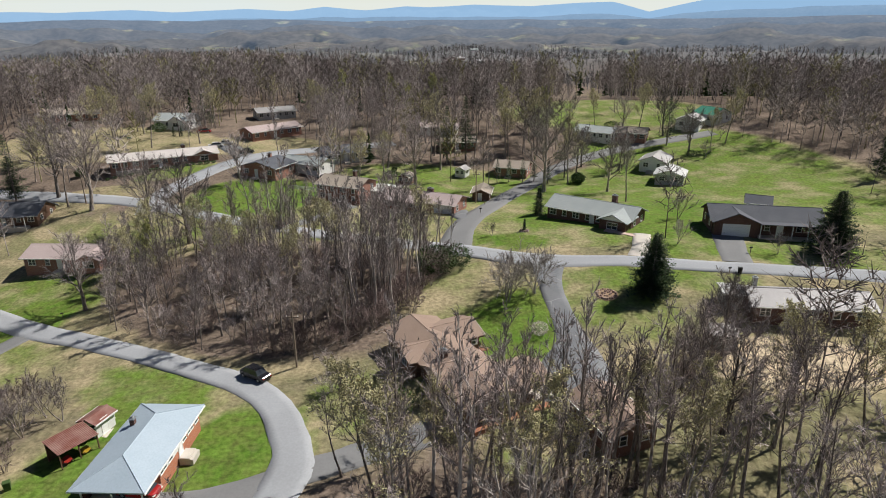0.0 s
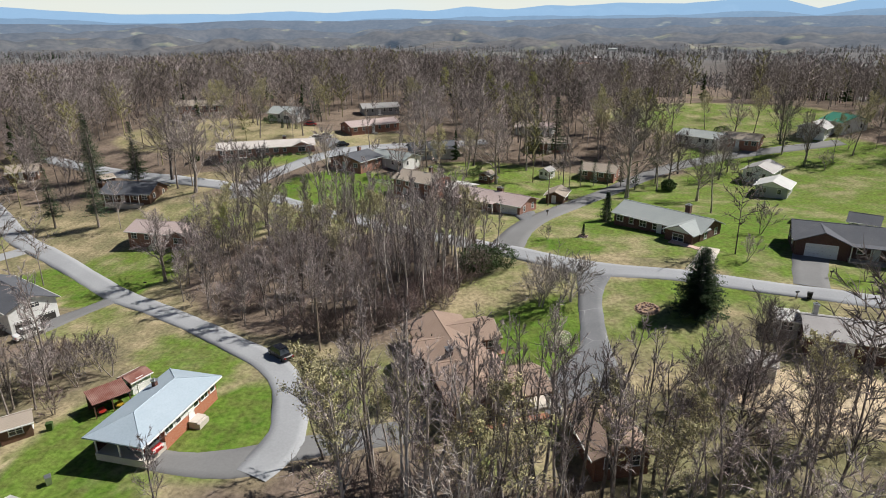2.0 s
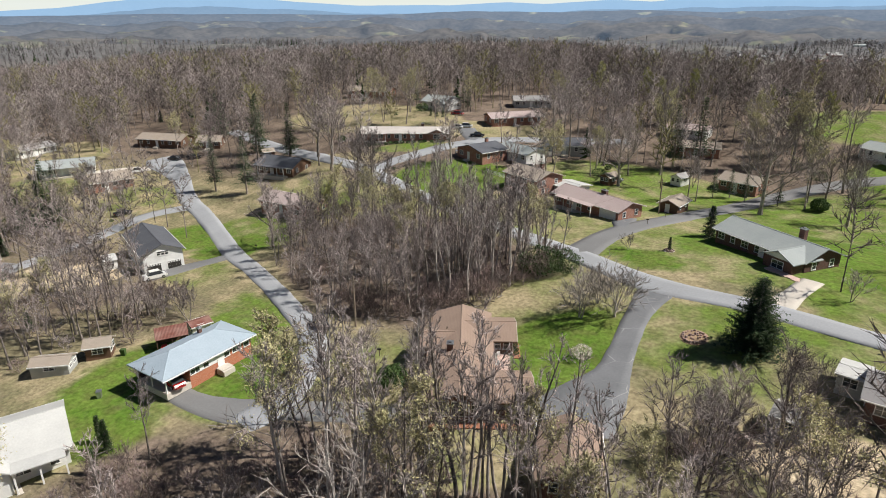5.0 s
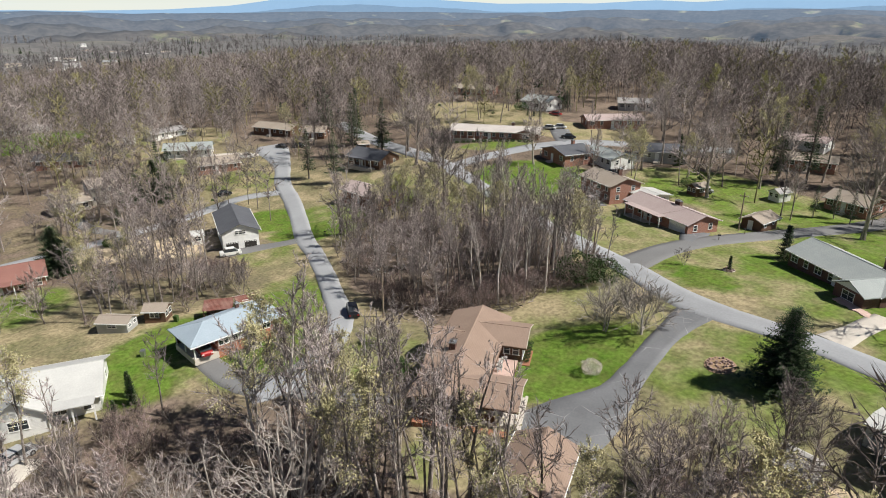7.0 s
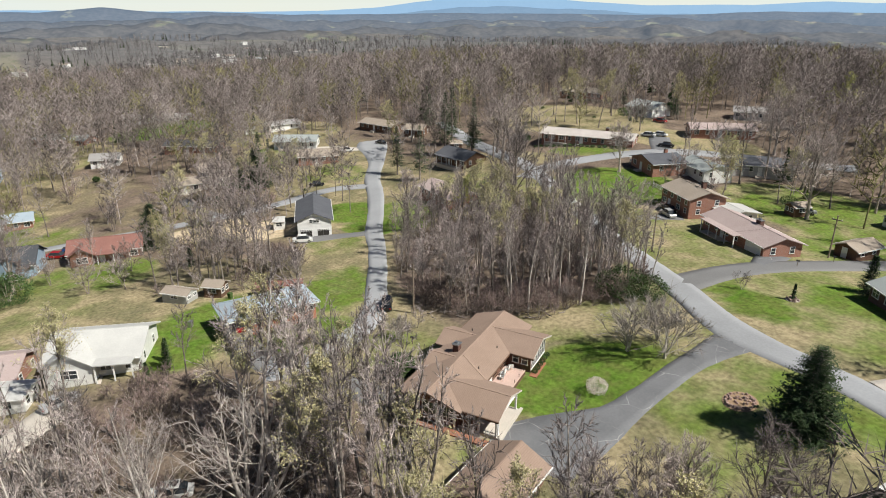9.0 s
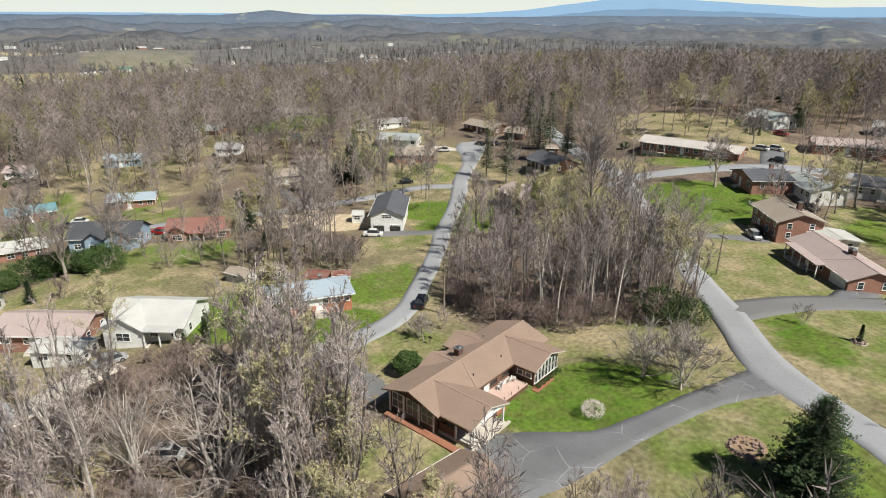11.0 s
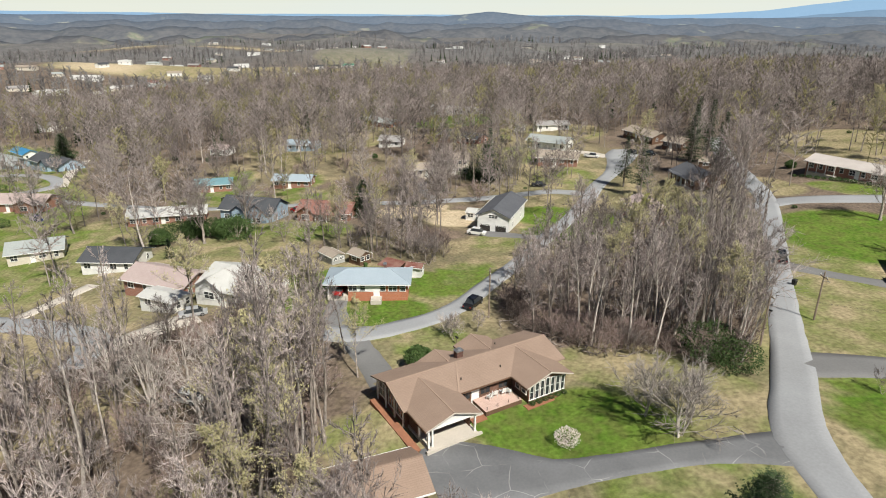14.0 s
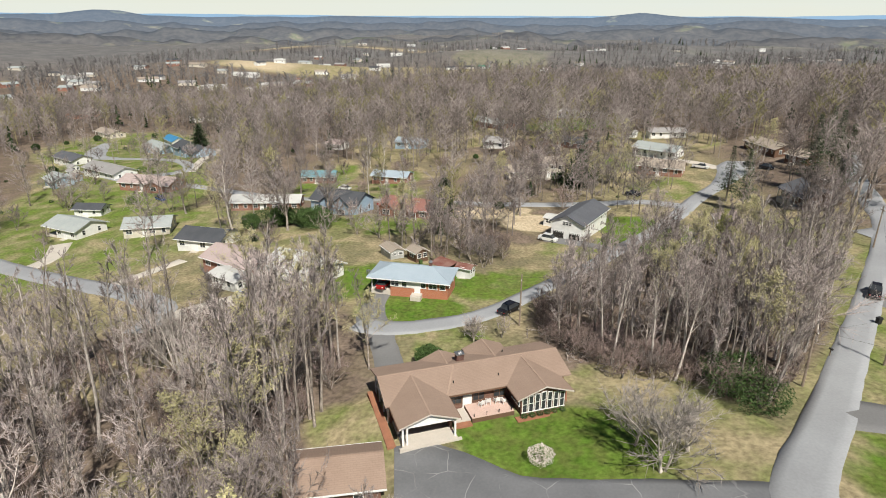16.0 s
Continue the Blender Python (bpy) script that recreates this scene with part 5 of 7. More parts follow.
house("brick house with a green-grey roof on a slope", (-266, 33), (-249.5, 51), 9, "brick", "grey", 2.7, 1.6, windows=6)
house("low pale house behind trees", (-202.5, 117), (-204, 131.5), 7, "white", "pale", 2.6, 1.2, windows=5)
house("brick house with a dark roof below a wood", (-196.5, 73.4), (-183.4, 89), 8, "brick", "dark", 2.6, 1.5, windows=6)
house("brick ranch with a teal roof", (-139.2, -11), (-142, 0.6), 7.4, "brick", "teal", 2.6, 1.3, windows=5)
house("brick ranch with a slate-blue roof", (-143, 14.4), (-141.8, 27.4), 7.4, "brick", "metal", 2.6, 1.3, windows=5)
house("pale blue house with a dark gabled roof", (-92.6, 12.0), (-88.6, 26.6), 9.0, "blue", "dark", 3.6, 2.4, windows=4, two=False, wings=((1.0, 6.6, 1.5, 2.2), (-3.6, 0.2, 1.0, 1.4)), gable="blue")
house("red-roofed brick house with a wooden deck", (-90.2, 33.0), (-87.2, 46.8), 8.6, "brick", "red", 2.8, 1.7, windows=5, wings=((-6.6, -2.2, 1.4, 1.4),), porch=((-1.5, 5, 2.4),))
house("long brick ranch with a white roof behind trees", (-92, -12.6), (-96.4, 6.6), 8, "brick", "white_roof", 2.6, 1.2, windows=7)
house("white house with a broad pale metal roof", (-33.4, 26.6), (-28.6, 37.4), 9.6, "white", "white_roof", 2.9, 1.9, windows=4, wings=((-5.6, 0.4, 1.6, 1.8),), gable="white", porch=((0.6, 5.6, 2.0),))
house("brick house with a pinkish roof under trees", (-40.2, 10), (-35, 22.6), 8, "brick", "pink", 2.6, 1.6, windows=4)
house("dark-roofed house under trees", (-54.8, -5.6), (-54, 5.4), 8.6, "white", "dark", 2.6, 1.6, windows=4)
house("house with a grey roof and an open carport gable", (-66.2, -52), (-63.2, -40.2), 9, "white", "grey", 2.6, 1.6, windows=3, carport=4.5)
house("small white outbuilding with a dark roof", (-83.6, -58), (-84.6, -50), 5, "white", "dark", 2.3, 1.0, windows=2, name="shed", category="shed")
house("brick house with a pinkish brown roof", (-114, -66), (-112.6, -46.5), 9, "brick", "pink", 2.7, 1.7, windows=6, wings=((2, 8, 1.5, 1.4),))
house("white house with a pale grey roof", (-137, -99), (-128, -79), 9, "white", "pale", 2.7, 1.6, windows=6)
house("pale blue house with a grey roof", (-205, -122), (-192, -104), 9, "blue", "grey", 2.8, 1.9, windows=5)
house("blue house with a dark roof", (-184, -92), (-170, -73), 10, "blue", "dark", 3.2, 2.3, windows=5, wings=((0, 6, 1.5, 1.9),))
house("low house with a grey roof under trees", (-64.2, -27), (-68.4, -16.8), 8.6, "cream", "grey", 2.6, 1.5, windows=4)
house("low brown-roofed house on a valley loop", (-262, -196), (-252, -178), 9, "cream", "tan", 2.7, 1.6, windows=5, carport=4.0)
house("small blue-roofed outbuilding beside a white house", (-238, -134), (-228, -122), 7, "white", "bright_blue", 2.8, 1.6, windows=3, name="outbuilding", category="outbuilding")
house("grey-roofed house on a valley loop", (-178, -150), (-170, -133), 9, "white", "slate", 2.8, 1.7, windows=5)
house("small blue-grey cottage beside a lawn", (-123, -104), (-117, -95), 7, "blue", "grey", 2.6, 1.5, windows=3)
house("white cottage behind a lane", (-197, 48), (-194, 57), 7, "white", "pale", 2.7, 1.6, windows=3)
house("small pinkish cottage below a wood", (-203, -26), (-201, -18), 7, "white", "pink", 2.7, 1.5, windows=3)
house("grey-roofed house on a slope", (-204, 7), (-202, 20), 8, "blue", "metal", 2.7, 1.5, windows=4)
house("low house with a tan metal roof", (-60.5, 204), (-47.6, 218), 8, "brick", "pink", 2.6, 1.3, windows=6)
house("low house at the edge of a wood", (-68, 238.5), (-55.5, 246), 8, "greysiding", "pale", 2.6, 1.3, windows=6)
house("long brown house at the edge of a wood", (-145, 229.5), (-126, 234.5), 8, "brick", "tan", 2.7, 1.5, windows=7)
house("white gabled house beside dark evergreens", (-99, 219), (-86.5, 217.6), 9, "white", "grey", 2.8, 1.9, windows=4, wings=((0, 5, 1.5, 1.6),), gable="trim")
house("dark-roofed house behind tall trees", (-33.4, 184.6), (-21, 191.4), 8, "greysiding", "slate", 2.7, 1.6, windows=5)
house("white house behind tall trees", (-6, 221.6), (6.6, 219.8), 7, "white", "pink", 2.5, 1.2, windows=4)
house("low tan-roofed house behind pines", (1.4, 203.6), (13.0, 205.6), 7, "brick", "tan", 2.5, 1.2, windows=4)
house("low brick house behind dark pines", (17, 181), (26, 178), 7, "brick", "tan", 2.6, 1.4, windows=4)
house("low brown house among evergreens", (-178.5, 147.6), (-161, 153), 8, "wood", "tan", 2.6, 1.5, windows=6)
house("small wooden house among evergreens", (-152.5, 153.6), (-146, 158), 7, "wood", "tan", 2.6, 1.5, windows=3)


def tool_shelter(x, y, turn, label):
    """An open rusty-roofed lean-to on posts, with a red mower and a barrow under it."""
    t = thing("tool_shelter", label, "shelter", pose(x, y, ground_z(x, y), 0, 0, turn))
    FOOT.append((x, y, radians(turn), 2.2, 1.6))
    s = Shape()
    n = 48
    for i in range(n + 1):
        x, up = -2.3 + 4.6 * i / n, 0.03 * (i % 2)
        s.v += [(x, -1.8, 2.05 + up), (x, 1.5, 2.55 + up), (x, 1.5, 2.58 + up), (x, -1.8, 2.08 + up)]
    for i in range(n):
        s.f += [(4 * i + k, 4 * i + 4 + k, 4 * i + 4 + (k + 1) % 4, 4 * i + (k + 1) % 4) for k in range(4)]
    part("corrugated_roof", s, "rust", t)
    for px in (-2.1, 0.0, 2.1):
        for py, hh in ((-1.6, 2.05), (1.35, 2.5)):
            s = Shape()
            s.box(px - 0.06, px + 0.06, py - 0.06, py + 0.06, -0.5, hh)
            part("post", s, "wood", t)
    s = Shape()
    s.box(-2.1, 2.1, 1.42, 1.48, -0.4, 2.3)
    part("back_wall", s, "wood", t)
    for mx, mat, nm in ((-1.2, "red_tool", "red_mower"), (0.9, "yellow_tool", "yellow_barrow")):
        c = Vector((mx, -0.9, 0))
        m = thing(nm, nm.replace("_", " ") + " under an open rusty shelter", "garden tool", t.matrix_world @ pose(c.x, c.y, 0.03))
        s = Shape()
        s.hexa([(-0.5, -0.4, 0.25), (0.5, -0.4, 0.25), (0.5, 0.4, 0.25), (-0.5, 0.4, 0.25)], [(-0.4, -0.32, 0.62), (0.34, -0.32, 0.75), (0.34, 0.32, 0.75), (-0.4, 0.32, 0.62)])
        part("body", s, mat, m)
        for wx, wy in ((-0.38, -0.42), (0.38, -0.42), (-0.38, 0.42), (0.38, 0.42)):
            s = Shape()
            s.tube([Vector((wx, wy - 0.05, 0.2)), Vector((wx, wy + 0.05, 0.2))], [0.2, 0.2], 10)
            part("wheel", s, "black", m)
        s = Shape()
        s.tube([Vector((-0.4, 0, 0.6)), Vector((-0.95, 0, 1.0))], [0.03, 0.03], 5)
        part("handle", s, "black", m)


tool_shelter(-41.3, 60.0, 57, "open rusty-roofed lean-to with tools")
house("white shed with a rusty roof", (-39.9, 62.7), (-39.1, 65.4), 2.2, "white", "rust", 2.0, 0.4, windows=1, name="shed", category="shed", over=0.3)
house("grey weathered shed on bare ground", (-51.4, 44.6), (-47.6, 47.8), 3.0, "greysiding", "tan", 1.7, 0.6, windows=1, door=None, name="shed", category="shed", over=0.2)
house("small dark shed beside trees", (-48.9, 51.0), (-46.6, 53.4), 2.8, "wood", "tan", 2.1, 0.7, windows=1, door=None, name="shed", category="shed", over=0.3)
house("pale box shed beside a white garage house", (-88.5, 77.5), (-87.5, 80), 4.0, "white", "white_roof", 2.2, 0.5, windows=1, door=None, name="shed", category="shed", over=0.2)
for (ax, ay), lab in (((-8, 168), "dark garden shed on a lawn"), ((8, 178), "white garden shed on a lawn"), ((-150, -118), "white garden shed behind houses"), ((-138, -108), "pale garden shed behind houses"), ((-128, -98), "blue garden shed behind houses"), ((-208, 108), "small hut at a field's edge"), ((-118, 152), "white hut by a dark-roofed house")):
    house(lab, (ax, ay), (ax + 1.6, ay + 3.6), 3.0, "wood" if "dark" in lab else "blue" if "blue" in lab else "white", "tan" if "dark" in lab else "pale", 2.1, 0.8, windows=1, door=None, name="shed", category="shed", over=0.25)
house("low white-roofed shelter beside a pink-roofed house", (-31.6, 16.6), (-28.4, 23.6), 4.2, "white", "white_roof", 2.3, 0.5, windows=2, door=None, name="shelter", category="shelter", over=0.3)

# ---- trees ----


def bend(rng, d, amount):
    v = Vector((rng.normal(), rng.normal(), rng.normal()))
    return (d + v * amount).normalized()


def limb_path(rng, start, d, length, n, droop=0.0, wander=0.16):
    pts = [start]
    for _ in range(n):
        d = bend(rng, d, wander)
        d = (d + Vector((0, 0, droop))).normalized()
        pts.append(pts[-1] + d * (length / n))
    return pts


def bare_tree_meshes(seed, height, first, spread, limbs, subs, twigs, trunk_r, twig_r=0.025, forks=1, mats=("bark", "twig"), buds=0, upward=0.16, bud_mat="bud", bud_size=1.0):
    """A leafless tree: trunk and limbs in one mesh, branches and twigs in the other, buds in a third."""
    rng = np.random.RandomState(seed)
    wood, fine, leaf = Shape(), Shape(), Shape()
    up = Vector((0, 0, 1))
    for fk in range(forks):
        base = Vector((rng.normal() * 0.12, rng.normal() * 0.12, -0.4)) * (1 if forks > 1 else 0.3)
        base.z = -0.4
        d0 = bend(rng, up, 0.05 + (0.22 if forks > 1 else 0))
        trunk = [base]
        d = d0
        for i in range(8):
            d = (bend(rng, d, 0.05) + up * 0.10).normalized()
            trunk.append(trunk[-1] + d * (height * (0.95 if forks == 1 else rng.uniform(0.7, 1)) / 8))
        r0 = trunk_r / math.sqrt(forks)
        radii = [r0 * (1.35 if i == 0 else 1) * (1 - i / 8.4) ** 0.8 for i in range(9)]
        wood.tube(trunk, radii, 6)
        for li in range(limbs // forks):
            f = first + (0.97 - first) * ((li + rng.uniform(0, 0.8)) / (limbs / forks))
            k = min(int(f * 8), 7)
            p = trunk[k].lerp(trunk[k + 1], f * 8 - k)
            az = li * 2.4 + rng.uniform(-0.5, 0.5) + fk
            tilt = rng.uniform(0.35, 0.95) * (1 - 0.35 * f)
            dd = Vector((math.cos(az) * math.sin(tilt * 1.5), math.sin(az) * math.sin(tilt * 1.5), math.cos(tilt * 1.2))).normalized()
            ln = spread * (1.15 - 0.75 * max(0, f - first) / (1 - first)) * rng.uniform(0.65, 1.1)
            rr = max(0.03, radii[k] * 0.48 * rng.uniform(0.7, 1))
            path = limb_path(rng, p, dd, ln, 5, upward * 0.6, 0.17)
            wood.tube(path, [rr * (1 - 0.15 * i) for i in range(6)], 4)
            for si in range(subs):
                g = 0.25 + 0.75 * (si + rng.uniform(0, 1)) / subs
                kk = min(int(g * 5), 4)
                q = path[kk].lerp(path[kk + 1], g * 5 - kk)
                sd = bend(rng, (path[kk + 1] - path[kk]).normalized(), 0.5)
                sl = ln * rng.uniform(0.28, 0.5) * (1.15 - 0.5 * g)
                sp = limb_path(rng, q, sd, sl, 2, upward, 0.2)
                sr = max(twig_r * 1.4, rr * 0.35)
                fine.tube(sp, [sr, sr * 0.65, sr * 0.3], 3)
                for ti in range(twigs):
                    h = (ti + rng.uniform(0, 1)) / twigs
                    k3 = min(int(h * 2), 1)
                    a = sp[k3].lerp(sp[k3 + 1], h * 2 - k3)
                    td = (bend(rng, (sp[k3 + 1] - sp[k3]).normalized(), 0.55) + up * 0.12).normalized()
                    tip = a + td * sl * rng.uniform(0.4, 0.95)
                    fine.blade(a, tip, twig_r * rng.uniform(0.7, 1.2), Vector(rng.normal(0, 1, 3)))
                    for _ in range(buds):
                        c = a.lerp(tip, rng.uniform(0.3, 1.05)) + Vector(rng.normal(0, 0.12, 3))
                        e1, e2 = Vector(rng.normal(0, 1, 3)).normalized() * rng.uniform(0.09, 0.19) * bud_size, Vector(rng.normal(0, 1, 3)).normalized() * rng.uniform(0.09, 0.19) * bud_size
                        leaf.face(c - e1 * 0.5, c + e2, c + e1)
    out = [wood.mesh("trunk", mats[0], True), fine.mesh("crown", mats[1])]
    if buds:
        out.append(leaf.mesh("buds", bud_mat))
    return out


def conifer_meshes(seed, height, radius, tiers, per, needles, mat="needle", first=0.06, shape=0.85):
    rng = np.random.RandomState(seed)
    wood, leaf = Shape(), Shape()
    trunk = [Vector((0, 0, -0.3))] + [Vector((rng.normal() * 0.04, rng.normal() * 0.04, height * i / 6)) for i in range(1, 7)]
    wood.tube(trunk, [height * 0.018 * (1 - i / 6.3) for i in range(7)], 6)
    for ti in range(tiers):
        f = first + (1 - first) * ti / tiers
        z = height * f
        reach = radius * (1 - f) ** shape * rng.uniform(0.65, 1.15) + 0.12
        for b in range(per):
            az = math.tau * (b + rng.uniform(0, 1)) / per + ti
            d = Vector((math.cos(az), math.sin(az), rng.uniform(-0.25, 0.12) + 0.25 * f))
            a, tip = Vector((0, 0, z)), Vector((0, 0, z)) + d * reach * rng.uniform(0.7, 1.15)
            wood.spike(a, tip, 0.03)
            side = Vector((-d.y, d.x, 0))
            for _ in range(needles):
                h = rng.uniform(0.15, 1.0)
                c = a.lerp(tip, h) + Vector(rng.normal(0, 0.06, 3)) * radius * 0.5
                w = (0.30 + 0.45 * (1 - h)) * rng.uniform(0.5, 1.1) * max(0.35, reach * 0.26)
                s = 1 if rng.uniform() < 0.5 else -1
                leaf.face(c, c + d * w * 0.55 + side * s * w * 0.3 + Vector((0, 0, 0.05 * w)), c + side * s * w + d * w * 0.35 - Vector((0, 0, 0.32 * w)))
                leaf.face(c, c + d * w * 0.9 + Vector((0, 0, 0.1 * w)), c + side * s * w * 0.35 + d * w * 0.4 - Vector((0, 0, 0.22 * w)))
    return [wood.mesh("trunk", "bark", True), leaf.mesh("crown", mat)]


def shrub_meshes(seed, radius, height, leaves, mat, size=0.16):
    rng = np.random.RandomState(seed)
    wood, leaf = Shape(), Shape()
    for i in range(14):
        az, t = rng.uniform(0, math.tau), rng.uniform(0.1, 1.0)
        wood.spike(Vector((0, 0, -0.1)), Vector((math.cos(az) * radius * t * 0.8, math.sin(az) * radius * t * 0.8, height * rng.uniform(0.5, 0.95))), 0.03)
    for _ in range(leaves):
        v = Vector(rng.normal(0, 1, 3)).normalized() * rng.uniform(0.55, 1.04) ** 0.5
        lump = 1 + 0.07 * math.sin(7 * v.x + 3) + 0.07 * math.sin(8 * v.y + 1) + 0.05 * math.sin(9 * v.z)
        c = Vector((v.x * radius * lump, v.y * radius * lump, height * (0.5 + 0.5 * v.z * lump)))
        if c.z < 0.02:
            continue
        e1, e2 = Vector(rng.normal(0, 1, 3)).normalized() * size, Vector(rng.normal(0, 1, 3)).normalized() * size * 0.8
        leaf.face(c - e1, c + e2, c + e1)
    return [wood.mesh("stem", "bark"), leaf.mesh("foliage", mat)]


PROTO = {}


def make_proto(key, meshes, name, names=("trunk", "crown", "foliage")):
    PROTO[key] = (name, meshes, names)


def plant(key, x, y, label, category="tree", scale=1.0, group="", turn=None, z=None, squash=1.0):
    name, meshes, names = PROTO[key]
    turn = PLANTS.uniform(0, 360) if turn is None else turn
    ob = thing(name, label, category, pose(x, y, ground_z(x, y) if z is None else z, 0, 0, turn) @ Matrix.Diagonal((scale, scale, scale * squash, 1)), group)
    for me, n in zip(meshes, names):
        part(n, me, None, ob)
    return ob


PLANTS = random.Random(5)
for i in range(5):
    make_proto("tall%d" % i, bare_tree_meshes(20 + i, 20, 0.38, 5.2, 17, 6, 9, 0.22, 0.034), "bare_tree")
for i in range(4):
    make_proto("wood%d" % i, bare_tree_meshes(30 + i, 16.5, 0.30, 4.4, 20, 5, 10, 0.18, 0.036), "bare_tree")
for i in range(4):
    make_proto("slim%d" % i, bare_tree_meshes(120 + i, 23, 0.45, 4.3, 15, 6, 9, 0.23, 0.034, upward=0.22, mats=("bark", "twig") if i % 2 else ("pale_bark", "twig")), "slender_tree")
for i in range(3):
    make_proto("orchard%d" % i, bare_tree_meshes(125 + i, 5.2, 0.14, 4.9, 24, 6, 12, 0.20, 0.024, 3, ("pale_bark", "pale_twig"), upward=0.05), "fruit_tree")
for i in range(2):
    make_proto("bud%d" % i, bare_tree_meshes(40 + i, 18, 0.36, 5.6, 17, 5, 10, 0.19, 0.03, buds=5, bud_size=1.15), "budding_tree")
for i in range(2):
    make_proto("spring%d" % i, bare_tree_meshes(45 + i, 19, 0.36, 5.4, 18, 6, 9, 0.2, 0.03, buds=4, bud_size=1.7, bud_mat="spring"), "spring_tree")
for i in range(2):
    make_proto("pale%d" % i, bare_tree_meshes(50 + i, 20, 0.34, 6.6, 18, 6, 10, 0.27, 0.034, mats=("pale_bark", "twig")), "pale_tree")
for i in range(3):
    make_proto("wide%d" % i, bare_tree_meshes(60 + i, 15, 0.24, 8.5, 20, 7, 20, 0.36, upward=0.08), "spreading_tree")
for i in range(3):
    make_proto("small%d" % i, bare_tree_meshes(70 + i, 6.5, 0.2, 3.8, 16, 5, 15, 0.12, 0.02, 2), "small_bare_tree")
for i in range(3):
    make_proto("brush%d" % i, bare_tree_meshes(80 + i, 5.0, 0.12, 3.2, 20, 4, 14, 0.10, 0.022, 4, ("bark", "brush_twig")), "brush", ("stem", "crown", "foliage"))
for i in range(4):
    make_proto("stem%d" % i, bare_tree_meshes(160 + i, 24, 0.5, 3.6, 13, 5, 8, 0.24, 0.028, upward=0.3, mats=("pale_bark" if i == 1 else "bark", "twig")), "slender_tree")
for i in range(4):
    make_proto("rod%d" % i, bare_tree_meshes(170 + i, 17.5, 0.46, 3.0, 13, 5, 9, 0.19, 0.026, upward=0.26, mats=("pale_bark" if i % 2 else "bark", "twig")), "slender_tree")
for i in range(2):
    make_proto("fan%d" % i, bare_tree_meshes(90 + i, 14, 0.10, 7.5, 40, 5, 7, 0.62, 0.024, 6, ("pale_bark", "pale_twig"), upward=0.13), "pale_fan_tree")
make_proto("spruce", conifer_meshes(3, 10.5, 4.7, 30, 12, 40, shape=0.55, first=0.04), "spruce")
make_proto("pine", conifer_meshes(4, 14, 3.6, 22, 9, 18, first=0.2), "pine")
make_proto("cedar", conifer_meshes(6, 4.0, 0.85, 22, 9, 14, "leaf", 0.01), "cedar")
make_proto("cone", conifer_meshes(7, 5.2, 1.7, 24, 11, 22, "needle", 0.01), "cone_yew")
make_proto("round", shrub_meshes(1, 1.8, 2.8, 4800, "leaf", 0.17), "evergreen_shrub", ("stem", "foliage"))
make_proto("low", shrub_meshes(2, 0.9, 1.0, 700, "leaf", 0.12), "low_shrub", ("stem", "foliage"))
make_proto("thicket", shrub_meshes(9, 2.6, 3.2, 2300, "leaf", 0.14), "thicket", ("stem", "foliage"))
make_proto("blossom", shrub_meshes(3, 1.3, 1.9, 1250, "blossom", 0.095), "flowering_shrub", ("stem", "foliage"))


def clear_of(x, y, road_gap, house_gap):
    for c in LINES:
        if np.min(np.hypot(c[:, 0] - x, c[:, 1] - y) - c[:, 2]) < road_gap:
            return False
    for fx, fy, a, hx, hy in FOOT:
        u, v = (x - fx) * math.cos(a) + (y - fy) * math.sin(a), -(x - fx) * math.sin(a) + (y - fy) * math.cos(a)
        if abs(u) < hx + house_gap and abs(v) < hy + house_gap:
            return False
    return True


def inside(poly, x, y):
    n, odd = len(poly), False
    for i in range(n):
        (xa, ya), (xb, yb) = poly[i], poly[i - 1]
        if (ya > y) != (yb > y) and x < (xb - xa) * (y - ya) / (yb - ya) + xa:
            odd = not odd
    return odd


def grove(poly, count, gap, keys, label, group, lo=0.8, hi=1.15, seed=1, category="tree", road_gap=1.5, house_gap=2.0, glade=None):
    rng = random.Random(seed)
    xs, ys = [p[0] for p in poly], [p[1] for p in poly]
    placed, tries = [], 0
    while len(placed) < count and tries < count * 40:
        tries += 1
        x, y = rng.uniform(min(xs), max(xs)), rng.uniform(min(ys), max(ys))
        if not inside(poly, x, y) or any((x - a) ** 2 + (y - b) ** 2 < gap * gap for a, b in placed) or not clear_of(x, y, road_gap, house_gap):
            continue
        if glade and inside(glade, x, y):
            continue
        placed.append((x, y))
        plant(rng.choice(keys), x, y, label, category, rng.uniform(lo, hi), group, rng.uniform(0, 360))


CLUSTER = [(-47, 6), (-60, -12), (-79, -22), (-112, -37), (-150, -50), (-170, -59), (-222, -86), (-293, -146), (-293, -205), (-215, -205), (-120, -125), (-66, -66), (-44, -30)]
STREET = [(-62, 24), (-80, 8), (-138, -14), (-164, -26), (-180, 2), (-168, 28), (-146, 60), (-135, 66), (-90, 72), (-75, 56)]
MID = [(-23, 79.5), (-13, 81), (-4, 89), (-1, 99), (4, 104.5), (-4, 110.5), (-16, 116.5), (-40, 127), (-60, 135.5), (-66, 118), (-62, 103), (-52, 89), (-38, 82.5)]
FRONT = [(-3, 53.5), (-7, 43), (-12, 33), (-10, 24), (-2, 14), (10, 8), (20, 14), (34, 24), (48, 34), (43, 43), (30, 49), (21, 52), (6, 54)]
MID_EDGE = [(-16, 82), (-4, 89), (-1, 99), (4, 104.5), (-4, 110.5), (-16, 116.5), (-40, 127), (-36, 119), (-20, 107), (-13, 97)]
NEARER = [(3, 46.5), (21, 46), (24, 52.5), (17, 55), (8, 55.5)]
RIGHT = [(35, 56), (50, 46), (64, 58), (60, 65), (40, 65)]
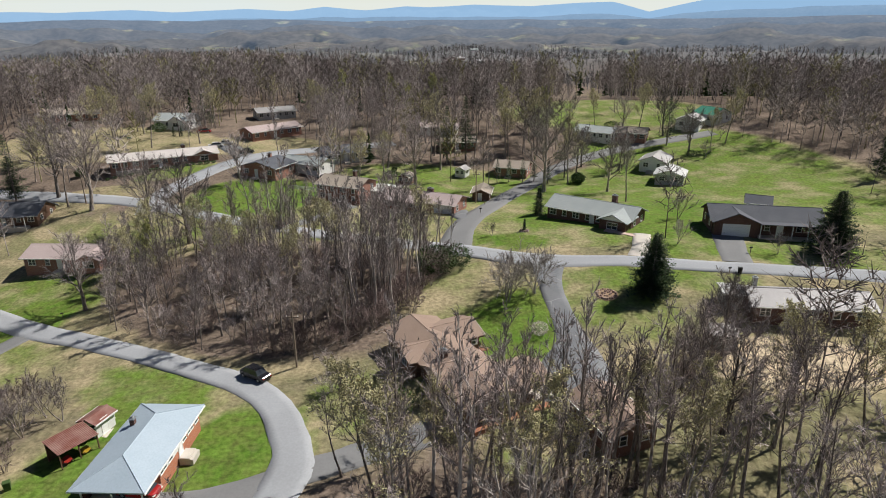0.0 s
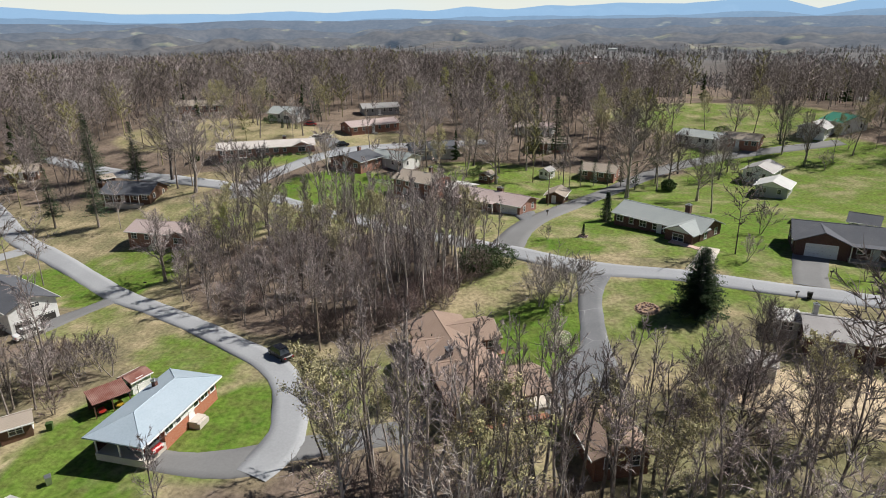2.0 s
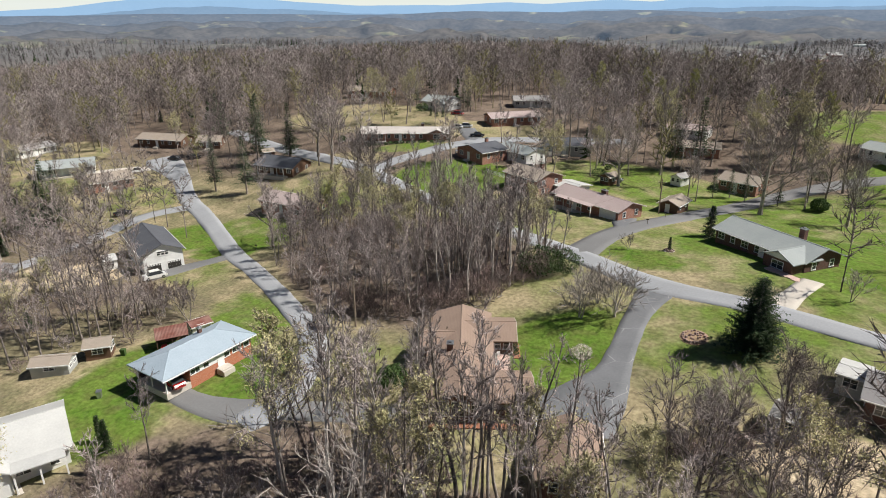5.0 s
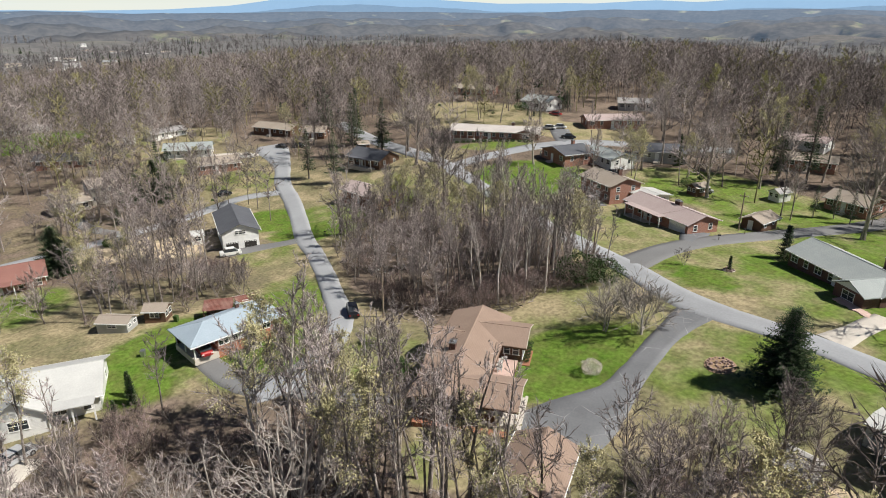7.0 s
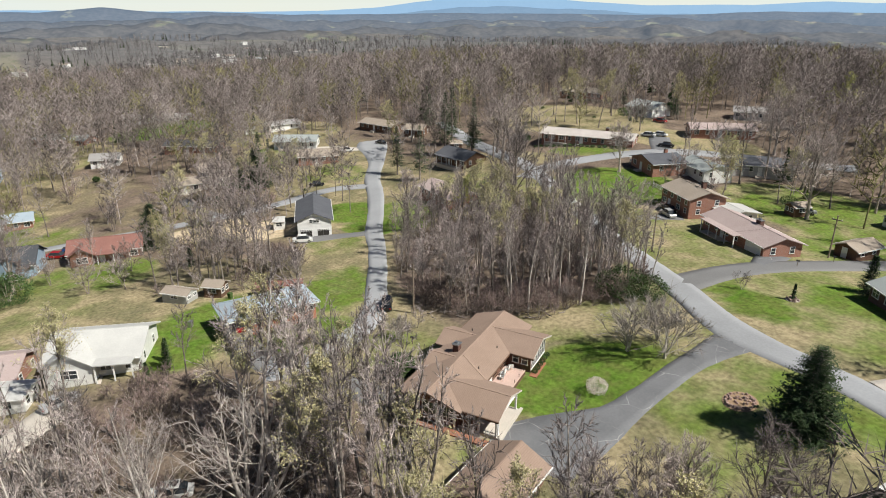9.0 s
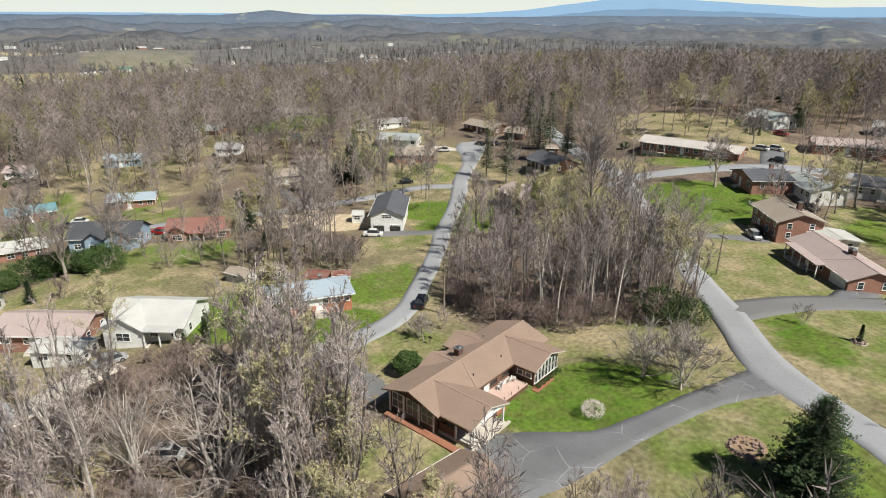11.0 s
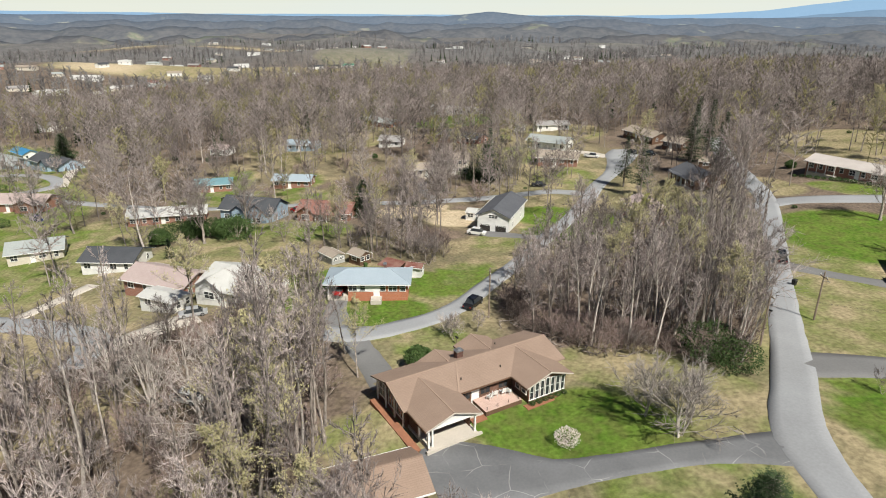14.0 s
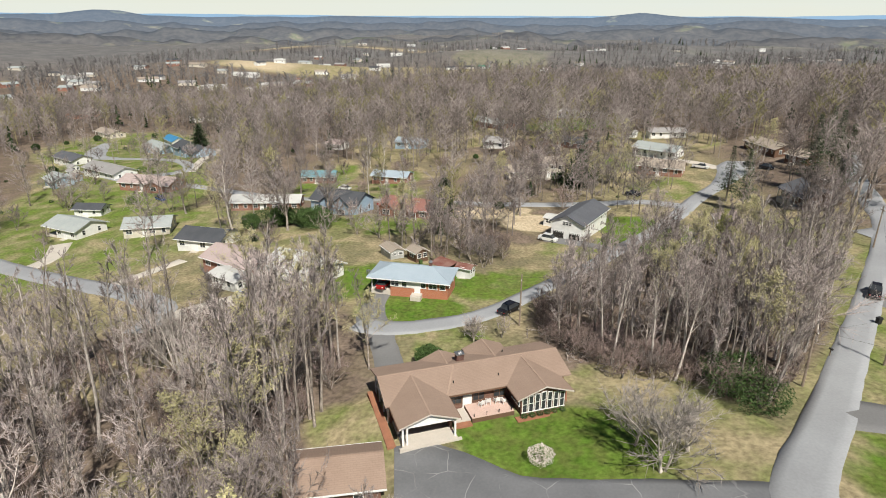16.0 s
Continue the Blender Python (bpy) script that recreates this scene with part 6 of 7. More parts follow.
YARD = [(27, 67), (31, 74), (40, 72), (58, 73), (60, 66), (36, 62)]
TALL = ["tall0", "tall1", "tall2", "tall3", "tall4"]
grove(MID_EDGE, 62, 1.8, ["rod0", "rod1", "rod2", "rod3", "slim0", "rod1"], "tall slender leafless tree along a wood's edge", "tall trees of the middle wood", 0.72, 1.0, 61, road_gap=1.8)
grove(MID, 125, 2.2, ["wood0", "wood1", "wood2", "wood3", "small0", "wood2", "bud0"], "leafless tree in a dense bare wood", "trees of the middle wood", 0.58, 0.82, 11, road_gap=2.2)
grove(MID, 115, 1.7, ["brush0", "brush1", "brush2", "small0"], "grey leafless undergrowth in a bare wood", "undergrowth of the middle wood", 0.45, 0.9, 12, "brush", road_gap=1.6)
grove(FRONT, 74, 3.0, ["stem0", "stem1", "stem2", "stem3", "slim0", "tall2", "wood1", "pale0", "stem0", "stem1", "stem2", "stem3"], "tall leafless tree on a wooded slope", "trees of the near wood", 0.66, 1.02, 13, glade=[(-16, 26), (10, 31), (26, 34), (26, 45.5), (4, 45.5), (-16, 41)])
grove([(-24, 77), (-13, 80), (-3, 88.5), (0.5, 99), (5, 104), (-1, 106), (-6, 97), (-9, 91), (-17, 84), (-26, 81)], 45, 1.4, ["brush0", "brush1", "brush2"], "tangled bare brush along a wood's edge", "brush along the wood's edge", 0.5, 0.95, 18, "brush", road_gap=2.0)
grove(FRONT, 125, 1.9, ["brush0", "brush1", "brush2", "small1", "small2"], "grey leafless undergrowth on a slope", "undergrowth of the near wood", 0.6, 1.1, 14, "brush")
grove(NEARER, 15, 2.2, ["stem0", "stem2", "stem3", "slim1", "stem1", "bud1"], "tall slender tree before a brown house", "trees before the brown house", 0.75, 1.0, 51, house_gap=1.0)
grove(RIGHT, 5, 3.6, TALL + ["pale0", "bud0"], "tall leafless tree beside a dirt yard", "trees by the dirt yard", 0.75, 1.05, 15)
grove([(22, 53), (30, 49), (40, 46), (44, 52), (36, 60), (28, 63), (24, 57)], 7, 4.0, TALL, "slender bare tree between a garage and a slope", "trees below the garage", 0.65, 0.9, 17)
grove(YARD, 11, 2.6, ["brush0", "brush1", "small0", "small1", "small2"], "leafless brush beside a dirt yard", "brush by the dirt yard", 0.7, 1.1, 16, "brush", glade=[(36, 67), (62, 65), (62, 78), (36, 79)])

# single trees and shrubs: kind, x, y, scale, label
SINGLES = [
    ("spring0", -18.5, 236, 0.95, "tall yellow-green budding tree behind houses"), ("spring1", -3, 238, 0.95, "tall yellow-green budding tree behind houses"), ("spring0", 24, 226, 0.85, "tall yellow-green budding tree behind houses"), ("spring1", 38, 226, 0.8, "tall yellow-green budding tree behind houses"), ("spring1", -38, 247, 0.95, "tall yellow-green budding tree at a wood's edge"), ("spring0", -9, 232, 0.85, "tall yellow-green budding tree behind houses"), ("spring1", 30, 214, 0.8, "budding tree on a lawn"), ("spring0", -56, 112, 0.6, "budding tree in a bare wood"), ("bud1", -3, 57, 0.62, "budding tree behind a brown house"), ("bud0", 24, 50, 0.8, "budding tree on a slope"), ("bud1", 30, 56, 0.7, "budding tree below a garage"),
    ("spruce", 34.0, 89.6, 0.95, "dark green spruce on a lawn by the street"), ("wide1", -62.3, 101.0, 0.92, "broad bare oak beside a lane"),
    ("orchard0", 15.9, 91.9, 1.25, "low spreading bare fruit tree on dry grass"), ("orchard1", 11.5, 89.9, 1.15, "low spreading bare fruit tree on dry grass"), ("orchard2", 12.4, 94.6, 1.0, "low spreading bare fruit tree on dry grass"),
    ("blossom", 15.1, 80.4, 1.0, "round shrub with white blossom"), ("round", -4.2, 65.0, 1.05, "round dark evergreen shrub behind a house"),
    ("orchard2", -13.1, 69.8, 0.6, "low grey bare shrub by a lane"), ("spruce", 70.2, 103.5, 1.1, "dark conifer beside a dark brick house"), ("cone", 22.4, 130.6, 1.2, "dark cone-shaped yew at a house corner"),
    ("wide0", -84.6, 147.0, 1.1, "large bare tree by a lane"), ("wide2", -97.7, 156.2, 1.1, "large bare tree by a lane"), ("tall1", -92, 150, 0.85, "bare tree by a lane"), ("wide1", -52.7, 125.8, 1.0, "large bare tree at a wood's edge"), ("wide0", -64.7, 133.9, 0.9, "large bare tree at a wood's edge"),
    ("wide2", 28.6, 161.5, 1.15, "large bare tree beside a side street"), ("wide1", 45.2, 160.0, 0.75, "bare tree behind a grey house"), ("tall2", 37.3, 178.5, 0.7, "bare tree on a lawn"), ("tall3", 45.6, 144.5, 0.75, "slender bare tree behind a grey house"), ("small0", 50.5, 124.5, 1.1, "small bare tree on a lawn"),
    ("tall0", -28.1, 179.4, 1.0, "tall bare tree among houses"), ("tall4", -26.4, 187.9, 1.05, "tall bare tree among houses"), ("tall1", -21.7, 192.2, 1.0, "tall bare tree among houses"), ("tall3", -15, 186, 1.05, "tall bare tree among houses"), ("wide1", -6.0, 169.9, 1.0, "tall bare tree on a back lawn"), ("tall2", 1, 186, 1.0, "tall bare tree on a back lawn"), ("bud0", -2, 194, 1.0, "tall budding tree among houses"), ("bud1", 22, 198, 1.0, "tall budding tree among houses"), ("bud0", 32, 205, 0.95, "tall budding tree among houses"),
    ("tall0", 12.5, 164.1, 0.65, "leaning bare tree behind a shed"), ("tall4", 14, 166, 0.6, "leaning bare tree behind a shed"), ("wide2", -7.2, 109.8, 1.0, "large bare tree at the wood's corner"), ("tall1", -10.5, 112, 0.85, "bare tree at the wood's corner"),
    ("tall2", -20.9, 41.9, 0.6, "slender bare tree beside a lawn"), ("small2", 11.1, 116.3, 0.5, "small bare ornamental tree"), ("cedar", 17.7, 118.2, 0.65, "slim brownish shrub in a stone ring"),
    ("cedar", -26.6, 40.5, 1.05, "narrow upright green cedar"), ("cedar", -28.6, 40.9, 0.95, "narrow upright green cedar"), ("cedar", -24.4, 37.6, 0.8, "narrow upright green cedar"),
    ("spruce", -92.5, 50.5, 1.0, "rounded dark evergreen beside a red-roofed house"), ("pine", -128, 88, 1.3, "tall green pine on a slope"), ("pine", -131, 92, 1.05, "green pine on a slope"), ("pine", -106, 152, 0.8, "green pine behind a house"), ("pine", -100, 128, 1.0, "green pine beside a lane"), ("pine", -112, 127, 0.95, "green pine beside a lane"), ("pine", -216, 98, 0.9, "tall green pine on a lawn"),
    ("pine", 76, 205, 0.95, "dark tall conifer on a lawn"), ("pine", 58, 190, 0.6, "dark conifer on a lawn"), ("pine", -150, 164, 0.9, "dark conifer at a wood's edge"), ("pine", -158, 168, 1.0, "dark conifer at a wood's edge"), ("pine", -84, 226, 0.7, "dark conifer beside a white house"), ("pine", -80, 222, 0.6, "dark conifer beside a white house"), ("pine", -105, 224, 0.6, "dark conifer beside a white house"),
    ("thicket", 0.2, 101.8, 1.5, "green thicket at the wood's corner"), ("thicket", 3.6, 103.6, 1.2, "green thicket at the wood's corner"),
    ("small1", 60.5, 103.0, 0.7, "low bare shrub before a dark brick house"), ("small0", 44.5, 108, 0.8, "small bare tree beside a driveway"), ("wide0", 60, 62, 0.8, "sprawling bare tree beside a dirt yard"), ("wide1", 32.6, 59.2, 0.9, "sprawling dark bare tree on a slope"), ("wide0", 42.8, 63.8, 0.72, "sprawling dark bare tree beside a dirt yard"), ("wide2", 40.6, 75.0, 0.6, "bare tree beside a small shed"), ("tall2", 33.4, 70.0, 0.55, "slender bare tree on rough grass"), ("tall0", 32.1, 69.2, 0.5, "slender bare tree on rough grass"), ("tall4", 30.7, 68.1, 0.5, "slender bare tree on rough grass"),
    ("slim1", -2.9, 51.8, 1.0, "tall slender bare tree behind a house"), ("slim0", 0.1, 52.0, 0.93, "tall slender bare tree behind a house"), ("slim3", -9.6, 54.6, 0.55, "slender bare tree beside a lane"), ("slim1", 7.3, 54.2, 0.88, "tall slender bare tree behind a house"), ("slim3", 10.4, 54.6, 0.75, "tall slender bare tree behind a house"), ("slim1", 14.2, 52.6, 1.02, "tall slender bare tree below a garage"), ("slim3", 16.6, 53.4, 0.85, "tall slender bare tree below a garage"), ("slim2", 8.4, 49.6, 0.93, "tall slender bare tree on a slope"), ("slim0", 2.6, 44.8, 1.08, "tall slender bare tree on a slope"), ("bud1", 21.0, 53.0, 0.9, "budding tree below a garage"), ("bud0", -5.6, 50.6, 1.0, "budding tree beside a lane"), ("wide0", -13.0, 29.0, 0.6, "broad bare tree beside a white house"), ("wide2", 34.0, 70.0, 0.6, "bare tree beside a dirt yard"), ("wide1", 38.5, 73.5, 0.75, "bare tree beside a dirt yard"),
    ("small1", -14.2, 73.8, 0.6, "dark low bare tree by a lane"), ("spruce", -130.8, 87.0, 1.15, "dark green spruce on a slope"), ("spruce", -134.0, 84.0, 0.9, "dark green spruce on a slope"), ("pine", -117.3, 149.0, 1.25, "tall dark conifer behind a house"), ("pine", -106.9, 153.3, 1.1, "tall dark conifer behind a house"), ("pine", -126, 158, 1.2, "tall dark conifer behind a house"), ("spruce", -181, -76, 1.3, "dark spruce beside a blue house"),
    ("fan0", 8.0, 41.0, 1.15, "pale multi-stemmed bare tree on a slope"), ("fan1", 3.0, 33.0, 0.9, "pale multi-stemmed bare tree on a slope"), ("fan0", -3.0, 26.0, 0.9, "pale multi-stemmed bare tree on a slope"),
    ("pine", 3, 192, 1.1, "dark pine among houses"), ("pine", 9, 196, 1.2, "dark pine among houses"), ("tall2", 6, 211, 1.0, "tall bare tree among houses"), ("tall4", 12, 199, 0.95, "tall bare tree among houses"), ("tall1", -1, 200, 1.0, "tall bare tree among houses"), ("tall0", -4, 213, 1.0, "tall bare tree among houses"),
    ("tall3", -75, 63, 0.75, "bare tree on a back slope"), ("tall2", -78, 65.5, 0.8, "bare tree on a back slope"), ("tall4", -72, 60, 0.7, "bare tree on a back slope"), ("bud1", -60, 48, 0.8, "budding tree on a back slope"), ("bud0", -66, 54, 0.75, "budding tree on a back slope"), ("tall1", -57, 55, 0.7, "bare tree on a back slope"), ("bud1", -25, 28, 0.85, "budding tree beside a white house"), ("bud1", -3, 45, 0.95, "budding tree on a slope"), ("bud0", 2, 50, 0.8, "budding tree beside a brown house"),
    ("wide1", -122, 74, 0.9, "bare tree on a slope"), ("wide2", -118, 60, 0.8, "bare tree on a slope"), ("wide0", -70, 15, 0.95, "bare tree behind a house"), ("pale1", -218, 108, 0.9, "pale sycamore on a field"), ("pale0", -62, 5, 1.0, "pale bare tree behind a house"), ("small1", -12, 70, 0.7, "low bare tree by a lane"),
]
for key, x, y, sc, lab in SINGLES:
    sc *= 1.2 if y > 118 and key[:4] in ("tall", "wide", "bud0", "bud1", "pine") else 1.0
    plant(key, x, y, lab, "shrub" if key in ("blossom", "round", "thicket", "cedar") else "tree", sc)
for i, (x, y) in enumerate(((-72, 4), (-74, 8), (-76, 11), (-77, 15), (-75, 18), (-72, 22), (-79, 20))):
    plant("thicket" if i % 2 else "round", x, y, "dark rounded evergreen in a row behind a blue house", "tree", 1.35 + 0.2 * (i % 3), "evergreen row")
for i in range(5):
    plant("pine", 17 + 3.6 * i, 172 + 2.2 * (i % 2), "dark pine in a clump on a lawn", "tree", 0.55, "pine clump")
for i in range(3):
    plant("cedar", -88 + 2.6 * i, 208, "small dark clipped cedar in a row", "shrub", 0.8, "cedar row")
BACK = [(-46, 56), (-56, 66), (-64, 66), (-62, 48), (-54, 42), (-50, 50)]
grove(BACK, 30, 2.6, ["brush0", "wood1", "brush2", "small0", "small1", "wood3", "tall2"], "leafless brush behind a blue-roofed house", "brush behind the sheds", 0.5, 1.0, 21, "brush")
grove([(-50, 60), (-45, 68), (-52, 72), (-60, 68)], 12, 2.6, ["small0", "small1", "small2", "brush0"], "low bare tree behind sheds", "low trees behind the sheds", 0.9, 1.3, 22)
grove([(-100, 52), (-114, 56), (-134, 60), (-136, 104), (-118, 106), (-116, 80), (-100, 66)], 34, 4, TALL + ["small0", "small1", "bud0"], "bare tree on a valley slope", "trees of the valley slope", 0.55, 0.8, 23)
VALLEY = [(-58, -70), (-58, 24), (-66, 56), (-98, 96), (-118, 160), (-150, 190), (-215, 190), (-215, -20), (-190, -110), (-90, -110)]
grove(VALLEY, 60, 6.0, ["wide0", "wide1", "wide2", "wood0", "wood1", "tall2", "pale0", "bud0"], "bare tree between houses of the valley", "trees of the valley", 0.6, 0.95, 24, house_gap=4.5, glade=CLUSTER)
grove(VALLEY, 95, 4.0, ["small0", "small1", "small2", "brush0", "brush1"], "low leafless tree between houses of the valley", "low trees of the valley", 0.8, 1.5, 25, house_gap=2.5)
grove(CLUSTER, 40, 5.0, ["small0", "small1", "small2", "wood1"], "small bare tree on a valley lawn", "trees of the valley lawns", 0.7, 1.2, 53, house_gap=2.0)
grove(CLUSTER, 16, 5.0, ["round", "low"], "evergreen shrub on a valley lawn", "shrubs of the valley lawns", 0.7, 1.2, 54, "shrub", house_gap=1.5)
grove([(-24, 22), (-10, 23), (-6, 38), (-18, 45), (-24, 36)], 26, 1.7, ["brush0", "brush1", "brush2"], "reddish leafless brush below a white house", "brush below the white house", 0.5, 0.95, 55, "brush", house_gap=1.5)
grove(VALLEY, 26, 6.0, ["round", "thicket", "cone", "low"], "evergreen shrub between houses of the valley", "evergreens of the valley", 0.6, 1.0, 26, "shrub", house_gap=1.5)
UPHILL = [(-115, 165), (-60, 145), (-20, 158), (40, 168), (100, 190), (100, 232), (20, 232), (-60, 232), (-150, 226)]
grove(UPHILL, 44, 5.5, ["wide0", "wide2", "tall0", "tall3", "wood1", "wood3", "bud0", "bud1", "bud0"], "bare tree among the upper houses", "trees of the upper lane", 0.7, 1.1, 27, house_gap=3.5)
grove(UPHILL, 16, 5.0, ["small0", "small1"], "small bare tree among the upper houses", "small trees of the upper lane", 0.6, 1.1, 28, house_gap=2.0)
grove(UPHILL, 14, 5.0, ["round", "low", "thicket"], "evergreen shrub among the upper houses", "shrubs of the upper lane", 0.6, 1.1, 29, "shrub", house_gap=2.0)
for i in range(16):
    r = random.Random(90 + i)
    plant("low", -89 + i * 1.6 + r.uniform(-0.3, 0.3), 166.0 + i * 0.87 - 1.0, "clipped low shrub before a long house", "shrub", r.uniform(0.6, 1.0), "shrubs before the long house")
U, V = Vector((-0.475, 0.880)), Vector((0.880, 0.475))
for i in range(6):
    p = Vector((2.08, 71.4)) + U * (3.9 + i * 0.95) + V * 7.4
    plant("low", p.x, p.y, "small dark shrub under a glazed gable", "shrub", 0.45, "shrubs under the gable", z=0.45)

# ---- woods ----


def small_tree(seed, limbs, twigs, width, sides=3):
    rng = np.random.RandomState(seed)
    s = Shape()
    top = Vector((rng.normal() * 0.5, rng.normal() * 0.5, 18))
    s.spike(Vector((0, 0, -0.6)), top, 0.11 + width)
    for i in range(limbs):
        f = 0.34 + 0.62 * i / limbs
        a = Vector((0, 0, 0)).lerp(top, f)
        az = i * 2.4 + rng.uniform(-0.4, 0.4)
        ln = 5.2 * math.sqrt(max(0.08, 1 - ((f - 0.52) / 0.5) ** 2)) * rng.uniform(0.7, 1.2)
        d = Vector((math.cos(az), math.sin(az), rng.uniform(0.1, 0.9) + 0.6 * f)).normalized()
        b = a + d * ln
        s.spike(a, b, width * 1.5)
        for _ in range(twigs):
            q = a.lerp(b, rng.uniform(0.25, 1))
            e = bend(rng, d, 0.95)
            s.blade(q, q + (e + Vector((0, 0, 0.1))) * ln * rng.uniform(0.22, 0.52), width * rng.uniform(0.8, 1.3), Vector(rng.normal(0, 1, 3)))
    v, f = np.array(s.v), np.array([g for g in s.f], int)
    return v, f


def small_conifer(seed):
    rng = np.random.RandomState(seed)
    s = Shape()
    for i in range(46):
        f = 0.1 + 0.9 * rng.uniform() ** 0.8
        az = rng.uniform(0, math.tau)
        a = Vector((0, 0, 13 * f))
        r = 3.4 * (1 - f) + 0.4
        s.spike(a, a + Vector((math.cos(az) * r, math.sin(az) * r, -0.6)), 0.7 * (1.1 - f) + 0.15)
    return np.array(s.v), np.array(s.f, int)


def scatter(name, protos, places, mat, label, category):
    vs, fs, tones, n = [], [], [], 0
    rng = np.random.RandomState(len(places))
    for k, (x, y, z, sc, turn) in enumerate(places):
        v, f = protos[k % len(protos)]
        c, q = math.cos(turn) * sc, math.sin(turn) * sc
        vs.append(np.c_[v[:, 0] * c - v[:, 1] * q + x, v[:, 0] * q + v[:, 1] * c + y, v[:, 2] * sc + z])
        fs.append(f + n)
        tone = np.zeros((len(v), 4), np.float32)
        tone[:, 0] = rng.uniform(0, 1) ** 1.2
        tone[:4, 1] = 1
        tones.append(tone)
        n += len(v)
    me = big_mesh(name, np.vstack(vs), np.vstack(fs), mat)
    att = me.attributes.new("tone", "FLOAT_COLOR", "POINT")
    att.data.foreach_set("color", np.vstack(tones).ravel())
    tagged(new(name, me), label, category, "", "stuff")


def wooded(x, y):
    """Share of ground under trees outside the near groves."""
    e = 10 * float(waves(x, y, 70, 31))
    if ((x - 66) / 46) ** 2 + ((y - 250) / 28) ** 2 < 1 or y > 240 and abs(x - 8 - (y - 2) * 0.2036) < 8 + 0.012 * y:
        return 0.03
    if y > 236 + e + 0.05 * x or x < -225 + e and y > 40 and not ((x + 255) / 24) ** 2 + ((y - 85) / 28) ** 2 < 1:
        return 1.0
    if x > 112 + e and 120 < y:
        return 0.9
    if x > 78 and 120 < y < 236:
        return 0.08
    if y > 170 and -200 < x < -150:
        return 0.9
    if ((x + 105) / 48) ** 2 + ((y - 202) / 26) ** 2 < 1:
        return 0.08
    if 40 < x < 100 and 100 < y < 215 or -20 < x < 40 and 120 < y < 190:
        return 0.03
    if math.hypot(x + 93, y - 128) < 24:
        return 0.05
    if inside(CLUSTER, x, y):
        return 0.02
    if inside(STREET, x, y):
        return 0.05
    clump = 0.85 if float(waves(x, y, 60, 47)) > -0.25 else 0.12
    if x < -185 and y < 40:
        return clump if x > -230 and y > -60 else 0.95
    if -70 < x < 45 and y < 165:
        return 0.0 if y > -5 or x > -25 else clump * 0.5
    return clump * (0.55 if x > -175 else 0.8)


FIELDS = [(-871, -156, 100, 300, 13), (-1500, -420, 90, 330, 16), (-760, 230, 60, 120, -10)]


def woods():
    rng = random.Random(77)
    near, pines, far, buds = [], [], [], []
    step = 5.7
    for i in range(int(880 / step)):
        for j in range(int(940 / step)):
            x, y = -640 + (i + rng.random()) * step, -400 + (j + rng.random()) * step
            d = math.hypot(x + 20, y - 80)
            k = rng.random()
            if y > 520 or d > 560 or d > 400 and rng.random() < 0.4:
                continue
            if x > 60 and y < 100 or x > -40 and y < 0 or k > wooded(x, y):
                continue
            if (d < 330 or k < 0.3) and not clear_of(x, y, 2.5, 4.5):
                continue
            row = (x, y, 0, rng.uniform(0.62, 1.08), rng.uniform(0, 6.28))
            pick = rng.random()
            (pines if pick < (0.03 if wooded(x, y) > 0.8 else 0.006) else buds if pick < 0.12 else near).append(row)
    step = 18
    for i in range(int(2900 / step)):
        for j in range(int(2700 / step)):
            x, y = -1900 + (i + rng.random()) * step, -700 + (j + rng.random()) * step
            d = math.hypot(x + 60, y - 110)
            if math.hypot(x + 20, y - 80) < 555 and x < 235 or d > 1900 or rng.random() < 0.5 * (d - 400) / 1350:
                continue
            if waves(x, y, 520, 21) > 0.62 and d > 700 or any(((x - cx) / 1.0 * math.cos(radians(a)) + (y - cy) * math.sin(radians(a))) ** 2 / rx ** 2 + (-(x - cx) * math.sin(radians(a)) + (y - cy) * math.cos(radians(a))) ** 2 / ry ** 2 < 1 for cx, cy, rx, ry, a in FIELDS):
                continue
            if waves(x, y, 150, 41) > 0.95:
                pines.append((x, y, 0, rng.uniform(0.7, 1.1), rng.uniform(0, 6.28)))
                continue
            far.append((x, y, 0, rng.uniform(0.6, 1.0), rng.uniform(0, 6.28)))
    for lst in (near, pines, far, buds):
        a = np.array(lst)
        a[:, 2] = land(a[:, 0], a[:, 1])
        lst[:] = a.tolist()
    scatter("bare_woods", [small_tree(100 + i, 13, 8, 0.13) for i in range(6)], [p for p in near if math.hypot(p[0] + 20, p[1] - 100) >= 215], "far_woods", "grey-brown leafless woods behind the houses", "woods")
    scatter("bare_trees", [small_tree(130 + i, 18, 18, 0.07) for i in range(7)], [p for p in near if math.hypot(p[0] + 20, p[1] - 100) < 215], "far_woods", "grey-brown leafless trees among the houses", "trees")
    scatter("budding_trees", [small_tree(150 + i, 16, 14, 0.11) for i in range(4)], buds, "far_buds", "yellow-green budding trees among bare woods", "trees")
    scatter("evergreen_trees", [small_conifer(5), small_conifer(6)], pines, "far_green", "dark evergreens scattered through bare woods", "trees")
    scatter("distant_woods", [small_tree(200 + i, 6, 4, 0.55) for i in range(4)], far, "far_hazed", "distant grey-brown woods on low hills", "woods")

# ---- vehicles ----


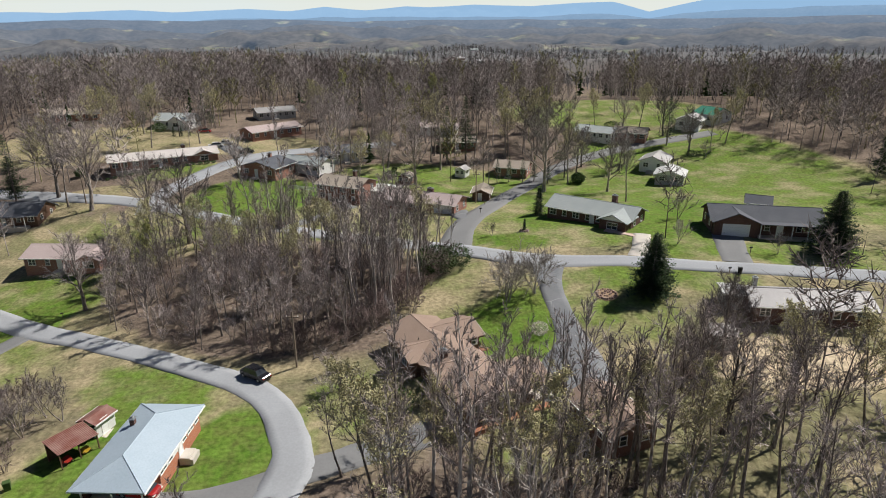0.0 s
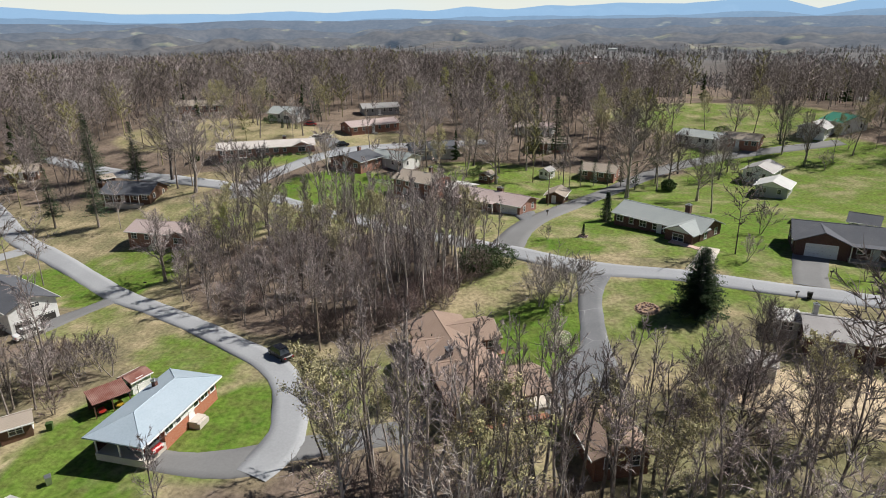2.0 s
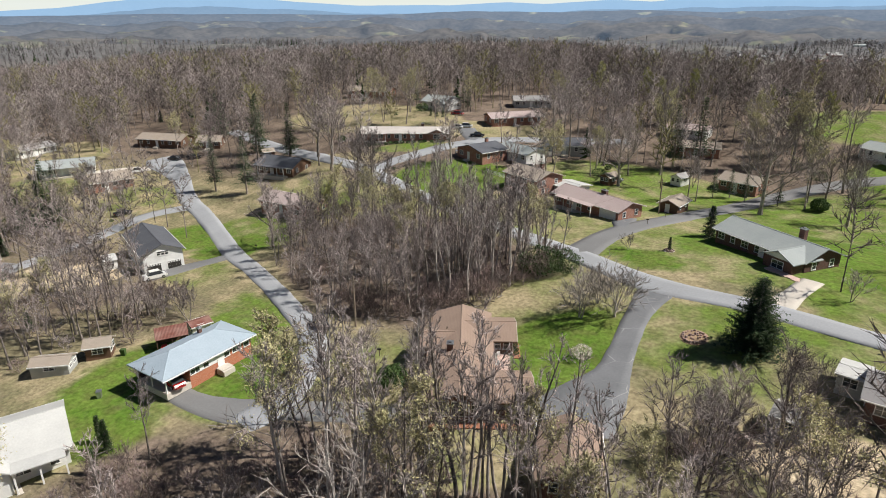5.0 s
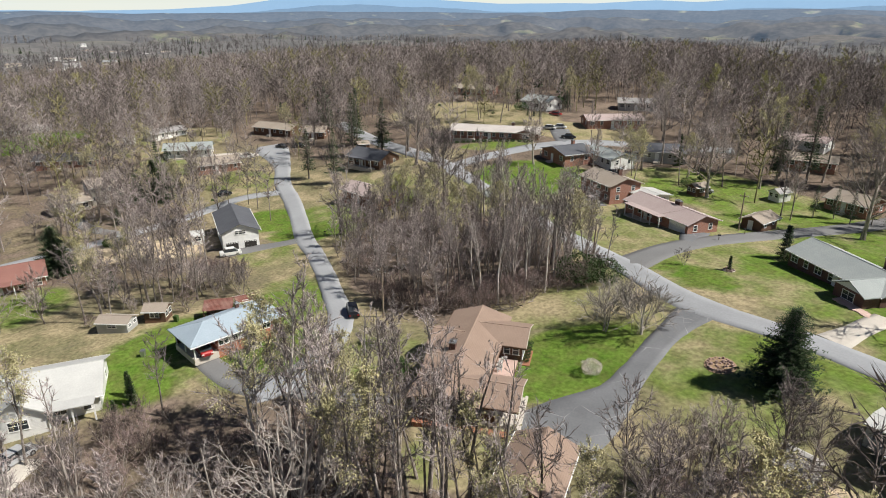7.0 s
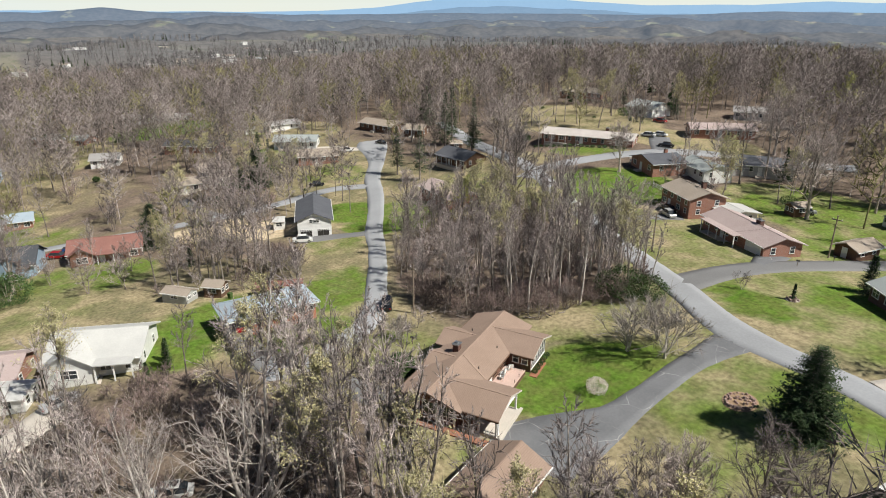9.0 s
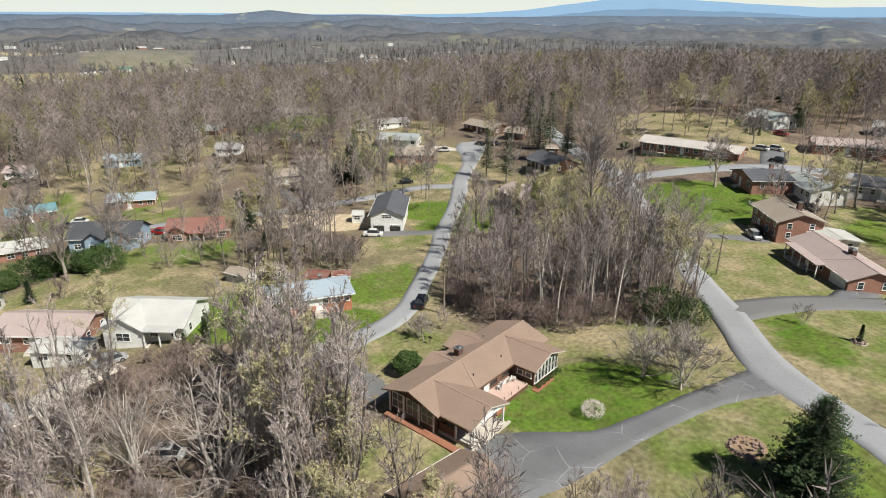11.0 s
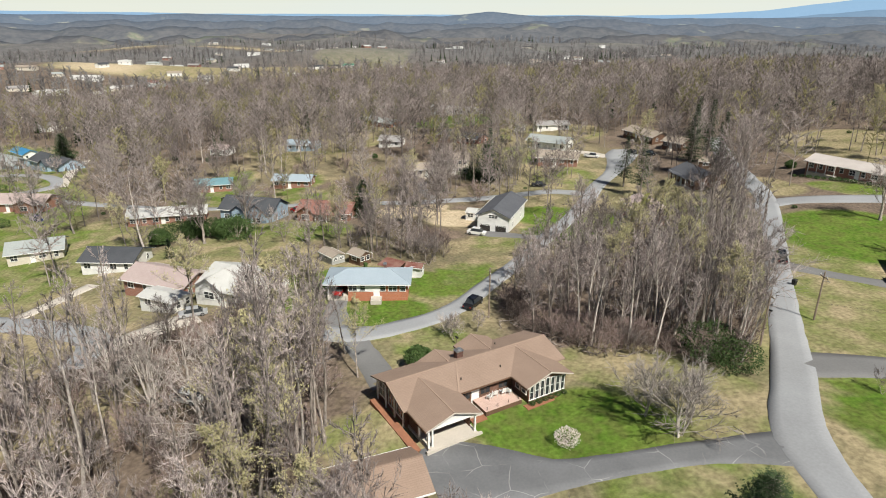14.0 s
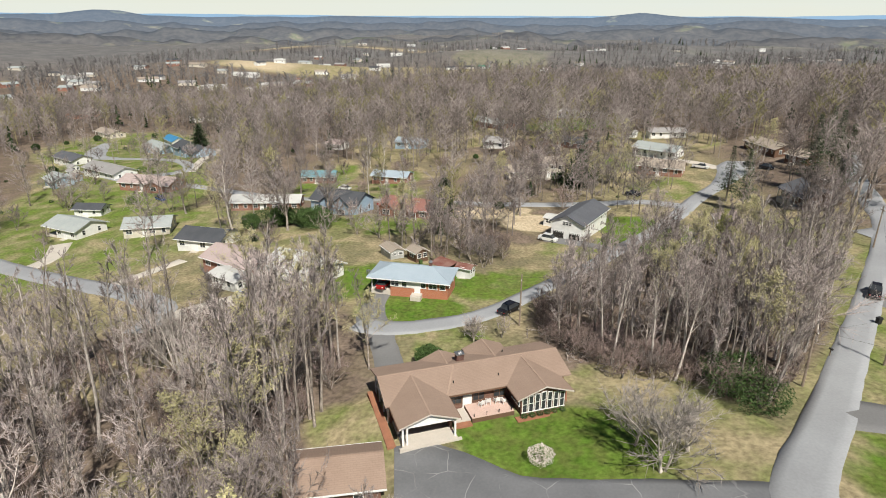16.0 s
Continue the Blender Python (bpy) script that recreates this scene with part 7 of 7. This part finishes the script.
def car(label, x, y, turn, mat, long=4.6, tall=1.5, cab=(-0.95, 1.25), bed=False, z=None, cut=1.0):
    """A parked car; its nose points along +X of its own."""
    zz = ground_z(x, y) + 0.12 if z is None else z
    c = thing("pickup_truck" if bed else "car", label, "truck" if bed else "car", pose(x, y, zz, 0, 0, turn))
    w, L = 0.9, long / 2
    hood = tall * 0.56
    s = Shape()
    ring = [(-L, 0.75), (-L + 0.12, 0.97), (-0.4, 1.0), (L - 0.9, 0.98), (L - 0.15, 0.86), (L, 0.68)]
    for (xa, ka), (xb, kb) in zip(ring, ring[1:]):
        s.hexa([(xa, -w * ka, 0.28), (xb, -w * kb, 0.28), (xb, w * kb, 0.28), (xa, w * ka, 0.28)],
               [(xa, -w * ka * 0.95, hood * (0.9 if xa in (-L,) else 1)), (xb, -w * kb * 0.95, hood * (0.82 if xb > L - 0.3 else 1)), (xb, w * kb * 0.95, hood * (0.82 if xb > L - 0.3 else 1)), (xa, w * ka * 0.95, hood * (0.9 if xa in (-L,) else 1))])
    body = part("body", s, mat, c)
    a, b = cab if not bed else (-0.3, 1.3)
    s = Shape()
    s.hexa([(a - 0.45, -w * 0.9, hood), (b + 0.35, -w * 0.9, hood), (b + 0.35, w * 0.9, hood), (a - 0.45, w * 0.9, hood)],
           [(a, -w * 0.72, tall - 0.06), (b - 0.35, -w * 0.72, tall - 0.06), (b - 0.35, w * 0.72, tall - 0.06), (a, w * 0.72, tall - 0.06)])
    part("greenhouse", s, "glass", c, "dark tinted window glass")
    s = Shape()
    s.box(a - 0.02, b - 0.33, -w * 0.73, w * 0.73, tall - 0.06, tall)
    part("roof", s, mat, c)
    if bed:
        s = Shape()
        s.box(-L + 0.12, -0.85, -w * 0.74, w * 0.74, hood + 0.004, hood + 0.02)
        part("bed", s, "black", c)
    for sx in (-L + 0.85, L - 0.85):
        for sy in (-1, 1):
            t = Shape()
            t.tube([(sx, sy * 0.70, 0.32), (sx, sy * 0.74, 0.32), (sx, sy * 0.90, 0.32), (sx, sy * 0.92, 0.32)], [0.26, 0.33, 0.33, 0.27], 14, True)
            wheel = part("wheel", t, "black", c)
            t = Shape()
            t.tube([(sx, sy * 0.90, 0.32), (sx, sy * 0.935, 0.32)], [0.2, 0.18], 10, True)
            part("rim", t, "steel", wheel)
    for sy in (-0.62, 0.62):
        t = Shape()
        t.box(L - 0.12, L + 0.01, sy - 0.16, sy + 0.16, hood * 0.66, hood * 0.8)
        part("headlight", t, "trim", c)
        t = Shape()
        t.box(-L - 0.01, -L + 0.1, sy - 0.12, sy + 0.12, hood * 0.66, hood * 0.85)
        part("tail_light", t, RED, c)
    return c


RED, BLACK, WHITE, SILVER, BLUEP = paint("red_paint", (0.35, 0.02, 0.02)), paint("black_paint", (0.015, 0.015, 0.018)), paint("white_paint", (0.75, 0.75, 0.74)), paint("silver_paint", (0.42, 0.43, 0.44)), paint("blue_paint", (0.04, 0.08, 0.22))
car("white sport utility car before a garage", -73.2, 79.0, 68, WHITE, 4.6, 1.7)
car("black car parked on a lane beside a wood", -24.2, 74.0, 148, BLACK, 4.6, 1.6)
car("red car under an open carport", -29.6, 51.6, -10, RED, 4.3, 1.45, z=-1.3)
car("dark pickup truck parked on a street", -35.6, 131.6, 155, BLACK, 5.4, 1.85, bed=True)
car("white car parked under bare trees", -0.4, 35.6, 70, WHITE, 4.3, 1.5)
car("silver car beside a white house", -26.6, 27.4, 110, SILVER)
car("white car in a parking area", -69.5, 194.6, 20, WHITE)
car("white car in a parking area", -67.6, 198.0, 20, WHITE)
car("black car in a parking area", -58.5, 189.5, 30, BLACK)
car("silver car on a short driveway", -22.6, 143.6, -25, SILVER)
car("dark car on a short driveway", -24.5, 146.2, -25, BLACK)
car("white pickup truck beside a brick house", -150.6, 127.4, 60, WHITE, 5.4, 1.8, bed=True)
car("dark car in a turning circle", -151.0, 142.5, 20, BLACK)
car("dark sport utility car in a turning circle", -146.0, 146.5, 40, BLACK, 4.7, 1.75)
car("red car beside a red-roofed house", -101.0, 31.0, 60, RED)
car("blue pickup truck beside a red-roofed house", -104.0, 35.0, 70, BLUEP, 5.4, 1.8, bed=True)
car("white car on a valley drive", -132.0, 8.0, 80, WHITE)
car("black car on a valley drive", -126.0, 6.0, 30, BLACK)
car("black pickup truck on a valley drive", -122.5, 4.0, 25, BLACK, 5.4, 1.8, bed=True)
car("dark car on a slope drive", -121.0, 103.0, 75, BLACK)
car("blue car beside a brick house", -103.0, -43.0, 60, BLUEP)
car("silver car on a lawn drive", -8.0, 173.0, 30, SILVER)
car("dark car beside a low house", -31.0, 168.5, 20, BLACK)
car("red car beside a white house", -80.0, 214.0, 10, RED)

# ---- poles, wires and small things ----


def pole(x, y, high, label, lamp=False):
    p = thing("utility_pole", label, "pole", pose(x, y, ground_z(x, y)))
    s = Shape()
    s.tube([(0, 0, -0.5), (0, 0, high)], [0.16, 0.10], 8, True)
    part("shaft", s, "pole", p)
    s = Shape()
    s.box(-0.9, 0.9, -0.05, 0.05, high - 0.9, high - 0.75)
    part("crossarm", s, "pole", p)
    for xx in (-0.75, 0.0, 0.75):
        s = Shape()
        s.tube([(xx, 0, high - 0.75), (xx, 0, high - 0.55)], [0.05, 0.035], 6, True)
        part("insulator", s, "trim", p)
    if lamp:
        s = Shape()
        s.tube([(0, 0, high - 1.4), (0.9, 0, high - 1.1), (1.3, 0, high - 1.1)], [0.04, 0.04, 0.07], 6, True)
        part("lamp_arm", s, "steel", p)
    return Vector((x, y, ground_z(x, y) + high - 0.6))


def wire(a, b, sag, label):
    s = Shape()
    pts = [a.lerp(b, i / 14) - Vector((0, 0, sag * 4 * (i / 14) * (1 - i / 14))) for i in range(15)]
    s.tube(pts, [0.012] * 15, 4)
    me = s.mesh("overhead_wire", "black")
    tagged(new("overhead_wire", me), label, "wire")


P = [pole(-19.0, 76.0, 8.5, "weathered wooden utility pole at a wood's edge"), pole(-2.2, 109.8, 8.0, "leaning wooden utility pole by a street"),
     pole(-9.6, 121.6, 7.5, "wooden lamp pole beside a street", True), pole(-120, 72, 9, "wooden utility pole on a slope"), pole(-88.0, 151.0, 9.5, "wooden utility pole at a junction"),
     pole(-27, 95, 9.0, "wooden utility pole inside a bare wood"), pole(-60, 141.5, 8.5, "wooden utility pole by a street"), pole(9.6, 146.5, 8.0, "wooden utility pole by a side street")]
wire(P[0], P[5], 0.6, "thin overhead wire through a wood")
wire(P[1], P[2], 0.4, "thin overhead wire along a street")
wire(P[1], P[7], 0.7, "thin overhead wire over a side street")
wire(P[2], P[6], 0.9, "thin overhead wire along a street")
wire(P[6], P[4], 0.6, "thin overhead wire along a street")


def stone_ring(x, y, radius, count, label, bare):
    rng = random.Random(int(x * 10))
    t = thing("stone_ring", label, "flower bed", pose(x, y, ground_z(x, y)))
    s = Shape()
    n = 20
    out = []
    for i in range(n):
        a = math.tau * i / n
        out.append((math.cos(a) * radius * 1.2, math.sin(a) * radius * 1.2, 0.02 + ground_z(x + math.cos(a) * radius * 1.2, y + math.sin(a) * radius * 1.2) - ground_z(x, y)))
    s.hexa([(p[0], p[1], p[2] - 0.2) for p in out], [(p[0], p[1], p[2] + 0.03) for p in out])
    part("bed", s, bare, t)
    for i in range(count):
        a = math.tau * (i + rng.uniform(-0.3, 0.3)) / count
        r = radius * rng.uniform(0.2, 1.0) if i % 2 else radius * rng.uniform(0.85, 1.05)
        k = rng.uniform(0.14, 0.30)
        s = Shape()
        px, py = math.cos(a) * r, math.sin(a) * r
        pz = ground_z(x + px, y + py) - ground_z(x, y)
        low = [(px + k * math.cos(b + a) * rng.uniform(0.8, 1.1), py + k * math.sin(b + a) * rng.uniform(0.8, 1.1), pz) for b in (0, 1.26, 2.5, 3.77, 5.0)]
        s.hexa(low, [(px + (q[0] - px) * 0.6, py + (q[1] - py) * 0.6, pz + k * 1.1) for q in low])
        part("stone", s, "stone", t)


MAT["stone"] = plain("red_grey_stone", (0.32, 0.22, 0.19), (0.24, 0.19, 0.17), 2.0, 9, 0.9, vary=0.25)
MAT["tan_bed"] = plain("dry_tan_bed", (0.33, 0.235, 0.15), (0.26, 0.18, 0.11), 1.0, 8, 1.0)
stone_ring(27.1, 90.0, 1.55, 44, "round bed of red stones in a dry tan patch", "tan_bed")
stone_ring(17.7, 118.2, 0.8, 16, "small white-edged round bed on a lawn", "concrete")


def post_box(x, y, turn, label, mat="black"):
    t = thing("mailbox", label, "mailbox", pose(x, y, ground_z(x, y), 0, 0, turn))
    s = Shape()
    s.box(-0.05, 0.05, -0.05, 0.05, -0.3, 1.0)
    part("post", s, "pole", t)
    s = Shape()
    s.tube([(-0.26, 0, 1.12), (0.26, 0, 1.12)], [0.14, 0.14], 8, True)
    part("box", s, mat, t)


for x, y in ((10.0, 134.5), (11.6, 144.0), (55.8, 103.3), (-10.4, 70.5), (-11.2, 116.0), (48.6, 95.2), (-65.0, 98.5)):
    post_box(x, y, 30, "small dark mailbox on a wooden post by a street")


def bin_at(x, y, mat, label):
    t = thing("wheeled_bin", label, "bin", pose(x, y, ground_z(x, y), 0, 0, x * 37 % 360))
    s = Shape()
    s.hexa([(-0.25, -0.28, 0.05), (0.25, -0.28, 0.05), (0.25, 0.28, 0.05), (-0.25, 0.28, 0.05)], [(-0.31, -0.36, 1.0), (0.31, -0.36, 1.0), (0.31, 0.36, 1.0), (-0.31, 0.36, 1.0)])
    body = part("body", s, mat, t)
    s = Shape()
    s.hexa([(-0.33, -0.38, 1.0), (0.33, -0.38, 1.0), (0.33, 0.4, 1.0), (-0.33, 0.4, 1.0)], [(-0.28, -0.33, 1.09), (0.28, -0.33, 1.09), (0.28, 0.36, 1.06), (-0.28, 0.36, 1.06)])
    part("lid", s, mat, t)


bin_at(-23.6, 127.0, "black", "black wheeled bin beside a street")
bin_at(50.4, 95.4, "black", "black wheeled bin by a driveway")
bin_at(-37.6, 46.2, "steel", "grey wheeled bin beside a house")
bin_at(-45.4, 54.6, "leaf", "green wheeled bin beside a shed")

# the front walk of the grey-roofed house
t = thing("front_walk", "pinkish paved walk with low edging before a grey house", "path", pose(37.6, 113.0, ground_z(37.6, 113.0) + 0.04, 0, 0, -36))
for i in range(9):
    s = Shape()
    s.box(-5.4 + i * 1.0, -4.44 + i * 1.0, -0.6 - 0.15 * (i % 2), 0.7, -0.4, 0.05)
    part("slab", s, "deck", t)
t = thing("garden_fence", "white slatted fence between two houses", "fence", pose(-33.5, 157.5, ground_z(-33.5, 157.5), 0, 0, -20))
for i in range(9):
    s = Shape()
    s.box(-6 + i * 1.5 - 0.06, -6 + i * 1.5 + 0.06, -0.06, 0.06, -0.6, 1.25)
    part("post", s, "trim", t)
for zz in (0.35, 0.75, 1.1):
    s = Shape()
    s.box(-6, 6, -0.09, -0.062, zz, zz + 0.14)
    part("rail", s, "trim", t)
t = thing("balcony", "white balcony rail on a brick house", "balcony", pose(-52.6, 172.6, ground_z(-52, 172) + 1.2, 0, 0, -111))
s = Shape()
s.box(-4, 4, -1.4, 0.4, -0.1, 0.0)
part("floor", s, "trim", t)
s = Shape()
s.box(-4, 4, -1.4, -1.34, 0.9, 1.0)
for i in range(25):
    s.box(-4 + i / 3 - 0.02, -4 + i / 3 + 0.02, -1.39, -1.35, 0.0, 0.9)
part("railing", s, "trim", t)
for xx in (-3.8, 0, 3.8):
    s = Shape()
    s.box(xx - 0.07, xx + 0.07, -1.38, -1.24, -3.0, -0.1)
    part("post", s, "trim", t)

t = thing("pool_deck", "white railed pool deck with a pale blue cover", "deck", pose(-36.5, 184.0, ground_z(-36.5, 184.0) + 0.1, 0, 0, 52))
s = Shape()
s.box(-6.5, 6.5, -3.6, 3.6, -1.5, 0.9)
part("base", s, "white_roof", t)
s = Shape()
s.box(-4.5, 4.5, -2.2, 2.2, 0.905, 0.96)
part("cover", s, "metal", t, "pale blue pool cover")
for x0, x1, y0, y1 in ((-6.5, 6.5, -3.6, -3.5), (-6.5, 6.5, 3.5, 3.6), (-6.5, -6.4, -3.49, 3.49), (6.4, 6.5, -3.49, 3.49)):
    s = Shape()
    s.box(x0, x1, y0, y1, 1.55, 1.7)
    part("rail", s, "trim", t)
for i in range(8):
    for y in (-3.55, 3.55):
        s = Shape()
        s.box(-6.45 + i * 1.84 - 0.05, -6.45 + i * 1.84 + 0.05, y - 0.05, y + 0.05, 0.9, 1.55)
        part("rail_post", s, "trim", t)
FOOT.append((-36.5, 184.0, radians(52), 6.5, 3.6))

# ---- fallen brush at the wood's edge ----
rng_b = random.Random(8)
for i in range(26):
    k = i / 26
    x, y = -18 + 16 * k + rng_b.uniform(-1, 1), 77.5 + 13 * k + rng_b.uniform(-1.2, 1.2)
    s = Shape()
    L = rng_b.uniform(2.0, 5.0)
    a = rng_b.uniform(0, 3.14)
    pts = [Vector((math.cos(a) * L * j / 4 + rng_b.uniform(-0.15, 0.15), math.sin(a) * L * j / 4 + rng_b.uniform(-0.15, 0.15), 0.08 + rng_b.uniform(0, 0.5))) for j in range(5)]
    s.tube(pts, [0.09, 0.075, 0.06, 0.045, 0.02], 5)
    t = thing("fallen_branch", "grey fallen branch at a wood's edge", "branch", pose(x, y, ground_z(x, y)), "fallen branches")
    part("limb", s, "bark", t)
    s = Shape()
    for j in range(14):
        q = pts[1 + j % 4]
        s.spike(q, q + Vector((rng_b.uniform(-1, 1), rng_b.uniform(-1, 1), rng_b.uniform(0, 0.9))), 0.02)
    part("twig", s, "twig", t)

# ---- farms and far houses across the valley ----
far_rng = random.Random(31)
for az, d, L, roof in ((117, 900, 34, "white_roof"), (112, 880, 22, "rust"), (108, 905, 20, "pale"), (98, 900, 18, "white_roof"), (95, 890, 26, "pale"), (93, 905, 16, "white_roof"), (89, 930, 18, "white_roof"), (86, 960, 16, "red"), (84, 1000, 20, "white_roof"), (105, 1060, 22, "white_roof"), (96, 1080, 20, "green"), (91, 1120, 18, "white_roof"), (73, 900, 22, "white_roof"), (70, 940, 26, "red"), (76, 980, 20, "pale"), (2, 1150, 40, "red"), (-1, 1180, 34, "white_roof"), (5, 1210, 26, "white_roof"), (-4, 1160, 26, "pale")):
    x, y = 64 - math.sin(radians(az)) * d, 60 + math.cos(radians(az)) * d
    a = radians(az + far_rng.uniform(-25, 25))
    ex, ey = math.cos(a) * L / 2, math.sin(a) * L / 2
    house("distant farm building across a field", (x - ex, y - ey), (x + ex, y + ey), L * 0.45, "white", roof, 3.4, 2.4, windows=2, door=None, name="farm_building", category="barn", base=-6, z=ground_z(x, y) + 0.6)


def far_house(x, y, turn, L, wide, wall, roof, label):
    h = thing("house", label, "house", pose(x, y, ground_z(x, y) + 0.4, 0, 0, turn), "houses across the valley")
    w = Shape()
    gable_walls(w, -L / 2, L / 2, -wide / 2, wide / 2, 3.0, 1.9, "x", -6)
    body = part("wall", w, wall, h)
    gable_roof(h, roof, -L / 2, L / 2, -wide / 2, wide / 2, 3.15, 1.9, "x", 0.5)
    for sx in (-L / 4, L / 4):
        opening("window", body, sx, -wide / 2, 0.9, 1.6, 1.3, 0)


for i in range(150):
    if i < 60:
        az, d, cx0, cy0 = far_rng.uniform(108, 140), far_rng.uniform(430, 1150), 64, 70
    elif i < 85:
        az, d, cx0, cy0 = far_rng.uniform(-36, -16), far_rng.uniform(480, 1100), 10, 5
    elif i < 95:
        az, d, cx0, cy0 = far_rng.uniform(-6, 6), far_rng.uniform(1150, 1600), 10, 5
    else:
        az, d, cx0, cy0 = far_rng.uniform(68, 112), far_rng.uniform(800, 1850), 64, 70
    x, y = cx0 - math.sin(radians(az)) * d, cy0 + math.cos(radians(az)) * d
    far_house(x, y, az + far_rng.uniform(-40, 40), far_rng.uniform(12, 24), far_rng.uniform(8, 11), far_rng.choice(["white", "brick", "cream", "white"]), far_rng.choice(["white_roof", "pale", "grey", "tan", "dark", "white_roof"]), "distant pale house among bare trees")


woods()
